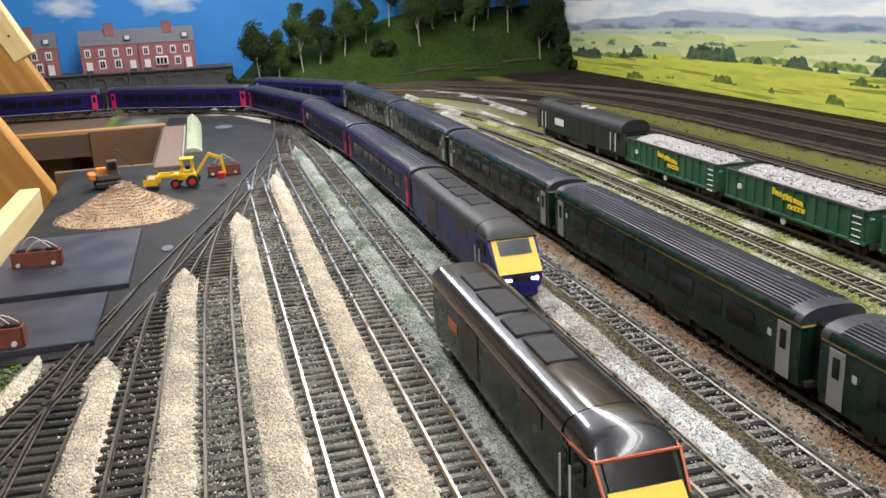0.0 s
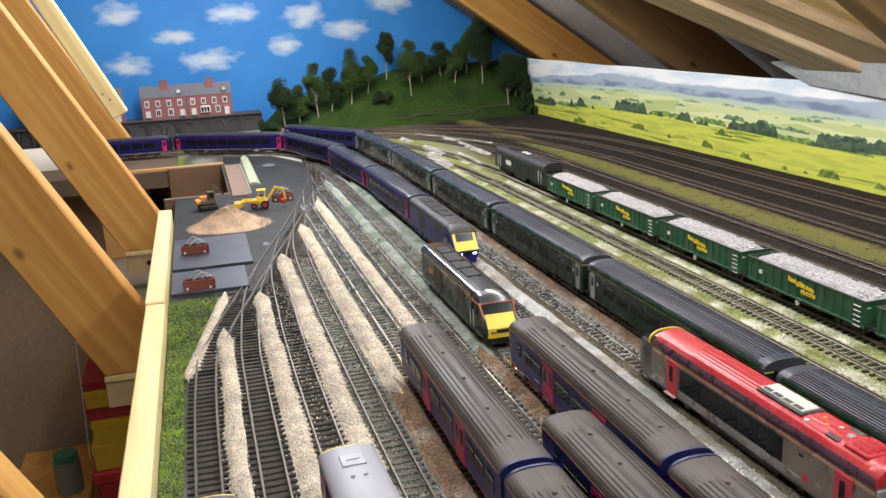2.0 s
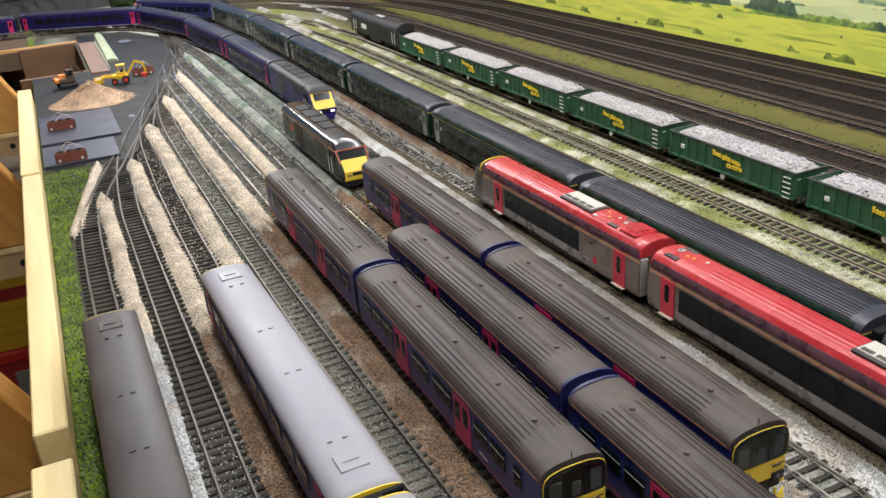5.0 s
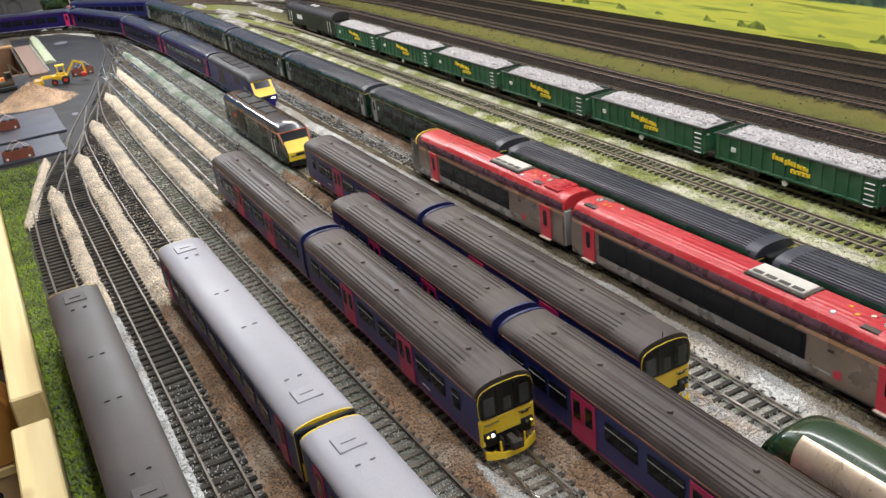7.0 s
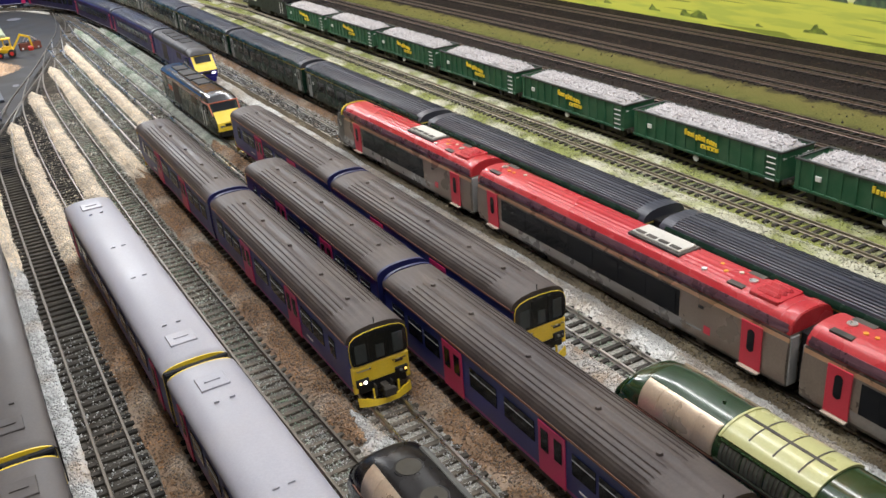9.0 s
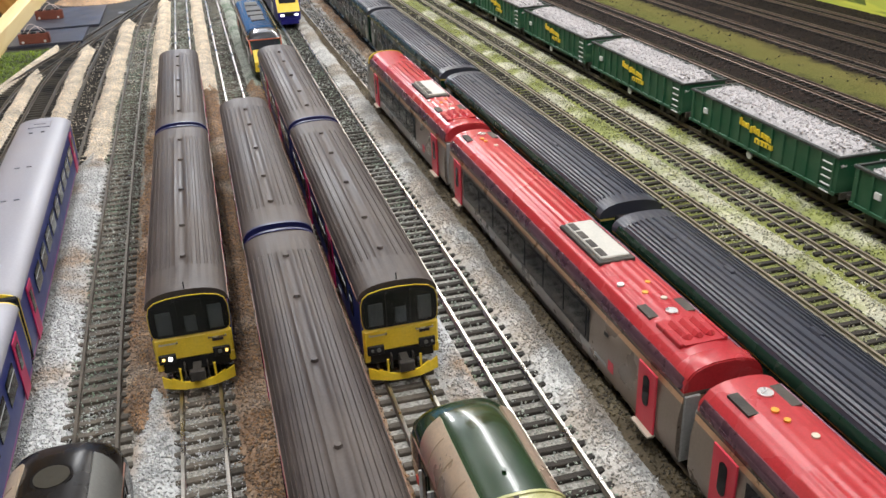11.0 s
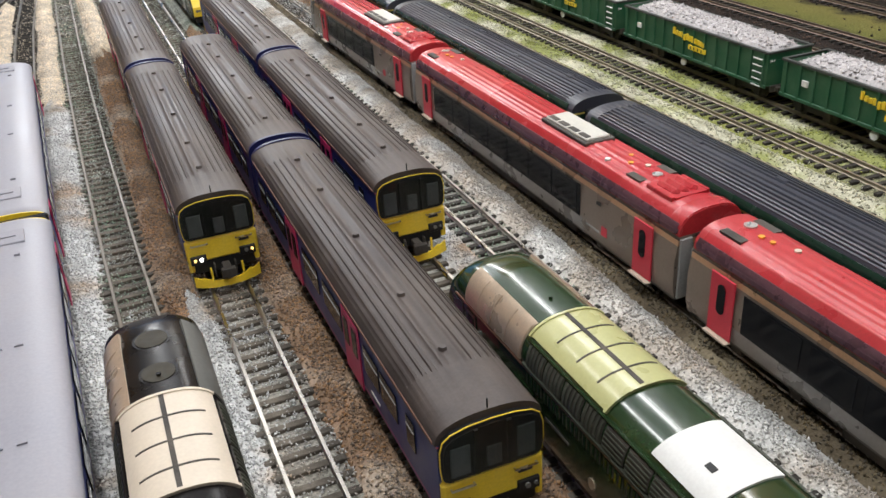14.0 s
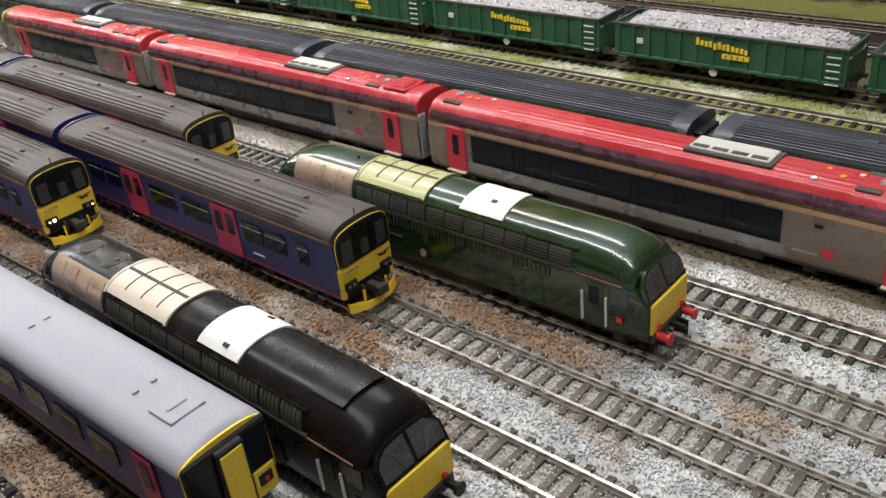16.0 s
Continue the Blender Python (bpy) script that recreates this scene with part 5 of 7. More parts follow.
CREAMB = ballast_mat("cream_ballast", (0.79, 0.68, 0.535), 0.38)
WHITEB = ballast_mat("white_ballast", (0.66, 0.65, 0.62), 0.24, (0.45, 0.40, 0.34), (0.42, 0.58))
MOSSB = ballast_mat("mossy_ballast", (0.54, 0.52, 0.385), 0.42, (0.25, 0.27, 0.08), (0.42, 0.56))
BROWNB = ballast_mat("brown_ballast", (0.34, 0.215, 0.130), 0.55, (0.50, 0.41, 0.32), (0.50, 0.68))
GREYBL = ballast_mat("grey_ballast", (0.58, 0.58, 0.565), 0.24, (0.40, 0.31, 0.23), (0.50, 0.64))
GREENB = ballast_mat("greenish_ballast", (0.50, 0.52, 0.46), 0.35, (0.24, 0.31, 0.23), (0.42, 0.6))
SAND = ballast_mat("sand_pile", (0.58, 0.40, 0.26))


def grid_sheet(name, x0, x1, y0, y1, step, zf, material, parent=None):
    nx, ny = int((x1 - x0) / step), int((y1 - y0) / step)
    xs, ys = np.linspace(x0, x1, nx + 1), np.linspace(y0, y1, ny + 1)
    vs = [(x, y, zf(x, y)) for y in ys for x in xs]
    fs = [(j * (nx + 1) + i, j * (nx + 1) + i + 1, (j + 1) * (nx + 1) + i + 1, (j + 1) * (nx + 1) + i) for j in range(ny) for i in range(nx) if not (xs[i] < -0.125 and 1.56 < ys[j] < 1.945)]
    return part(name, (vs, [], fs), material, parent, smooth=True)


GZ = -0.0042
gr = grid_sheet("ground", -0.2235, 0.873, -1.3, 2.72, 0.011, lambda x, y: GZ + 0.0005 * noise.noise(Vector((x * 70, y * 70, 0))) + 0.0004 * noise.noise(Vector((x * 240, y * 240, 4))), GROUND)
tagged(gr, "model railway baseboard covered with ballast, scatter and earth", "ground", "", "structure")
bb = part("baseboard", boxes((-0.2235, 0.873, -1.3, 1.56, -0.045, -0.0065), (-0.12, 0.873, 1.56, 1.95, -0.045, -0.0065), (-1.2, 0.873, 1.95, 2.72, -0.045, -0.0065)), M("dirty_board_edge", (0.10, 0.065, 0.038), 0.75, var=0.35, scale=14))
tagged(bb, "thick wooden baseboard under the layout", "baseboard", "", "structure")


def smooth_line(pts, step=0.01):
    """Catmull-Rom line through the points, in even steps."""
    P = [Vector((*p, 0)) for p in pts]
    P = [2 * P[0] - P[1]] + P + [2 * P[-1] - P[-2]]
    out = []
    for a, b, c, d in zip(P, P[1:], P[2:], P[3:]):
        n = max(2, int((c - b).length / step))
        for i in range(n):
            t = i / n
            out.append(0.5 * (2 * b + (c - a) * t + (2 * a - 5 * b + 4 * c - d) * t * t + (3 * b - a - 3 * c + d) * t ** 3))
    out.append(P[-2])
    return out


def at_length(line, s):
    """Place and heading at a length along a line."""
    for a, b in zip(line, line[1:]):
        d = (b - a).length
        if s <= d:
            return a + (b - a) * (s / d), (b - a).normalized()
        s -= d
    d = (line[-1] - line[-2]).normalized()
    return line[-1] + d * s, d


SLEEPER = bpy.data.meshes.new("sleeper")
_b = boxes((-0.0152, 0.0152, -0.0017, 0.0017, -0.0046, -0.0024), bev=0.0003)
_b.to_mesh(SLEEPER)
_b.free()
SLEEPER.materials.append(SLEEP)
SLEEPER_DARK = SLEEPER.copy()
SLEEPER_DARK.name = "sleeper"
SLEEPER_DARK.materials.clear()
SLEEPER_DARK.materials.append(SLEEPL)
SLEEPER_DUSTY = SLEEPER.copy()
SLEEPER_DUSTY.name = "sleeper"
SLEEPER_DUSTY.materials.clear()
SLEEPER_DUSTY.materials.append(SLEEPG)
PITCH = 0.0092
late_pieces = []


def track(label, pts, near=None, sleepers=True, dark=False):
    line = smooth_line(pts)
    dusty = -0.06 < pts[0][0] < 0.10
    v = thing("track", label, "track", "yard tracks")
    total = sum((b - a).length for a, b in zip(line, line[1:]))
    for s in (-1, 1):
        bm = bmesh.new()
        loops = []
        for i, q in enumerate(line):
            d = (line[min(i + 1, len(line) - 1)] - line[max(i - 1, 0)]).normalized()
            r = Vector((d.y, -d.x, 0))
            c = q + r * s * 0.0089
            loops.append([c + r * u + Vector((0, 0, z)) for u, z in ((-0.0011, -0.0026), (-0.0004, -0.0020), (-0.0004, -0.0009), (-0.0007, -0.0006), (-0.0007, 0.0), (0.0007, 0.0), (0.0007, -0.0006), (0.0004, -0.0009), (0.0004, -0.0020), (0.0011, -0.0026))])
        loft(bm, loops)
        part("rail", bm, RAILD if dark else RAILC if pts[0][0] > 0.3 else RAILM2 if pts[0][0] < -0.02 else RAILM, v)
    if not sleepers:
        return line
    rest = []
    n = int(total / PITCH)
    for k in range(n):
        q, d = at_length(line, k * PITCH + 0.004)
        a = math.degrees(math.atan2(-d.x, d.y))
        m = pose(q.x, q.y, random.uniform(-0.0002, 0.0001), 0, random.uniform(-0.6, 0.6), a + random.uniform(-1.2, 1.2))
        if near and near[0] <= q.y <= near[1]:
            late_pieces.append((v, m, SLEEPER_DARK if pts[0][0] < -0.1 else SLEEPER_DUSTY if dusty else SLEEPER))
        else:
            rest.append(m)
    if rest:
        bv = np.array([v_.co[:] for v_ in SLEEPER.vertices])
        bf = [tuple(p_.vertices) for p_ in SLEEPER.polygons]
        vs = np.concatenate([bv @ np.array(m.to_3x3()).T + np.array(m.translation) for m in rest])
        fs = [tuple(i + len(bv) * k for i in f) for k in range(len(rest)) for f in bf]
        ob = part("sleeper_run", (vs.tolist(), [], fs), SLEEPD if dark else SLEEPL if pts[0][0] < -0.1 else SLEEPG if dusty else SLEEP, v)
        tagged(ob, kind="stuff")
    return line


Y0 = -1.25
NEAR = (-0.55, 0.62)
track("empty siding track along the grass edge", [(TA, Y0), (TA, 0.0), (TA, 0.58), (-0.170, 0.72), (-0.132, 0.87), (-0.090, 1.03), (-0.042, 1.21), (0.003, 1.40), (0.042, 1.58), (0.064, 1.75), (0.078, 1.92)], NEAR)
track("dark sleepered siding track", [(TB, Y0), (TB, 0.0), (TB, 0.55), (-0.140, 0.70), (-0.126, 0.86), (-0.098, 1.0)], NEAR)
track("siding track under the silver railcars", [(T2 + 0.012, Y0), (T2, -0.1), (T2 - 0.004, 0.55), (T2, 0.80), (-0.085, 0.97), (-0.058, 1.14)], NEAR)
track("greenish ballasted siding track", [(-0.030, Y0), (-0.041, -0.25), (-0.049, 0.10), (T3, 0.40), (T3, 0.80), (-0.048, 1.02), (-0.032, 1.18), (-0.006, 1.36)], NEAR)
track("siding track under a navy railcar", [(T4, Y0), (T4, 1.15), (0.004, 1.32), (0.022, 1.49)], NEAR)
track("siding track under a navy railcar", [(T5, Y0), (T5, 1.30), (0.050, 1.48), (0.060, 1.66)], NEAR)
track("siding track under the green power car", [(T6 + 0.006, Y0), (T6, 0.0), (T6, 0.42), (0.0885, 0.62), (0.0890, 0.85), (0.0915, 1.35), (0.089, 1.60), (0.078, 1.85)], NEAR)
LINE7 = track("running track in the middle of the yard", [(T7 + 0.008, Y0), (T7, 0.0), (T7 + 0.003, 1.05), (0.136, 1.40), (0.118, 1.68), (0.075, 1.94), (-0.075, 2.13), (-0.35, 2.20), (-0.80, 2.20)], NEAR)
track("track under the red-roofed express", [(T8, Y0), (T8, -0.1), (T8 - 0.0022, 0.18), (T8 - 0.0060, 0.5), (0.186, 0.95), (0.180, 1.35), (0.160, 1.68), (0.116, 1.95), (0.02, 2.12)], NEAR)
LINE9 = track("track under the dark green coaches", [(T9, Y0), (T9, 0.5), (T9 + 0.001, 1.2), (0.234, 1.55), (0.224, 1.80), (0.190, 2.02), (0.085, 2.17), (-0.10, 2.27), (-0.40, 2.31), (-0.80, 2.31)], NEAR)
for x, yc, nr in ((T10, 1.35, (-0.3, 0.8)), (T11, 1.42, (-0.3, 0.8)), (T12, 1.50, None), (0.520, 1.55, None), (0.577, 1.55, None), (0.672, 1.55, None), (0.745, 1.58, None), (0.815, 1.6, None)):
    k = (x - T10) / 0.53
    track("running track on the green side" if x < 0.48 else "dark running track below the backdrop", [(x, Y0), (x, yc - 0.3), (x - 0.004, yc), (x - 0.03 - 0.02 * k, yc + 0.30), (x - 0.11 - 0.08 * k, yc + 0.55 + 0.06 * k), (x - 0.30 - 0.15 * k, 2.20 + 0.20 * k), (-0.15, 2.30 + 0.22 * k), (-0.45, 2.33 + 0.22 * k)], nr, True, x > 0.48)


def ballast(x, y0, y1, half, mat, n, seed, label, lean=0.0, top=0.0012, taper=0.028):
    """Loose strip of ballast between two tracks: a low uneven bank strewn with stones."""
    def cx(y):
        return x + lean * y + 0.0025 * noise.noise(Vector((x * 50, y * 9, seed)))

    def hw(y):
        e = min(1, max(0.04, (y1 - y) / taper), max(0.04, (y - y0) / taper)) ** 0.5
        return half * e * (1 + 0.30 * noise.noise(Vector((y * 22, seed, 1))))
    ny = int((y1 - y0) / 0.008)
    vs, fs, nx = [], [], 6
    for j in range(ny + 1):
        y = y0 + (y1 - y0) * j / ny
        for i in range(nx + 1):
            u = i / nx * 2 - 1
            vs.append((cx(y) + u * hw(y), y, GZ - 0.0004 + (top - GZ + 0.0004) * 0.8 * (1 - u * u) + 0.0007 * noise.noise(Vector((u * 4, y * 160, seed)))))
    for j in range(ny):
        for i in range(nx):
            a = j * (nx + 1) + i
            fs.append((a, a + 1, a + nx + 2, a + nx + 1))
    ob = part("ballast_strip", (vs, [], fs), mat, smooth=True)
    tagged(ob, label, "ballast", "", "stuff")

    def place(rng, k):
        y = y0 + (y1 - y0) * rng.random(k)
        u = rng.normal(0, 0.5, k).clip(-1.35, 1.35)
        c = np.array([(cx(b), hw(b)) for b in y])
        z = GZ + (top - GZ) * 0.8 * (1 - u * u).clip(0) + 0.0003
        return np.stack([c[:, 0] + u * c[:, 1], y, z], 1)
    grain_mesh("ballast_grain", grains(int(n * 1.45), place, 0.00086, seed), mat, ob)
    return ob


def fill(x, y0, y1, mat, n, seed, half=0.0155, lift=0.0):
    """Thin scatter of stones between and over the sleepers of one track."""
    def place(rng, k):
        u = rng.uniform(-1, 1, k)
        return np.stack([x + u * half, rng.uniform(y0, y1, k), np.full(k, -0.0034 + lift) + 0.0008 * rng.random(k) ** 3], 1)
    grain_mesh("scattered_ballast", grains(int(n * 1.2), place, 0.00078, seed), mat, None, "thin scatter of stone ballast between the sleepers")


MB = "pale ballast mixed with yellow-green moss scatter"
CR, WB, BB, GB = "loose cream stone ballast between the sidings", "loose white stone ballast between the tracks", "rust-brown ballast between the sidings", "grey stone ballast between the tracks"
ballast(-0.166, 0.33, 0.735, 0.0085, CREAMB, 4500, 1, CR)
ballast(-0.166, -0.75, 0.36, 0.0080, GREYBL, 6500, 2, GB)
ballast(-0.119, 0.32, 0.855, 0.0105, CREAMB, 7500, 3, CR)
ballast(-0.118, -0.75, 0.36, 0.0105, BROWNB, 9000, 4, BB)
ballast(-0.0755, 0.36, 1.025, 0.0115, CREAMB, 10000, 5, CR)
ballast(-0.0725, -0.75, 0.38, 0.0155, GREYBL, 14000, 6, GB, -0.01)
ballast(-0.0265, 0.50, 1.20, 0.0105, CREAMB, 9500, 7, CR)
ballast(-0.0255, -0.03, 0.54, 0.0105, BROWNB, 7000, 8, BB)
ballast(-0.021, -0.80, 0.0, 0.0105, GREYBL, 7000, 21, GB)
ballast(0.024, 0.55, 1.38, 0.0098, CREAMB, 9500, 9, CR)
ballast(0.024, -0.27, 0.58, 0.0100, BROWNB, 9000, 10, BB)
ballast(0.024, -0.80, -0.24, 0.0105, GREYBL, 6000, 20, GB)
ballast(0.0705, 0.55, 1.57, 0.0085, GREENB, 8000, 11, CR)
ballast(0.0705, -0.35, 0.58, 0.0090, BROWNB, 7000, 12, BB)
ballast(0.0705, -0.80, -0.32, 0.0090, GREYBL, 5000, 13, GB)
ballast(0.117, 0.35, 1.55, 0.0090, GREENB, 7500, 14, GB)
ballast(0.117, -0.80, 0.38, 0.0090, GREYBL, 7500, 22, GB)
ballast(0.1625, -0.80, 1.50, 0.0110, WHITEB, 19000, 15, WB)
DIRTB = ballast_mat("olive_brown_dirt", (0.13, 0.10, 0.06), 0.5, (0.24, 0.20, 0.13), (0.5, 0.7))
ballast(0.1775, -0.80, 1.30, 0.0068, DIRTB, 9000, 24, "dark olive-brown dirt beside the express train", -0.004, 0.0006)
ballast(0.2135, -0.80, 1.60, 0.0070, BROWNB, 9000, 16, BB)
ballast(0.2765, -0.80, 1.60, 0.0165, MOSSB, 12000, 17, MB, 0.0, -0.0012)
ballast(0.3445, -0.80, 1.70, 0.0085, MOSSB, 7000, 18, MB, 0.0, -0.0016)
ballast(0.3935, -0.80, 1.75, 0.0090, MOSSB, 8000, 19, MB, 0.0, -0.0014)

for i, (x, y0, y1, mat, n) in enumerate(((T3, -0.8, 0.95, "t", 14000), (T4, -0.8, 0.05, "g", 6000), (T5, -0.8, -0.18, "g", 4500), (T6, -0.8, -0.30, "g", 3500), (T7, -0.8, 1.0, "t", 8000), (T8, -0.8, 0.5, "b", 5500), (T8, 0.5, 1.2, "g", 4000), (T9, -0.8, 1.2, "b", 4000), (T2, 0.3, 0.9, "c", 1500), (TA, -0.7, 0.2, "g", 2200), (TB, -0.7, 0.2, "g", 3000), (T3, 0.6, 1.0, "c", 1500), (T4, 0.5, 1.2, "t", 4500), (T5, 0.3, 1.3, "t", 5000), (T6, 0.55, 1.3, "t", 4500), (T10, -0.5, 1.4, "w", 9000), (T11, -0.5, 1.4, "w", 9000), (T3, -0.8, 0.0, "g", 3500))):
    fill(x, y0, y1, {"g": GREYBL, "b": BROWNB, "c": CREAMB, "w": MOSSB, "t": GREENB}[mat], n, 60 + i, lift=0.0004 if mat == "g" else 0.0003 if mat == "t" else 0.0)

DARKB = ballast_mat("dark_earth_grains", (0.070, 0.046, 0.036), 0.6, (0.03, 0.022, 0.018), (0.4, 0.6))


def earth_place(rng, k):
    x, y = rng.uniform(0.47, 0.868, k), rng.uniform(-0.2, 2.30, k)
    keep = (abs(x - 0.625) > 0.028) | (rng.random(k) < 0.06)
    return np.stack([x, y, np.full(k, GZ + 0.0004)], 1)[keep]


grain_mesh("earth_grains", grains(42000, earth_place, 0.0017, 91, 0.5), DARKB, None, "coarse dark brown earth between the far tracks")

# ---- trains on their tracks ----
def put(ob, x, y, rz=0.0):
    ob.matrix_world = pose(x, y, 0, 0, 0, rz)
    return ob


def on_line(ob, line, y_front, offset):
    """Sets a vehicle on a curved track, its middle a given length behind the place where the train's front stands."""
    s0 = 0.0
    for a, b in zip(line, line[1:]):
        if b.y >= y_front:
            s0 += (y_front - a.y)
            break
        s0 += (b - a).length
    a, _ = at_length(line, s0 + offset - 0.1)
    b, _ = at_length(line, s0 + offset + 0.1)
    d = (b - a).normalized()
    q, _ = at_length(line, s0 + offset)
    q = (q + (a + b) / 2) / 2
    ob.matrix_world = pose(q.x, q.y, 0, 0, 0, math.degrees(math.atan2(-d.x, d.y)))
    return ob


spr = put(sprinter(), T4, 0.131)
spr["label"] = "navy railcar with lit headlights and yellow cab"
for ob in [o for o in spr.children_recursive if o.name.startswith(("headlight", "marker_light"))]:
    left = ob.data.vertices[0].co.x < 0
    if ob.name.startswith("marker") or left:
        ob.data = ob.data.copy()
        ob.data.materials[0] = LIT if ob.name.startswith("headlight") else AMBER
spr2 = sprinter()
put(spr2, T4, 0.131 + 0.270, 180)
copy_thing(spr2, pose(T5, -0.210 + 0.131, 0))
copy_thing(spr2, pose(T5, -0.210 + 0.401, 0, 0, 0, 180))
copy_thing(spr2, pose(T6, -0.024 + 0.131, 0))
copy_thing(spr2, pose(T6, -0.024 + 0.401, 0, 0, 0, 180))
sil = put(super_sprinter(), -0.0965, 0.333 - 0.151, 1.2)
copy_thing(sil, pose(-0.0895, 0.022 - 0.151, 0, 0, 0, 1.2))
drk = put(super_sprinter(True), TA, 0.30 - 0.151)
copy_thing(drk, pose(TA, -0.012 - 0.151, 0))
put(voyager(True), T8 - 0.0040, 0.337, 0.8)
vc = put(voyager(), T8 - 0.0010, 0.177 - 0.156, 0.5)
copy_thing(vc, pose(T8, 0.021 - 0.314, 0))
copy_thing(vc, pose(T8, 0.021 - 0.628, 0))
gco = mk3(BODYGR, GREYDOOR, "dark green coach with ribbed blue-black roof")
on_line(gco, LINE9, 0.017, 0.160)
blu = mk3(BODYNV, GREYDOOR, "navy blue coach with ribbed dark roof")
on_line(blu, LINE9, 0.017, 0.160 + 0.32 * 6)
for k in range(-3, 6):
    if k:
        c = copy_thing(gco, Matrix.Identity(4))
        if k < 0:
            put(c, T9, 0.017 + 0.32 * k + 0.160)
        else:
            on_line(c, LINE9, 0.017, 0.160 + 0.32 * k)
pur = mk3(BODYPU, PINK, "purple coach with magenta end doors", True)
HSTY = 0.85
on_line(pur, LINE7, HSTY, 0.234 + 0.010 + 0.155)
for k in range(1, 5):
    on_line(copy_thing(pur, Matrix.Identity(4)), LINE7, HSTY, 0.234 + 0.010 + 0.155 + 0.318 * k)
on_line(power_car(HSTBLUE, HSTROOF, True, "dark blue power car with yellow nose and lit headlights"), LINE7, HSTY, 0.117)
put(power_car(GREENHST, GLOSSBLK, False, "dark green power car with yellow nose and glossy roof", True), 0.0885, 0.5665 + 0.117)
put(diesel(LOCOGRN, LIME, "glossy deep green diesel locomotive with unfinished roof panels"), 0.096, -0.106 - 0.122, 0.6)
put(diesel(LOCOBLK, CREAM, "satin black diesel locomotive with unfinished roof panels", True), -0.0430, -0.087 - 0.122, -0.5)
put(freight_diesel(), 0.4255, 1.372, -0.5)
wg = put(wagon(), T12, 1.1175)
for k in range(1, 9):
    copy_thing(wg, pose(T12, 1.1175 - 0.1925 * k, 0))

# ---- backdrops ----
def poster():
    m = bpy.data.materials.new("landscape_print")
    m.use_nodes = True
    N, Lk = m.node_tree.nodes, m.node_tree.links
    p = N["Principled BSDF"]
    co = N.new("ShaderNodeTexCoord")
    sep = N.new("ShaderNodeSeparateXYZ")
    Lk.new(co.outputs["Object"], sep.inputs[0])

    def nz(sx, sy, sc, det=4, loc=0.0):
        mp = N.new("ShaderNodeMapping")
        mp.inputs["Scale"].default_value = (0, sx, sy)
        mp.inputs["Location"].default_value = (loc, loc * 1.7, loc * 0.6)
        n = N.new("ShaderNodeTexNoise")
        Lk.new(co.outputs["Object"], mp.inputs[0]), Lk.new(mp.outputs[0], n.inputs["Vector"])
        n.inputs["Scale"].default_value, n.inputs["Detail"].default_value = sc, det
        return n.outputs[0]

    def mth(op, a, b, c=None):
        n = N.new("ShaderNodeMath")
        n.operation = op
        for i, q in enumerate((a, b, c)):
            if q is None:
                continue
            if isinstance(q, (int, float)):
                n.inputs[i].default_value = q
            else:
                Lk.new(q, n.inputs[i])
        return n.outputs[0]

    def mix(f, a, col):
        n = N.new("ShaderNodeMix")
        n.data_type = "RGBA"
        Lk.new(f, n.inputs[0]), Lk.new(a, n.inputs[6])
        if isinstance(col, tuple):
            n.inputs[7].default_value = (*col, 1)
        else:
            Lk.new(col, n.inputs[7])
        return n.outputs[2]

    def step(v, a, b):
        n = N.new("ShaderNodeMapRange")
        n.interpolation_type = "SMOOTHSTEP"
        Lk.new(v, n.inputs[0])
        n.inputs[1].default_value, n.inputs[2].default_value = a, b
        return n.outputs[0]
    Z = mth("MULTIPLY_ADD", step(sep.outputs["Y"], 1.7, 2.75), 0.034, sep.outputs["Z"])

    def below(level, wob, sc, loc, soft=0.003, det=4):
        """1 under a wavering line across the print."""
        return step(mth("SUBTRACT", mth("MULTIPLY_ADD", mth("SUBTRACT", nz(1, 0, sc, det, loc), 0.5), wob, level), Z), -soft, soft)
    sky = N.new("ShaderNodeRGB")
    sky.outputs[0].default_value = (0.66, 0.76, 0.86, 1)
    cur = mix(step(nz(1, 4, 7, 5, 11.0), 0.36, 0.60), sky.outputs[0], (0.92, 0.93, 0.94))
    cur = mix(below(0.158, 0.045, 4.5, 1.0), cur, (0.44, 0.51, 0.62))
    cur = mix(mth("MULTIPLY", below(0.146, 0.05, 6, 3.0), step(nz(1, 3, 9, 4, 4.0), 0.4, 0.6)), cur, (0.20, 0.26, 0.38))
    cur = mix(below(0.132, 0.02, 7, 6.0), cur, (0.56, 0.66, 0.50))
    vo = N.new("ShaderNodeTexVoronoi")
    vm = N.new("ShaderNodeMapping")
    vm.inputs["Scale"].default_value = (0, 7, 62)
    Lk.new(co.outputs["Object"], vm.inputs[0]), Lk.new(vm.outputs[0], vo.inputs["Vector"])
    vo.inputs["Scale"].default_value = 1.0
    vs_ = N.new("ShaderNodeSeparateColor")
    Lk.new(vo.outputs["Color"], vs_.inputs[0])
    vr = N.new("ShaderNodeValToRGB")
    Lk.new(vs_.outputs[0], vr.inputs[0])
    el = vr.color_ramp.elements
    for t_, c_ in ((0.0, (0.52, 0.60, 0.24)), (0.35, (0.70, 0.74, 0.36)), (0.7, (0.76, 0.80, 0.42)), (1.0, (0.54, 0.63, 0.32))):
        e = el[0] if t_ == 0 else el[-1] if t_ == 1 else el.new(t_)
        e.position, e.color = t_, (*c_, 1)
    cur = mix(below(0.118, 0.012, 8, 7.0), cur, vr.outputs[0])

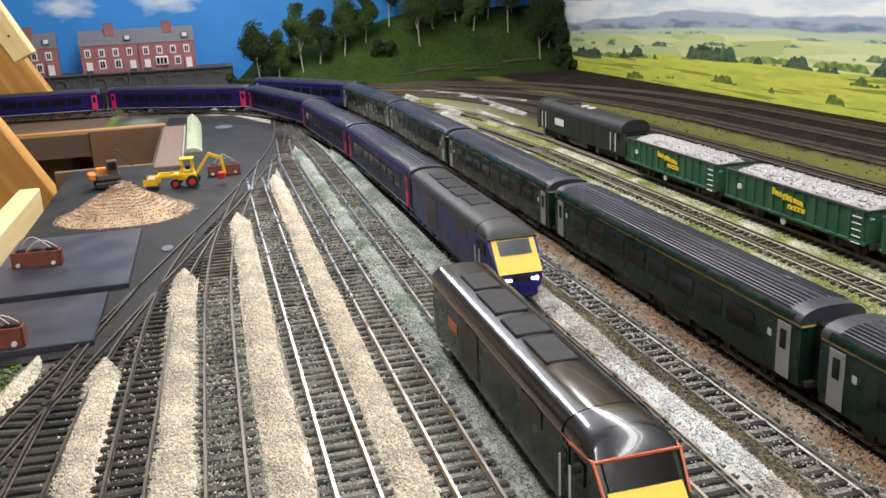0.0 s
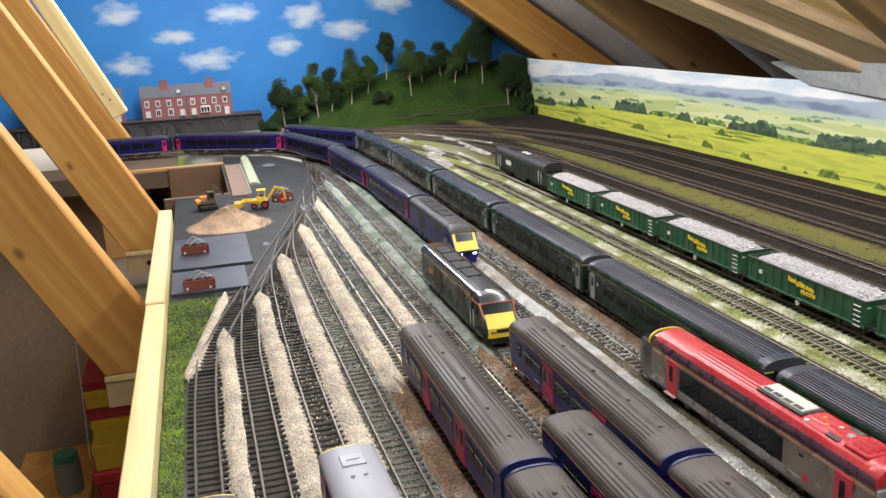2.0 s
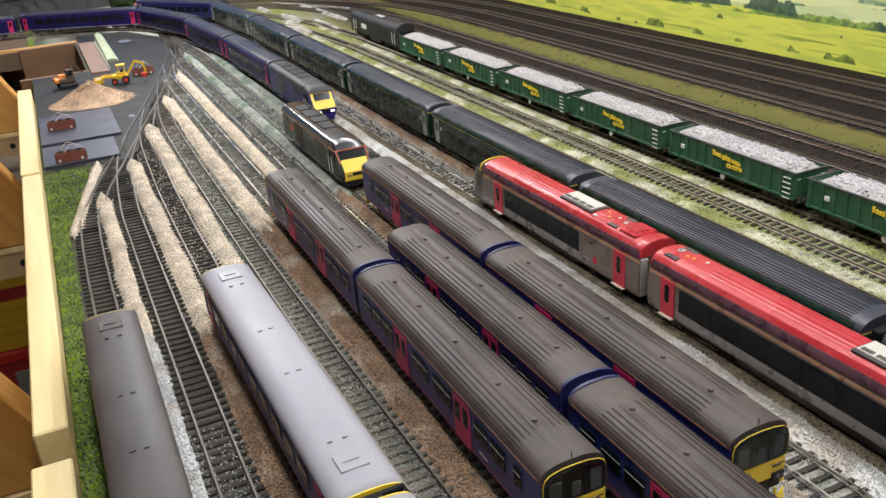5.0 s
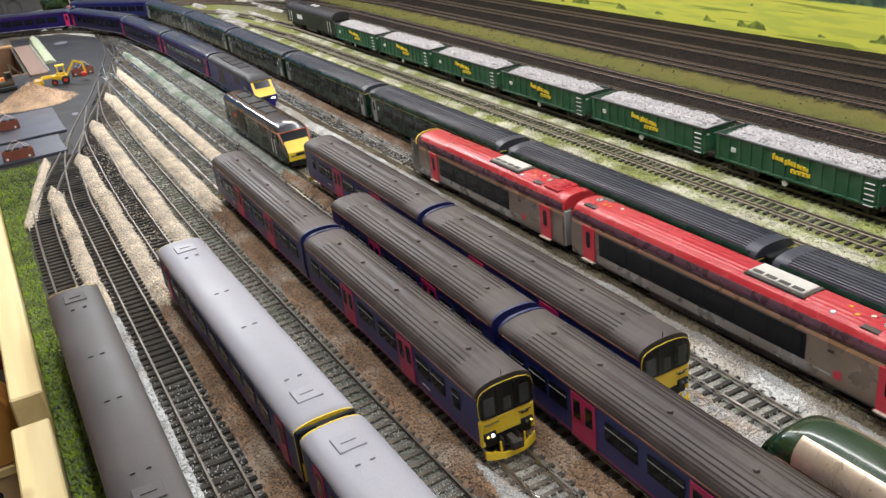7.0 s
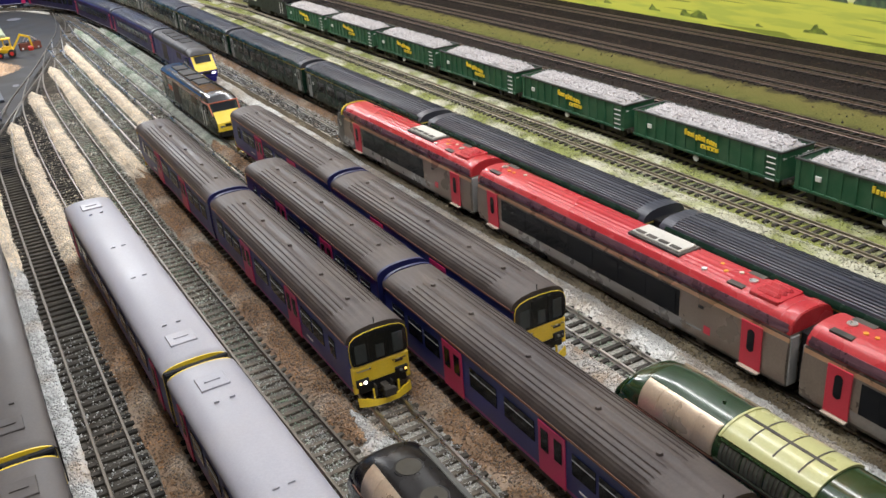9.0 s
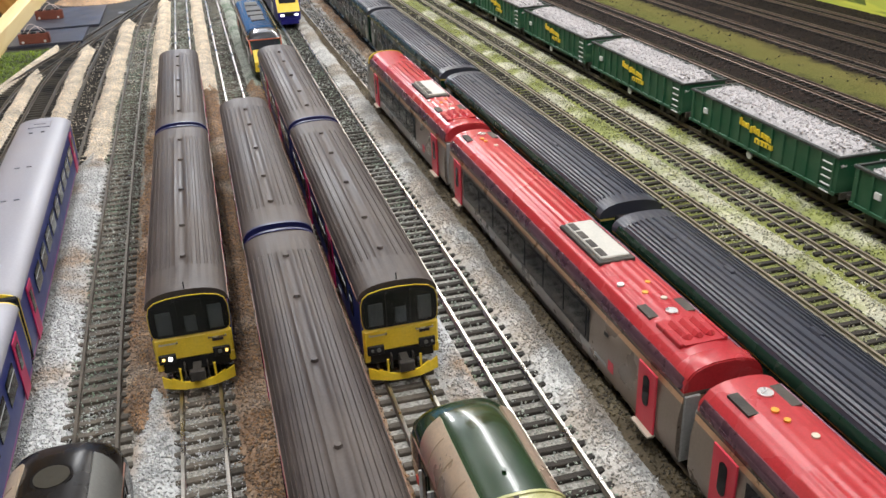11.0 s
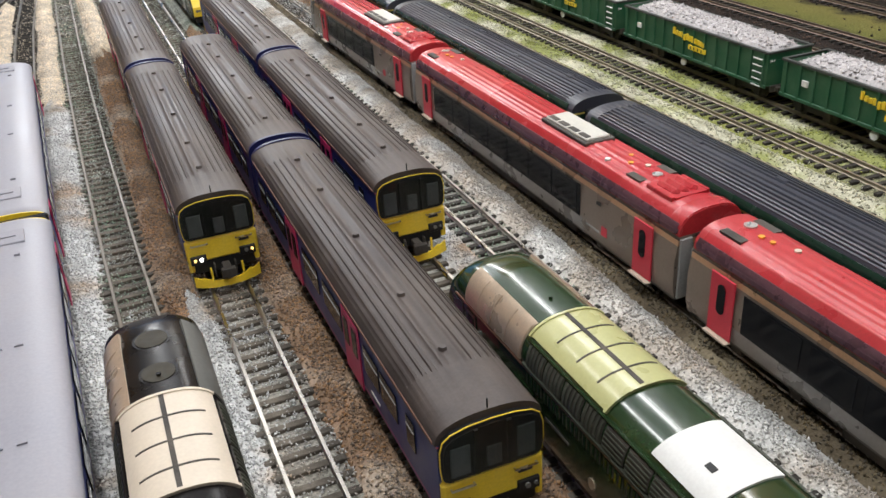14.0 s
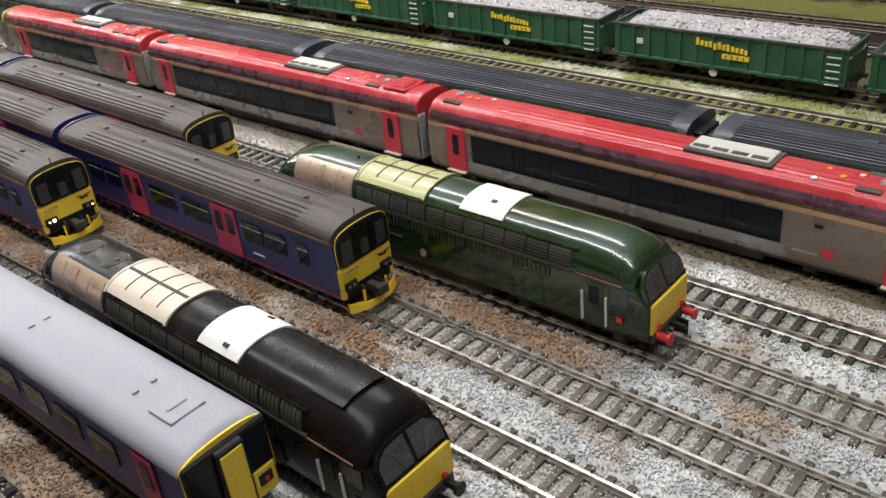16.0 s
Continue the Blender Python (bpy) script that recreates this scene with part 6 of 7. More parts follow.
    def row(base, height, sc, loc, col, cut=0.45):
        """Row of trees standing on a line, their heights uneven and with gaps."""
        nonlocal cur
        h_ = mth("SUBTRACT", mth("MULTIPLY", step(nz(1, 0, sc, 3, loc), cut + 0.02, cut + 0.12), height), 0.001)
        bl = mth("MULTIPLY_ADD", mth("SUBTRACT", nz(1, 0, 1.6, 1, loc + 2), 0.5), 0.05, base)
        up = step(mth("SUBTRACT", mth("ADD", bl, mth("ADD", h_, mth("MULTIPLY", mth("SUBTRACT", nz(1, 0.5, 48, 4, loc), 0.5), height * 1.5))), Z), -0.001, 0.001)
        lo = step(mth("SUBTRACT", Z, bl), -0.0015, 0.001)
        f = mth("MULTIPLY", mth("MULTIPLY", up, lo), step(h_, 0.0, 0.002))
        leaf = N.new("ShaderNodeMix")
        leaf.data_type = "RGBA"
        Lk.new(step(nz(1, 1, 75, 4, loc + 1), 0.42, 0.62), leaf.inputs[0])
        leaf.inputs[6].default_value, leaf.inputs[7].default_value = (*col, 1), (col[0] * 2.6, col[1] * 2.3, col[2] * 1.5, 1)
        cur = mix(mth("MULTIPLY", f, 0.93), cur, leaf.outputs[2])
    row(0.118, 0.006, 9, 12.0, (0.19, 0.27, 0.27), 0.47)
    row(0.103, 0.008, 11, 14.0, (0.13, 0.22, 0.17), 0.49)
    row(0.088, 0.012, 8, 17.0, (0.08, 0.15, 0.10), 0.48)
    near = N.new("ShaderNodeRGB")
    near.outputs[0].default_value = (0.68, 0.70, 0.11, 1)
    nf = mix(step(nz(2, 16, 5, 3, 21.0), 0.45, 0.62), near.outputs[0], (0.54, 0.60, 0.10))
    nf = mix(mth("MULTIPLY", step(nz(0.6, 20, 6, 2, 23.0), 0.60, 0.63), 0.7), nf, (0.16, 0.22, 0.03))
    cur = mix(below(0.066, 0.05, 1.6, 25.0, 0.002, 1), cur, nf)
    row(0.066, 0.013, 9, 41.0, (0.11, 0.19, 0.05), 0.36)
    row(0.064, 0.027, 7, 23.0, (0.030, 0.062, 0.050), 0.40)
    row(0.050, 0.014, 12, 31.0, (0.050, 0.09, 0.035), 0.56)
    row(0.006, 0.016, 9, 35.0, (0.085, 0.13, 0.03), 0.48)
    Lk.new(cur, p.inputs["Base Color"])
    p.inputs["Roughness"].default_value = 0.45
    return m


def clouds_mat(spots):
    """Blue board with brushed white clouds: soft ellipses broken up by noise."""
    m = bpy.data.materials.new("painted_sky")
    m.use_nodes = True
    N, Lk = m.node_tree.nodes, m.node_tree.links
    p = N["Principled BSDF"]
    co = N.new("ShaderNodeTexCoord")
    n = N.new("ShaderNodeTexNoise")
    n.inputs["Scale"].default_value, n.inputs["Detail"].default_value = 6, 3
    Lk.new(co.outputs["Object"], n.inputs["Vector"])
    c = N.new("ShaderNodeMix")
    c.data_type = "RGBA"
    Lk.new(n.outputs[0], c.inputs[0])
    c.inputs[6].default_value, c.inputs[7].default_value = (0.02, 0.20, 0.62, 1), (0.05, 0.32, 0.78, 1)
    cur = c.outputs[2]
    fn = N.new("ShaderNodeTexNoise")
    fn.inputs["Scale"].default_value, fn.inputs["Detail"].default_value = 28, 6
    fm = N.new("ShaderNodeMapping")
    fm.inputs["Scale"].default_value = (0.7, 1.0, 1.5)
    Lk.new(co.outputs["Object"], fm.inputs[0]), Lk.new(fm.outputs[0], fn.inputs["Vector"])
    best = None
    for x, z, w, h in spots:
        mp = N.new("ShaderNodeMapping")
        mp.inputs["Location"].default_value = (-2 * x / w, 0, -2 * z / h)
        mp.inputs["Scale"].default_value = (2 / w, 0, 2 / h)
        Lk.new(co.outputs["Object"], mp.inputs[0])
        ln = N.new("ShaderNodeVectorMath")
        ln.operation = "LENGTH"
        Lk.new(mp.outputs[0], ln.inputs[0])
        if best is None:
            best = ln.outputs["Value"]
        else:
            mi = N.new("ShaderNodeMath")
            mi.operation = "MINIMUM"
            Lk.new(best, mi.inputs[0]), Lk.new(ln.outputs["Value"], mi.inputs[1])
            best = mi.outputs[0]
    ad = N.new("ShaderNodeMath")
    ad.operation = "MULTIPLY_ADD"
    Lk.new(fn.outputs[0], ad.inputs[0])
    ad.inputs[1].default_value = 1.9
    Lk.new(best, ad.inputs[2])
    r = N.new("ShaderNodeMapRange")
    Lk.new(ad.outputs[0], r.inputs[0])
    r.inputs[1].default_value, r.inputs[2].default_value, r.inputs[3].default_value, r.inputs[4].default_value = 1.25, 2.15, 0.88, 0.0
    mx = N.new("ShaderNodeMix")
    mx.data_type = "RGBA"
    Lk.new(r.outputs[0], mx.inputs[0]), Lk.new(cur, mx.inputs[6])
    mx.inputs[7].default_value = (0.72, 0.79, 0.86, 1)
    Lk.new(mx.outputs[2], p.inputs["Base Color"])
    p.inputs["Roughness"].default_value = 0.5
    return m


PX = 0.874
bm = bmesh.new()
loops = []
for i in range(61):
    y = -1.3 + 3.84 * i / 60
    zt = 0.188 + 0.0035 * noise.noise(Vector((i * 0.3, 0, 0)))
    loops.append([(PX, y, -0.04), (PX, y, zt), (PX + 0.003, y, zt), (PX + 0.003, y, -0.04)])
loft(bm, loops)
bd = part("backdrop_landscape", bm, poster())
bd.scale = (1, 1, 0.88)
tagged(bd, "printed landscape backdrop of fields, trees and hills", "backdrop", "", "structure")
SKY = clouds_mat(((-0.36, 0.36, 0.13, 0.07), (-0.20, 0.29, 0.12, 0.045), (-0.35, 0.21, 0.14, 0.06), (-0.10, 0.215, 0.15, 0.065), (-0.02, 0.35, 0.14, 0.055), (0.20, 0.335, 0.12, 0.07), (0.33, 0.285, 0.13, 0.06), (0.13, 0.245, 0.10, 0.055), (0.48, 0.36, 0.13, 0.055), (-0.62, 0.30, 0.14, 0.055)))
tagged(part("backdrop_sky", prism(((-1.2, -0.1), (0.96, -0.1), (0.96, 0.265), (0.48, 0.60), (-1.2, 0.60)), 2.722, 2.735), SKY), "board painted bright blue with white clouds", "backdrop", "", "structure")


# ---- scenery at the far end ----
BRICK = M("printed_red_brick", (0.32, 0.125, 0.125), 0.7, var=0.2, scale=40, fine=500)
SLATE = M("grey_slate", (0.17, 0.17, 0.20), 0.7, var=0.2, scale=60)
TRIMW = M("white_trim", (0.78, 0.74, 0.72), 0.6, var=0.05)
WALLGR = M("grey_retaining_wall", (0.075, 0.07, 0.072), 0.8, var=0.3, scale=40, bump=0.4)


def terrace(x0, y, z, bay):
    """Low-relief terraced house of red brick with white window surrounds."""
    w, h, d = 0.132, 0.066, 0.018
    t = thing("terraced_house", "low-relief red brick terraced house with slate roof", "house", "terraced houses")
    t.matrix_world = pose(x0, y, z)
    part("wall", boxes((0, w, 0, d, 0, h)), BRICK, t)
    bm = bmesh.new()
    loft(bm, [[(x, -0.002, h - 0.001), (x, d, h - 0.001), (x, d, h + 0.034), (x, d - 0.004, h + 0.034)] for x in (-0.001, w + 0.001)])
    part("roof", bm, SLATE, t, "grey slate roof")
    c = part("chimney", boxes((w * 0.45, w * 0.62, 0.006, 0.016, h + 0.02, h + 0.048), bev=0.0008), BRICK, t)
    part("chimney_cap", boxes((w * 0.43, w * 0.64, 0.005, 0.017, h + 0.046, h + 0.050)), SLATE, c)
    dm = part("dormer", boxes((w * 0.78, w * 0.90, -0.004, 0.012, h + 0.008, h + 0.022), bev=0.0006), SLATE, t)
    part("dormer_window", boxes((w * 0.80, w * 0.88, -0.0055, -0.0038, h + 0.010, h + 0.019)), TRIMW, dm)

    def win(name, a, b, z0, z1, arch=False):
        f = part(name, boxes((a - 0.003, b + 0.003, -0.0018, 0.001, z0 - 0.003, z1 + 0.0035), bev=0.0003), TRIMW, t)
        mid = (a + b) / 2
        for p0, p1 in ((a, mid - 0.0006), (mid + 0.0006, b)):
            part("pane", boxes((p0, p1, -0.0024, -0.0015, z0, z1)), GLASS, f)
    for k in range(4):
        a = 0.012 + k * 0.032
        win("window", a, a + 0.008, 0.040, 0.053)
    if bay:
        b = part("bay_window", boxes((0.036, 0.066, -0.008, 0.0, 0.010, 0.032), bev=0.002), TRIMW, t, "white bay window")
        for k in range(3):
            part("pane", boxes((0.0395 + k * 0.0085, 0.0455 + k * 0.0085, -0.0088, -0.0078, 0.014, 0.028)), GLASS, b)
        win("window", 0.084, 0.093, 0.012, 0.027)
        pc = part("porch", boxes((0.104, 0.126, -0.008, 0.0, 0.0, 0.030), bev=0.001), BRICK, t)
        part("door", boxes((0.108, 0.122, -0.0088, -0.0078, 0.002, 0.026)), TRIMW, pc)
        dr = part("door", boxes((0.010, 0.024, -0.0015, 0.001, 0.002, 0.026), bev=0.0004), TRIMW, t)
    else:
        for a in (0.010, 0.110):
            part("door", boxes((a, a + 0.014, -0.0015, 0.001, 0.002, 0.026), bev=0.0004), TRIMW, t)
        win("window", 0.042, 0.052, 0.012, 0.027)
        win("window", 0.078, 0.088, 0.012, 0.027)
    for a in (0.016, 0.116):
        part("garden_wall_arch", boxes((a - 0.009, a + 0.009, -0.004, 0.0, 0.0, 0.007), bev=0.0015), WALLGR, t)
    return t


WZ = 0.050
rw = thing("retaining_wall", "dark grey arched retaining wall below the houses", "wall", "", "structure")
part("wall", boxes((-1.2, 0.030, 2.626, 2.715, -0.045, WZ - 0.0035)), WALLGR, rw)
part("coping", boxes((-1.2, 0.030, 2.618, 2.715, WZ - 0.0035, WZ), bev=0.0008), WALLGR, rw)
for k in range(18):
    x = -0.012 - k * 0.0455
    bm = bmesh.new()
    loops = []
    for rr, yy in ((0.0165, 2.6262), (0.0165, 2.621), (0.0135, 2.621), (0.0135, 2.6262)):
        loops.append([(x + rr * math.cos(a), yy, 0.024 + rr * math.sin(a)) for a in [math.pi * q / 10 for q in range(11)]] + [(x - rr, yy, -0.004), (x + rr, yy, -0.004)])
    rings = loft(bm, loops + loops[:1], cap=False)
    part("arch", bm, WALLGR, rw)
    if k % 2:
        part("pilaster", boxes((x + 0.0205, x + 0.0245, 2.618, 2.6262, -0.004, WZ - 0.0035)), WALLGR, rw)
terrace(-0.322, 2.640, WZ, False)
terrace(-0.188, 2.640, WZ, True)
terrace(-0.640, 2.640, WZ, False)
terrace(-0.505, 2.640, WZ, True)

HILLM = zones("hillside_grass", GRASSC, ((0.0, (0.030, 0.055, 0.012)), (0.4, (0.04, 0.075, 0.014)), (1.0, (0.030, 0.055, 0.013))), noise_scale=12, grain=260, bump=1.0, mottles=(((0.02, 0.035, 0.012), 9, 0.5, 0.7, 0.8), ((0.09, 0.12, 0.02), 14, 0.6, 0.75, 0.5)))


def hill_z(x, y):
    u = min(1, max(0, (y - 2.43) / 0.26))
    top = 0.040 + 0.118 * min(1, max(0, (x - 0.04) / 0.48)) ** 0.85
    e = min(1, max(0, (x - 0.03) / 0.06))
    return -0.004 + e * top * (u * u * (3 - 2 * u)) + 0.006 * e * u * noise.noise(Vector((x * 14, y * 14, 2)))


hl = grid_sheet("hillside", 0.03, 0.868, 2.43, 2.72, 0.010, hill_z, HILLM)
tagged(hl, "steep grassy hillside in front of the blue board", "hill", "", "structure")
LEAFM = ballast_mat("tree_foliage", (0.085, 0.16, 0.025), 0.6, (0.045, 0.085, 0.018))
LEAFD = ballast_mat("dark_tree_foliage", (0.035, 0.065, 0.016), 0.6)
BARK = M("pale_bark", (0.42, 0.38, 0.28), 0.8, var=0.2)
BARKD = M("dark_bark", (0.10, 0.075, 0.05), 0.85, var=0.25)


def tree(x, y, h, r, seed, leaf=LEAFM, bark=BARK, bush=False):
    rg = random.Random(seed)
    z = hill_z(x, y) - 0.002
    t = thing("bush" if bush else "tree", "small dense model bush on the hillside" if bush else "model tree with pale trunk and clumpy foliage on the hillside", "bush" if bush else "tree", "hillside trees")
    t.matrix_world = pose(x, y, z)
    tips = []
    if not bush:
        bm = bmesh.new()

        def limb(a, b, r0, r1):
            d = b - a
            m = Matrix.Translation((a + b) / 2) @ d.to_track_quat("Z", "Y").to_matrix().to_4x4()
            cyl(bm, r0, d.length, m, 7, r1)
        top = Vector((rg.uniform(-0.008, 0.008), rg.uniform(-0.004, 0.004), h * 0.50))
        limb(Vector((0, 0, -0.003)), top, 0.0022, 0.0013)
        for k in range(6):
            a = rg.uniform(0, 6.28)
            p = top * rg.uniform(0.35, 1.0)
            q = p + Vector((math.cos(a) * r * 0.7, math.sin(a) * r * 0.4, h * rg.uniform(0.12, 0.38)))
            limb(p, q, 0.0011, 0.0004)
            tips.append(q)
        part("trunk", bm, bark, t, smooth=True)
        tips.append(top + Vector((0, 0, h * 0.4)))
    clumps = [(q + Vector((rg.uniform(-1, 1) * r * 0.3, rg.uniform(-1, 1) * r * 0.25, rg.uniform(-0.1, 0.15) * h)), rg.uniform(0.40, 0.70) * r) for q in tips for _ in range(5)]
    if bush:
        clumps = [(Vector((rg.uniform(-1, 1) * r, rg.uniform(-0.4, 0.4) * r, rg.uniform(0.1, 0.8) * h)), rg.uniform(0.3, 0.5) * r) for _ in range(12)]

    def place(rng, n):
        k = rng.integers(0, len(clumps), n)
        c = np.array([q[0][:] for q in clumps])[k]
        s = np.array([q[1] for q in clumps])[k]
        v = rng.normal(size=(n, 3))
        v /= np.linalg.norm(v, axis=1)[:, None]
        return c + v * (s * rng.random(n) ** 0.4)[:, None]
    cr = grain_mesh("crown", grains(7500 if not bush else 2600, place, 0.0022, seed, 0.5), leaf, t)
    return t


TREES = ((0.088, 2.50, 0.135, 0.034), (0.135, 2.53, 0.100, 0.022), (0.195, 2.54, 0.150, 0.028), (0.240, 2.56, 0.120, 0.024), (0.305, 2.57, 0.150, 0.034), (0.365, 2.60, 0.105, 0.024), (0.437, 2.64, 0.150, 0.022), (0.497, 2.56, 0.155, 0.038), (0.545, 2.60, 0.085, 0.024), (0.612, 2.62, 0.095, 0.030), (0.650, 2.59, 0.100, 0.024), (0.700, 2.62, 0.130, 0.034), (0.742, 2.58, 0.190, 0.046), (0.775, 2.64, 0.150, 0.036), (0.800, 2.50, 0.155, 0.040), (0.835, 2.53, 0.125, 0.034), (0.852, 2.50, 0.100, 0.028))
for i, (x, y, h, r) in enumerate(TREES):
    tree(x, y, h, r, 100 + i, LEAFM if i % 3 and i < 14 else LEAFD)
for i, (x, y, h, r) in enumerate(((0.035, 2.50, 0.055, 0.024), (0.058, 2.47, 0.035, 0.018), (0.400, 2.55, 0.050, 0.026), (0.160, 2.60, 0.03, 0.03), (0.57, 2.66, 0.04, 0.04), (0.845, 2.47, 0.06, 0.022), (0.29, 2.64, 0.03, 0.03), (0.855, 2.44, 0.035, 0.018))):
    tree(x, y, h, r, 200 + i, LEAFD, BARKD, True)
for i in range(6):
    bm = bmesh.new()
    x, y = 0.42 + 0.055 * i, 2.475 + 0.01 * (i % 3)
    d = Vector((0.09, 0.012 * (-1) ** i, hill_z(x + 0.09, y) - hill_z(x, y) + 0.004))
    cyl(bm, 0.0022, d.length, Matrix.Translation(Vector((x, y, hill_z(x, y) + 0.003)) + d / 2) @ d.to_track_quat("Z", "Y").to_matrix().to_4x4(), 6, 0.0012)
    tagged(part("fallen_branch", bm, BARKD), "dark fallen branch lying on the hillside", "branch", "fallen branches")
tp = thing("tunnel_parapet", "small pale stone parapet with a brick pier", "parapet")
part("wall", boxes((0.075, 0.155, 2.40, 2.412, -0.004, 0.012), bev=0.001), GREYDOOR, tp)
part("pier", boxes((0.065, 0.078, 2.398, 2.414, -0.004, 0.018), bev=0.001), BRICK, tp)

# ---- yard clutter by the layout edge ----
tagged(grid_sheet("yard_mat", -0.2225, -0.118, 0.870, 1.56, 0.012, lambda x, y: -0.0025 + 0.0012 * noise.noise(Vector((x * 18, y * 9, 7))), BLACKMAT), "dull black sheet covering the goods yard", "mat", "", "structure")
bm = bmesh.new()
vs = [bm.verts.new((*p, -0.0021)) for p in ((-0.119, 0.870), (-0.105, 0.900), (-0.085, 1.03), (-0.055, 1.16), (-0.010, 1.33), (0.030, 1.50), (0.055, 1.68), (0.058, 1.86), (0.000, 2.02), (-0.115, 2.06), (-0.119, 1.5))]
bm.faces.new(vs)
bmesh.ops.triangulate(bm, faces=bm.faces)
tagged(part("yard_board", bm, BLACKMAT), "black painted board beside the points", "board", "", "structure")
PUDDLE = M("grey_scuff", (0.11, 0.11, 0.13), 0.5, var=0.5, scale=90)
for x, y, w, h in ((-0.02, 1.86, 0.030, 0.045), (-0.09, 1.10, 0.010, 0.02)):
    bm = bmesh.new()
    bmesh.ops.create_circle(bm, cap_ends=True, segments=14, radius=1, matrix=Matrix.Translation((x, y, -0.0010)) @ Matrix.Diagonal((w / 2, h / 2, 1, 1)))
    tagged(part("worn_patch", bm, PUDDLE), "worn grey patch on the black board", "patch", "", "structure")
SHEET = M("slate_blue_sheet", (0.036, 0.038, 0.056), 0.42, var=0.5, scale=30, dust=0.06, spec=0.4)
for y0, y1 in ((0.885, 0.985), (1.00, 1.175)):
    tagged(part("roofing_sheet", boxes((-0.221, -0.128 if y0 < 0.95 else -0.115, y0, y1, -0.003, 0.0015), bev=0.0006), SHEET), "flat slate-grey sheet laid in the goods yard", "sheet", "yard sheets")


def heap(x, y, rx, ry, h, seed, mat, label, n=9000):
    vs, fs, nr, na = [(x, y, h)], [], 14, 40
    for i in range(1, nr + 1):
        u = i / nr
        for k in range(na):
            a = 2 * math.pi * k / na
            e = 1 + 0.10 * noise.noise(Vector((math.cos(a) * 1.6, math.sin(a) * 1.6, seed)))
            vs.append((x + rx * u * e * math.cos(a), y + ry * u * e * math.sin(a), -0.002 + h * (1 - u) ** 1.15 * (1 + 0.15 * noise.noise(Vector((u * 3, a, seed))))))
    for k in range(na):
        fs.append((0, 1 + k, 1 + (k + 1) % na))
        for i in range(nr - 1):
            b = 1 + i * na
            fs.append((b + k, b + na + k, b + na + (k + 1) % na, b + (k + 1) % na))
    ob = part("gravel_heap", (vs, [], fs), mat, smooth=True)
    tagged(ob, label, "heap", "", "stuff")
    va = np.array(vs)

    def place(rng, m):
        c = va[rng.integers(0, len(va), m)].copy()
        c[:, :2] += rng.normal(0, 0.0022, (m, 2))
        return c
    grain_mesh("gravel", grains(n, place, 0.0010, seed), mat, ob)


heap(-0.135, 1.255, 0.066, 0.052, 0.032, 3, SAND, "heap of pale sandy gravel on the yard sheet")
DIGY = M("toy_yellow", (0.85, 0.55, 0.02), 0.35, var=0.06)
ORNG = M("toy_orange", (0.80, 0.25, 0.03), 0.4, var=0.1)
TYRE = M("black_tyre", (0.02, 0.02, 0.02), 0.8)


def loader(x, y, rz):
    """Yellow toy backhoe loader."""
    t = thing("backhoe_loader", "bright yellow toy backhoe loader with load of sand", "digger")
    part("chassis", boxes((-0.012, 0.014, -0.008, 0.008, 0.006, 0.014), (-0.004, 0.012, -0.007, 0.007, 0.013, 0.018), bev=0.0012), DIGY, t)
    for a in (-0.001, 0.010):
        for s in (-1, 1):
            part("cab_post", boxes((a, a + 0.0015, s * 0.0062 - 0.0008, s * 0.0062 + 0.0008, 0.017, 0.030)), DIGY, t)
    part("cab_roof", boxes((-0.003, 0.013, -0.0075, 0.0075, 0.029, 0.0315), bev=0.001), DIGY, t)
    part("seat", boxes((0.003, 0.008, -0.003, 0.003, 0.016, 0.022), bev=0.001), TYRE, t)
    for a, r in ((-0.009, 0.0055), (0.010, 0.0070)):
        for s in (-1, 1):
            bm = bmesh.new()
            cyl(bm, r, 0.005, pose(a, s * 0.0095, r - 0.002, 90, 0, 0), 18)
            wl = part("wheel", bm, TYRE, t)
            bm = bmesh.new()
            cyl(bm, r * 0.5, 0.0056, pose(a, s * 0.0095, r - 0.002, 90, 0, 0), 14)
            part("rim", bm, REDB, wl)
    for s in (-1, 1):
        part("lift_arm", boxes((-0.030, 0.002, s * 0.0085 - 0.001, s * 0.0085 + 0.001, 0.011, 0.0145), bev=0.0005), DIGY, t)
    bm = boxes((-0.044, -0.028, -0.014, 0.014, 0.003, 0.0045), (-0.030, -0.028, -0.014, 0.014, 0.003, 0.013), (-0.044, -0.028, -0.014, -0.0128, 0.003, 0.011), (-0.044, -0.028, 0.0128, 0.014, 0.003, 0.011))
    part("bucket", bm, DIGY, t)
    part("bucket_sand", boxes((-0.043, -0.0302, -0.0126, 0.0126, 0.0046, 0.011), bev=0.003), SAND, t, "sand in the bucket")
    bm = bmesh.new()
    for a, b in (((0.014, 0.012), (0.030, 0.034)), ((0.030, 0.034), (0.044, 0.028)), ((0.044, 0.028), (0.046, 0.010))):
        d = Vector((b[0] - a[0], 0, b[1] - a[1]))
        box(bm, -0.0014, 0.0014, -0.0016, 0.0016, -d.length / 2 - 0.001, d.length / 2 + 0.001, Matrix.Translation(((a[0] + b[0]) / 2, 0, (a[1] + b[1]) / 2)) @ d.to_track_quat("Z", "Y").to_matrix().to_4x4())
    part("boom", bm, DIGY, t)
    part("back_bucket", boxes((0.038, 0.047, -0.004, 0.004, 0.004, 0.012), bev=0.0015), REDB, t)
    t.matrix_world = pose(x, y, 0, 0, 0, rz)


loader(-0.078, 1.375, -6)


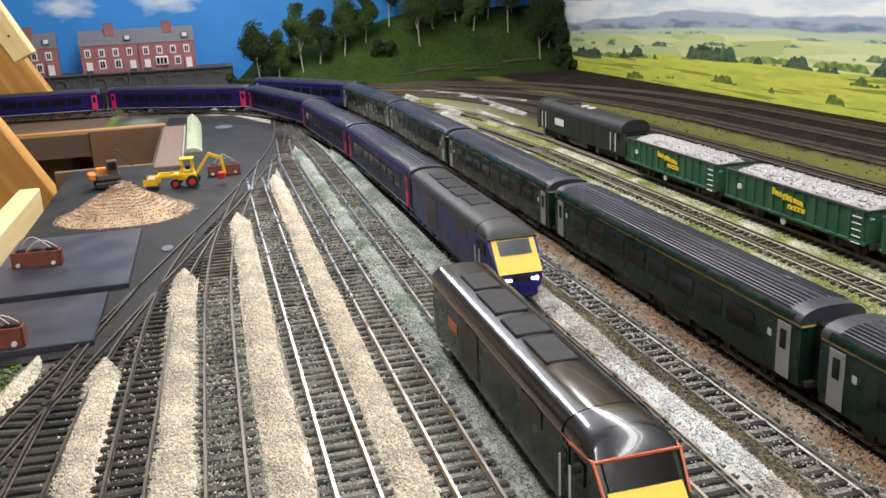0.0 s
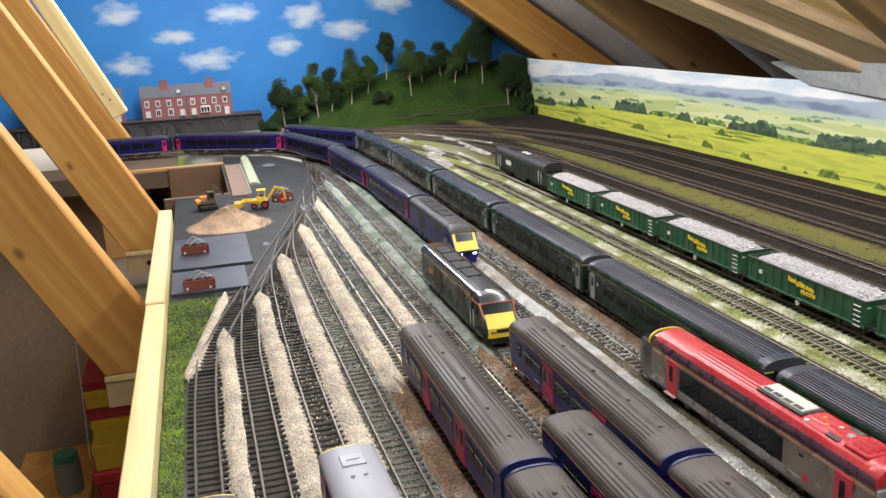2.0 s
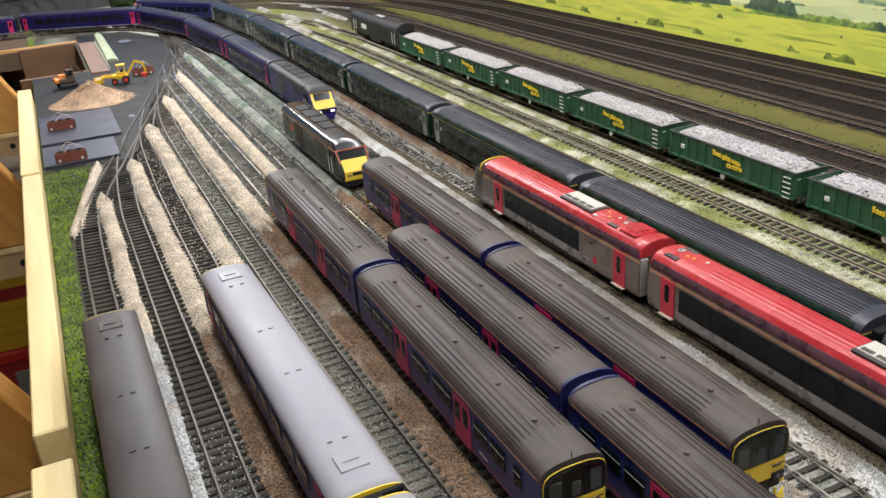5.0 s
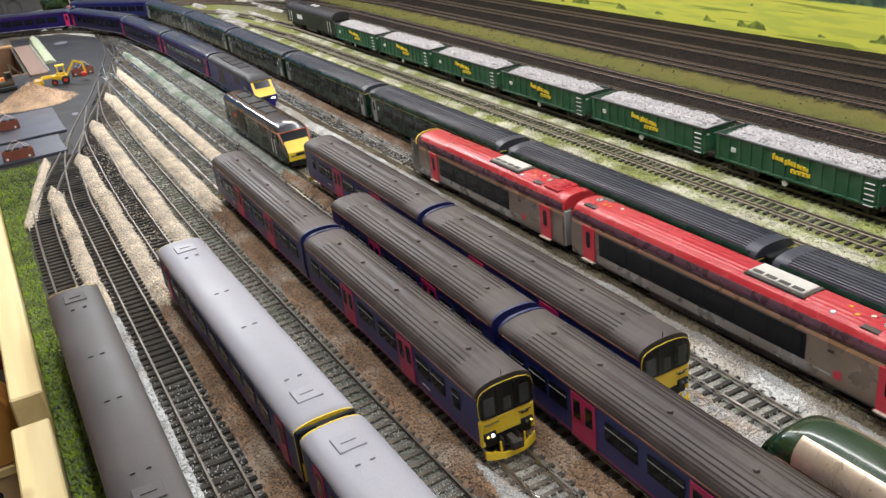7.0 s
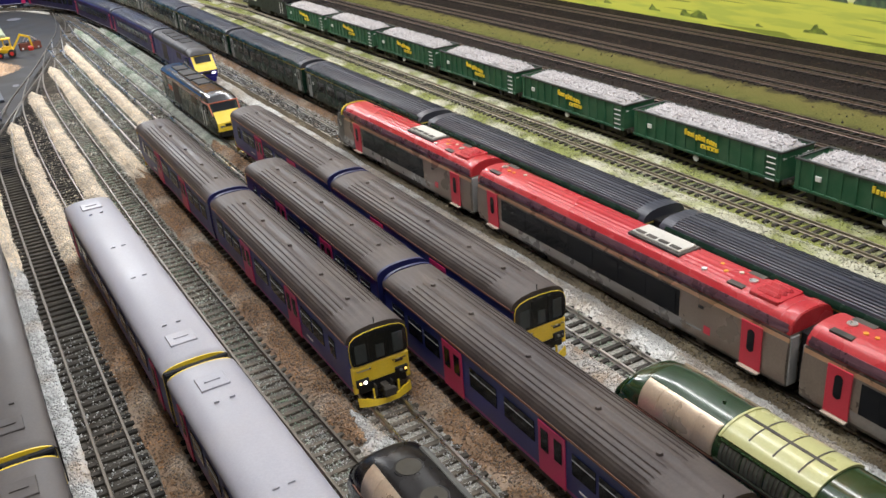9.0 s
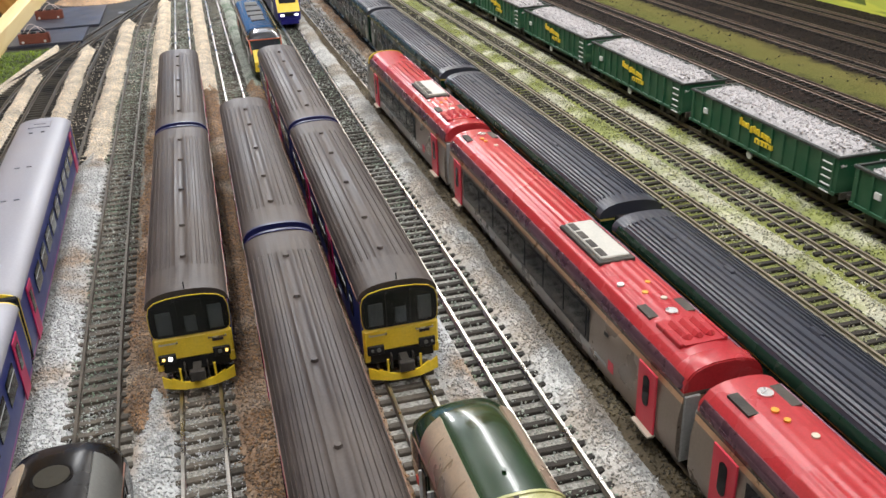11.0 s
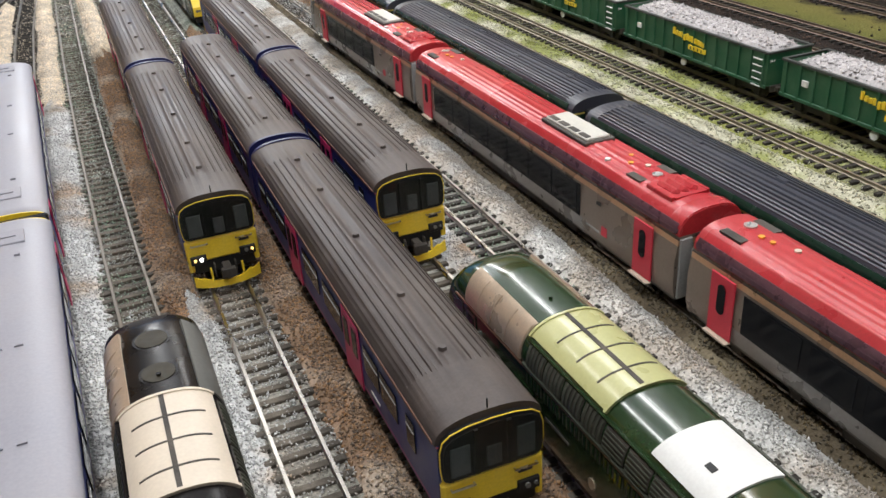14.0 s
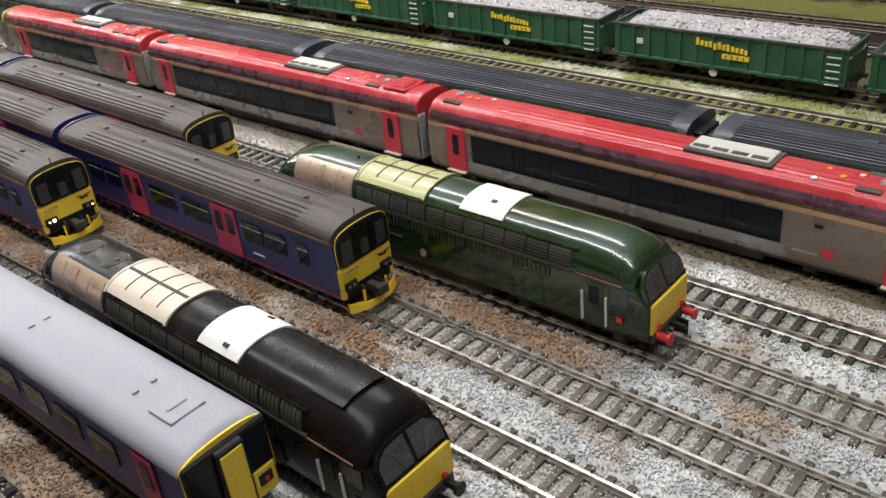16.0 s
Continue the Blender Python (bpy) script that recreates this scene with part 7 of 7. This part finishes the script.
def excavator(x, y, rz):
    t = thing("excavator", "orange and brown tracked toy excavator behind the heap", "digger")
    for s in (-1, 1):
        part("crawler_track", boxes((-0.016, 0.016, s * 0.010 - 0.003, s * 0.010 + 0.003, -0.002, 0.006), bev=0.002), TYRE, t)
    part("deck", boxes((-0.014, 0.014, -0.010, 0.010, 0.007, 0.015), bev=0.0015), BARKD, t)
    part("counterweight", boxes((-0.022, -0.012, -0.009, 0.009, 0.008, 0.017), bev=0.002), ORNG, t)
    cb = part("cab", boxes((0.000, 0.012, -0.010, 0.000, 0.014, 0.030), bev=0.001), BARKD, t)
    part("cab_window", boxes((0.002, 0.010, -0.0106, -0.0098, 0.019, 0.028)), GLASS, cb)
    part("engine_cover", boxes((-0.012, 0.0, 0.0, 0.010, 0.014, 0.021), bev=0.001), ORNG, t)
    bm = bmesh.new()
    for a, b in (((0.010, 0.014), (0.014, 0.040)), ((0.014, 0.040), (0.030, 0.020))):
        d = Vector((b[0] - a[0], 0, b[1] - a[1]))
        box(bm, -0.0016, 0.0016, -0.002, 0.002, -d.length / 2, d.length / 2, Matrix.Translation(((a[0] + b[0]) / 2, 0.004, (a[1] + b[1]) / 2)) @ d.to_track_quat("Z", "Y").to_matrix().to_4x4())
    part("boom", bm, BARKD, t)
    t.matrix_world = pose(x, y, 0, 0, 0, rz)


excavator(-0.165, 1.415, 10)
RUSTW = M("rust_red_frame", (0.19, 0.055, 0.035), 0.7, var=0.35, scale=120)
WIRE = M("pale_wire", (0.75, 0.62, 0.58), 0.5)


def motor_frame(x, y, rz=0.0):
    """Rust-red frame with two coils and loose wires, set on the board."""
    t = thing("point_motor", "rust-red point motor frame with loose pale wires", "motor", "point motors")
    part("frame", boxes((-0.019, 0.019, -0.005, -0.0035, 0.0, 0.013), (-0.019, 0.019, 0.0035, 0.005, 0.0, 0.013), (-0.019, -0.017, -0.005, 0.005, 0.0, 0.013), (0.017, 0.019, -0.005, 0.005, 0.0, 0.013), bev=0.0005), RUSTW, t)
    for k in (-0.011, 0.0, 0.011):
        part("coil", boxes((k - 0.0035, k + 0.0035, -0.003, 0.003, 0.001, 0.0150), bev=0.001), BLACK, t)
    for k in (-0.014, 0.013):
        bm = bmesh.new()
        cyl(bm, 0.0016, 0.002, pose(k, -0.0058, 0.003, 90, 0, 0), 10)
        part("screw", bm, WHITE, t)
    for k, (a, b) in enumerate(((-0.012, 0.012), (-0.006, 0.015))):
        bm = bmesh.new()
        last = None
        for q in range(11):
            u = q / 10
            p = Vector((a + (b - a) * u, -0.001 - 0.006 * math.sin(u * 3.1 + k), 0.014 + (0.012 - 0.004 * k) * math.sin(math.pi * u)))
            if last is not None:
                d = p - last
                cyl(bm, 0.0004, d.length * 1.1, Matrix.Translation((p + last) / 2) @ d.to_track_quat("Z", "Y").to_matrix().to_4x4(), 5)
            last = p
        part("wire", bm, WIRE, t)
    t.matrix_world = pose(x, y, 0.0012 if x < -0.1 else -0.002, 0, 0, rz)


motor_frame(-0.190, 1.080, -4), motor_frame(-0.187, 0.895, -2), motor_frame(-0.032, 1.425, 3)
# stone edge of the grass and a white bank by it
ballast(-0.3075, 0.61, 0.872, 0.0070, CREAMB, 3200, 31, CR, 0.17)
GRASST = ballast_mat("grass_tuft", (0.17, 0.24, 0.034), 0.5, (0.105, 0.155, 0.027))


def grass_place(rng, n):
    y = rng.uniform(-0.9, 0.868, n)
    lim = np.where(y > 0.62, -0.207 + (y - 0.62) * 0.17, -0.2065)
    return np.stack([-0.2222 + rng.random(n) * (lim + 0.2222), y, np.full(n, GZ + 0.0012)], 1)


grain_mesh("grass", grains(16000, grass_place, 0.0016, 77, 1.4), GRASST, None, "bright green grass scatter along the layout edge")

# pit in the board, with its timber frame
# Frame wood darkened: the shade inside the pit is put into its colour.
PITW = M("pit_shade_timber", (0.15, 0.080, 0.040), 0.75, var=0.35, scale=14)
pt = thing("board_opening", "timber-framed opening cut through the baseboard", "opening", "", "structure")
part("frame_side", boxes((-0.245, -0.118, 1.548, 1.560, -0.14, -0.002), bev=0.001), PITW, pt)
part("frame_side", boxes((-0.245, -0.118, 1.945, 1.957, -0.14, -0.002), bev=0.001), PITW, pt)
part("frame_side", boxes((-0.1185, -0.106, 1.548, 1.957, -0.14, -0.0028), bev=0.001), PITW, pt)
part("cross_beam", boxes((-0.40, -0.12, 1.90, 1.925, -0.19, -0.10), bev=0.001), WOODOR, pt)
part("edge_strip", boxes((-0.400, -0.118, 1.958, 1.972, -0.03, -0.0005), bev=0.001), WOODOR, pt, "pale timber edge")
part("pit_floor", boxes((-0.40, -0.10, 1.50, 2.0, -0.20, -0.19)), BARKD, pt)
rm = thing("brick_ramp", "strip of brick paving with a pale bank beside it", "ramp")
part("paving", boxes((-0.118, -0.085, 1.50, 1.90, -0.003, 0.002), bev=0.0005), M("worn_brown_paving", (0.20, 0.13, 0.10), 0.8, var=0.35, scale=60, bump=0.5), rm)
bm = bmesh.new()
for k in range(26):
    cyl(bm, 0.0016, 0.004, pose(-0.083, 1.52 + k * 0.0145, 0.003), 6, 0.0009)
part("edging_stones", bm, WHITE, rm)
bm = bmesh.new()
loft(bm, [[(-0.082, y, -0.003), (-0.078, y, h * 0.7), (-0.070, y, h), (-0.062, y, h * 0.6), (-0.056, y, -0.003)] for y, h in ((1.62, 0.004), (1.72, 0.010), (1.82, 0.011), (1.90, 0.020), (1.925, 0.018), (1.93, 0.004))])
part("plaster_bank", bm, M("pale_green_plaster", (0.36, 0.40, 0.27), 0.8, var=0.2, bump=0.5), rm, smooth=True)

# ---- timber of the loft ----
def wood_mat(name, c1, c2, scale=1.0):
    m = bpy.data.materials.new(name)
    m.use_nodes = True
    N, Lk = m.node_tree.nodes, m.node_tree.links
    p = N["Principled BSDF"]
    co = N.new("ShaderNodeTexCoord")
    mp = N.new("ShaderNodeMapping")
    mp.inputs["Scale"].default_value = (34 * scale, 34 * scale, 2.2 * scale)
    Lk.new(co.outputs["Object"], mp.inputs[0])
    n = N.new("ShaderNodeTexNoise")
    n.inputs["Scale"].default_value, n.inputs["Detail"].default_value, n.inputs["Distortion"].default_value = 1.0, 6, 1.2
    Lk.new(mp.outputs[0], n.inputs["Vector"])
    r = N.new("ShaderNodeValToRGB")
    r.color_ramp.elements[0].position, r.color_ramp.elements[1].position = 0.32, 0.68
    r.color_ramp.elements[0].color, r.color_ramp.elements[1].color = (*c1, 1), (*c2, 1)
    Lk.new(n.outputs[0], r.inputs[0])
    v = N.new("ShaderNodeTexVoronoi")
    v.inputs["Scale"].default_value = 1.0
    mk = N.new("ShaderNodeMapping")
    mk.inputs["Scale"].default_value = (9, 9, 5)
    Lk.new(co.outputs["Object"], mk.inputs[0]), Lk.new(mk.outputs[0], v.inputs["Vector"])
    k = N.new("ShaderNodeMapRange")
    Lk.new(v.outputs["Distance"], k.inputs[0])
    k.inputs[1].default_value, k.inputs[2].default_value, k.inputs[3].default_value, k.inputs[4].default_value = 0.035, 0.075, 0.9, 0.0
    mx = N.new("ShaderNodeMix")
    mx.data_type = "RGBA"
    Lk.new(k.outputs[0], mx.inputs[0]), Lk.new(r.outputs[0], mx.inputs[6])
    mx.inputs[7].default_value = (c1[0] * 0.35, c1[1] * 0.3, c1[2] * 0.3, 1)
    Lk.new(mx.outputs[2], p.inputs["Base Color"])
    p.inputs["Roughness"].default_value = 0.55
    b = N.new("ShaderNodeBump")
    b.inputs["Strength"].default_value, b.inputs["Distance"].default_value = 0.25, 0.001
    Lk.new(n.outputs[0], b.inputs["Height"]), Lk.new(b.outputs[0], p.inputs["Normal"])
    return m


PINE = wood_mat("pale_pine", (0.66, 0.47, 0.19), (0.82, 0.66, 0.34))
OLDPINE = wood_mat("orange_pine", (0.45, 0.20, 0.040), (0.64, 0.345, 0.088))
ROUGH = wood_mat("rough_sawn_timber", (0.36, 0.25, 0.14), (0.60, 0.45, 0.28), 1.6)


def beam(name, a, b, deep, thick, mat, label, category, across=Vector((0, 1, 0))):
    """Sawn timber from a to b: deep in the truss plane, thick across it; its grain runs along local z."""
    a, b = Vector(a), Vector(b)
    d = (b - a).normalized()
    side = d.cross(across).normalized()
    m = Matrix((side, across, d)).transposed().to_4x4()
    m.translation = a
    bm = boxes((-deep / 2, deep / 2, -thick / 2, thick / 2, 0, (b - a).length), bev=0.0025)
    ob = part(name, bm, mat)
    ob.matrix_world = m
    return tagged(ob, label, category, "loft timbers")


def plank(y0, y1, x0, x1, z0, z1):
    ob = part("edge_plank", boxes((x0, x1, z0, z1, 0, y1 - y0), bev=0.0012), PINE)
    ob.matrix_world = Matrix(((1, 0, 0, 0), (0, 0, 1, y0), (0, 1, 0, 0), (0, 0, 0, 1)))
    tagged(ob, "pale planed pine board along the layout edge", "plank", "edge planks")


plank(0.800, 1.330, -0.2455, -0.2245, -0.10, 0.020)
plank(0.215, 0.796, -0.2445, -0.2240, -0.10, 0.0185)
plank(-0.62, 0.190, -0.2475, -0.2245, -0.12, 0.012)
PLATEM = M("plywood_block", (0.50, 0.34, 0.17), 0.7, var=0.25, scale=40)
for y, sx, sz, deep in ((0.415, -0.2815, -0.135, 0.094), (1.025, -0.2712, -0.135, 0.094), (1.64, -0.2788, -0.112, 0.099), (2.25, -0.330, -0.112, 0.135)):
    st = beam("roof_strut", (sx, y, sz), (sx - 0.60, y, sz + 1.106), deep, 0.040, OLDPINE, "orange pine roof strut with sawn end", "strut")
    for q in st.data.vertices:
        if q.co.z < 0.01:
            q.co.z += q.co.x * 0.5426
    back = st.matrix_world.inverted()
    block = part("end_block", boxes((sx - 0.0545, sx + 0.010, y - 0.0205, y + 0.0195, sz - 0.046, sz - 0.0003), bev=0.0008), PLATEM, st, "sawn plywood block under the strut end")
    block.matrix_local = back
    lip = part("pale_edge", boxes((sx - 0.0545, sx + 0.010, y - 0.0235, y - 0.0207, sz - 0.0075, sz - 0.0005)), PINE, st)
    lip.matrix_local = back
    bm = bmesh.new()
    cyl(bm, 0.0055, 0.0012, pose(sx - 0.012, y - 0.0209, sz - 0.026, 90, 0, 0), 14)
    part("bolt_hole", bm, BLACK, block)
pale = beam("pale_strut", (-0.336, 2.02, 0.124), (-0.714, 2.02, 0.896), 0.038, 0.037, PINE, "pale planed pine strut behind the roof timbers", "strut")
for q in (0.012, 0.030):
    bm = bmesh.new()
    cyl(bm, 0.0022, 0.001, pose(-0.006 + q * 0.4, -0.0188, q + 0.03, 90, 0, 0), 10)
    part("screw_head", bm, WHEEL, pale)
# Darkened copy of the rafter pine: shade on some rafters put into the colour.
SHADEPINE = wood_mat("pine_with_painted_shade", (0.23, 0.125, 0.050), (0.36, 0.21, 0.085))
RAFTER = "brown pine rafter above the backdrop"
for y, mat in ((2.50, OLDPINE), (1.675, SHADEPINE), (0.87, SHADEPINE), (0.07, OLDPINE), (-0.73, OLDPINE), (-1.53, OLDPINE)):
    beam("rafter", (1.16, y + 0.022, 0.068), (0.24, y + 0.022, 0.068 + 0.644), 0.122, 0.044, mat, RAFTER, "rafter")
beam("rafter", (1.16, 2.62, 0.064), (0.24, 2.62, 0.064 + 0.644), 0.100, 0.120, SHADEPINE, "broad pine rafter with painted-in shade against the sky board", "rafter")
SLOPE = Vector((0.573, 0.0, 0.819))


def brace(name, a, b, wide, thick, mat, label):
    """Board nailed flat under the sloping rafters, running from a to b."""
    a, b = Vector(a), Vector(b)
    d = (b - a).normalized()
    across = (SLOPE - SLOPE.dot(d) * d).normalized()
    ob = beam(name, a, b, wide, thick, mat, label, "brace", across)
    return ob


brace("brace", (0.3735, 1.704, 0.562), (0.9720, 0.978, 0.143), 0.105, 0.050, ROUGH, "rough-sawn grey-brown brace under the rafters")
brace("brace", (0.3250, 1.625, 0.603), (0.9720, 0.840, 0.150), 0.094, 0.034, ROUGH, "rough-sawn grey-brown brace under the rafters")
brace("brace", (0.3300, 1.375, 0.622), (1.0200, 0.826, 0.134), 0.070, 0.030, PINE, "pale planed pine batten under the rafters")
FLAP = M("grey_card", (0.30, 0.31, 0.32), 0.7, var=0.25, scale=14, fine=120)
bm = bmesh.new()
loft(bm, [[(x, 1.262, 0.196), (x, 1.150, 0.160), (x - 0.006, 0.960, 0.150), (x - 0.010, 0.770, 0.153), (x - 0.004, 0.960, 0.205), (x, 1.150, 0.205)] for x in (0.8700, 0.8715)])
tagged(part("card_flap", bm, FLAP), "torn grey card flap hanging over the printed backdrop", "card")
FELT = M("grey_roofing_felt", (0.70, 0.73, 0.80), 0.4, var=0.30, scale=6, fine=60, bump=0.6)
bm = bmesh.new()
n = 40
loops = []
for i in range(n + 1):
    y = -1.7 + 4.8 * i / n
    loops.append([(x, y, 0.275 + 0.70 * (1.00 - x) + 0.012 * noise.noise(Vector((x * 5, y * 8, 1)))) for x in [1.25 - 1.75 * k / 14 for k in range(15)]])
loft(bm, loops, cap=False, closed=False)
tagged(part("ceiling_felt", bm, FELT, smooth=True), "sagging grey roofing felt behind the rafters", "roof", "", "structure")
# Unseen slope added to close the loft; coloured dark to cut bounced light.
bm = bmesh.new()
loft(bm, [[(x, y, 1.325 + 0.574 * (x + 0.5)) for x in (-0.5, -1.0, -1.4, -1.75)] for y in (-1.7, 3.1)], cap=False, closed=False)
tagged(part("ceiling_slope", bm, M("bounce_cutting_felt", (0.22, 0.20, 0.18), 0.8, var=0.3, scale=6, fine=60), smooth=True), "unseen other roof slope, darkened to cut bounce light", "roof", "", "structure")

# ---- loft floor and walls, and what stands below the layout ----
GABLE = ((-1.6, -0.95), (1.24, -0.95), (1.24, 0.107), (-0.5, 1.323), (-1.6, 0.692))
LOFTW = M("dusty_plaster", (0.33, 0.275, 0.215), 0.85, var=0.2, scale=5, fine=80)
tagged(part("loft_floor", boxes((-1.6, 1.3, -1.7, 3.1, -0.95, -0.93)), M("dusty_floor", (0.22, 0.18, 0.14), 0.9, var=0.3, scale=4, fine=60)), "dusty loft floor", "floor", "", "structure")
tagged(part("wall_west", boxes((-1.62, -1.60, -1.7, 3.1, -0.95, 0.695)), LOFTW), "dusty loft wall", "wall", "", "structure")
tagged(part("wall_east", boxes((1.24, 1.26, -1.7, 3.1, -0.95, 0.135)), LOFTW), "dusty loft wall", "wall", "", "structure")
tagged(part("wall_north", prism(GABLE, 3.08, 3.10), LOFTW), "dusty loft gable wall", "wall", "", "structure")
tagged(part("wall_south", prism(GABLE, -1.70, -1.68), LOFTW), "dusty loft gable wall", "wall", "", "structure")
tagged(part("chimney_breast", boxes((-1.6, -0.30, 2.12, 2.60, -0.93, -0.06), bev=0.004), M("brown_breeze", (0.34, 0.235, 0.15), 0.9, var=0.25, scale=6, fine=90)), "grey rendered chimney breast below the layout", "wall", "", "structure")
YBOX, RBOX = M("yellow_card", (0.70, 0.45, 0.03), 0.5, var=0.12), M("red_card", (0.42, 0.03, 0.03), 0.5, var=0.15)
cr = thing("red_crate", "red plastic crate with clear window under the boxes", "crate")
part("body", boxes((-0.485, -0.245, 1.795, 2.06, -0.93, -0.688), bev=0.006), RBOX, cr)
part("window", boxes((-0.430, -0.290, 1.790, 1.796, -0.84, -0.715), bev=0.002), GREYDOOR, cr, "cloudy clear window")
part("lid", boxes((-0.490, -0.240, 1.788, 2.065, -0.690, -0.660), bev=0.005), REDB, cr)
for i, (z0, z1, mat, lb) in enumerate(((-0.660, -0.596, YBOX, "yellow card storage box at the bottom of a stack"), (-0.596, -0.538, YBOX, "yellow card storage box in a stack"), (-0.538, -0.506, RBOX, "flat red card storage box in a stack"), (-0.506, -0.464, YBOX, "yellow card storage box in a stack"), (-0.464, -0.440, RBOX, "flat red card storage box on top of a stack"))):
    x0 = -0.482 + 0.006 * (i % 2) - (0.005 if i == 3 else 0.0)
    ob = part("storage_box", boxes((x0, x0 + 0.22, 1.80 + 0.004 * (i % 3), 2.05, z0, z1 - 0.0005), bev=0.002), mat)
    tagged(ob, lb, "box", "stacked boxes")
    part("box_lid", boxes((x0 - 0.0025, x0 + 0.2225, 1.797 + 0.004 * (i % 3), 2.053, z1 - (z1 - z0) * 0.35, z1 - 0.0002), bev=0.0015), mat, ob)
tb = thing("low_shelf", "low wooden shelf beside the stacked boxes", "shelf")
part("top", boxes((-0.68, -0.500, 1.77, 2.06, -0.722, -0.704), bev=0.002), OLDPINE, tb)
for x in (-0.66, -0.52):
    for y in (1.79, 2.04):
        part("leg", boxes((x - 0.015, x + 0.015, y - 0.015, y + 0.015, -0.93, -0.722)), OLDPINE, tb)
bm = bmesh.new()
cyl(bm, 0.052, 0.19, pose(-0.570, 2.182, -0.0080, 0, 90, 0), 28)
roll = part("paper_roll", bm, M("cream_paper", (0.74, 0.69, 0.60), 0.7, var=0.1, scale=20), None, smooth=True)
tagged(roll, "roll of cream paper lying on the chimney breast", "paper roll")
bm = bmesh.new()
cyl(bm, 0.020, 0.002, pose(-0.4745, 2.182, -0.0080, 0, 90, 0), 20)
part("hollow_core", bm, BLACK, roll)
jr = thing("glass_jar", "clear glass jar with a green lid", "jar")
bm = bmesh.new()
cyl(bm, 0.029, 0.078, pose(-0.545, 1.82, -0.665), 24)
part("glass", bm, M("cloudy_glass", (0.20, 0.20, 0.16), 0.15, var=0.1), jr, smooth=True)
bm = bmesh.new()
cyl(bm, 0.027, 0.016, pose(-0.545, 1.82, -0.618), 24)
part("lid", bm, M("green_lid", (0.03, 0.16, 0.07), 0.4), jr, smooth=True)
bm = bmesh.new()
cyl(bm, 0.0012, 0.52, pose(-0.475, 1.76, -0.36, 6, 3, 0), 6)
tagged(part("hanging_cable", bm, WHITE), "thin white cable hanging below the layout", "cable")
# loose white stones beside the far curves
for i, (x, y0, y1, hw) in enumerate(((0.345, 1.60, 1.80, 0.020), (0.300, 1.95, 2.16, 0.012), (0.375, 1.78, 1.95, 0.020), (0.47, 1.72, 1.98, 0.010), (0.36, 2.02, 2.14, 0.012), (0.465, 1.99, 2.10, 0.012))):
    ballast(x, y0, y1, hw, WHITEB, 2500, 40 + i, WB, 0.0, 0.0, 0.05)
ballast(1.306, 1.89, 2.19, 0.010, WHITEB, 3200, 51, WB, -0.408, 0.0, 0.05)
ballast(0.415, 1.60, 1.82, 0.007, WHITEB, 1800, 52, WB, 0.0, 0.0, 0.05)

# ---- sleepers that lie nearest, each a piece of its own ----
for owner, m, piece in late_pieces:
    ob = new("sleeper", piece)
    ob.parent = owner
    ob.matrix_local = m
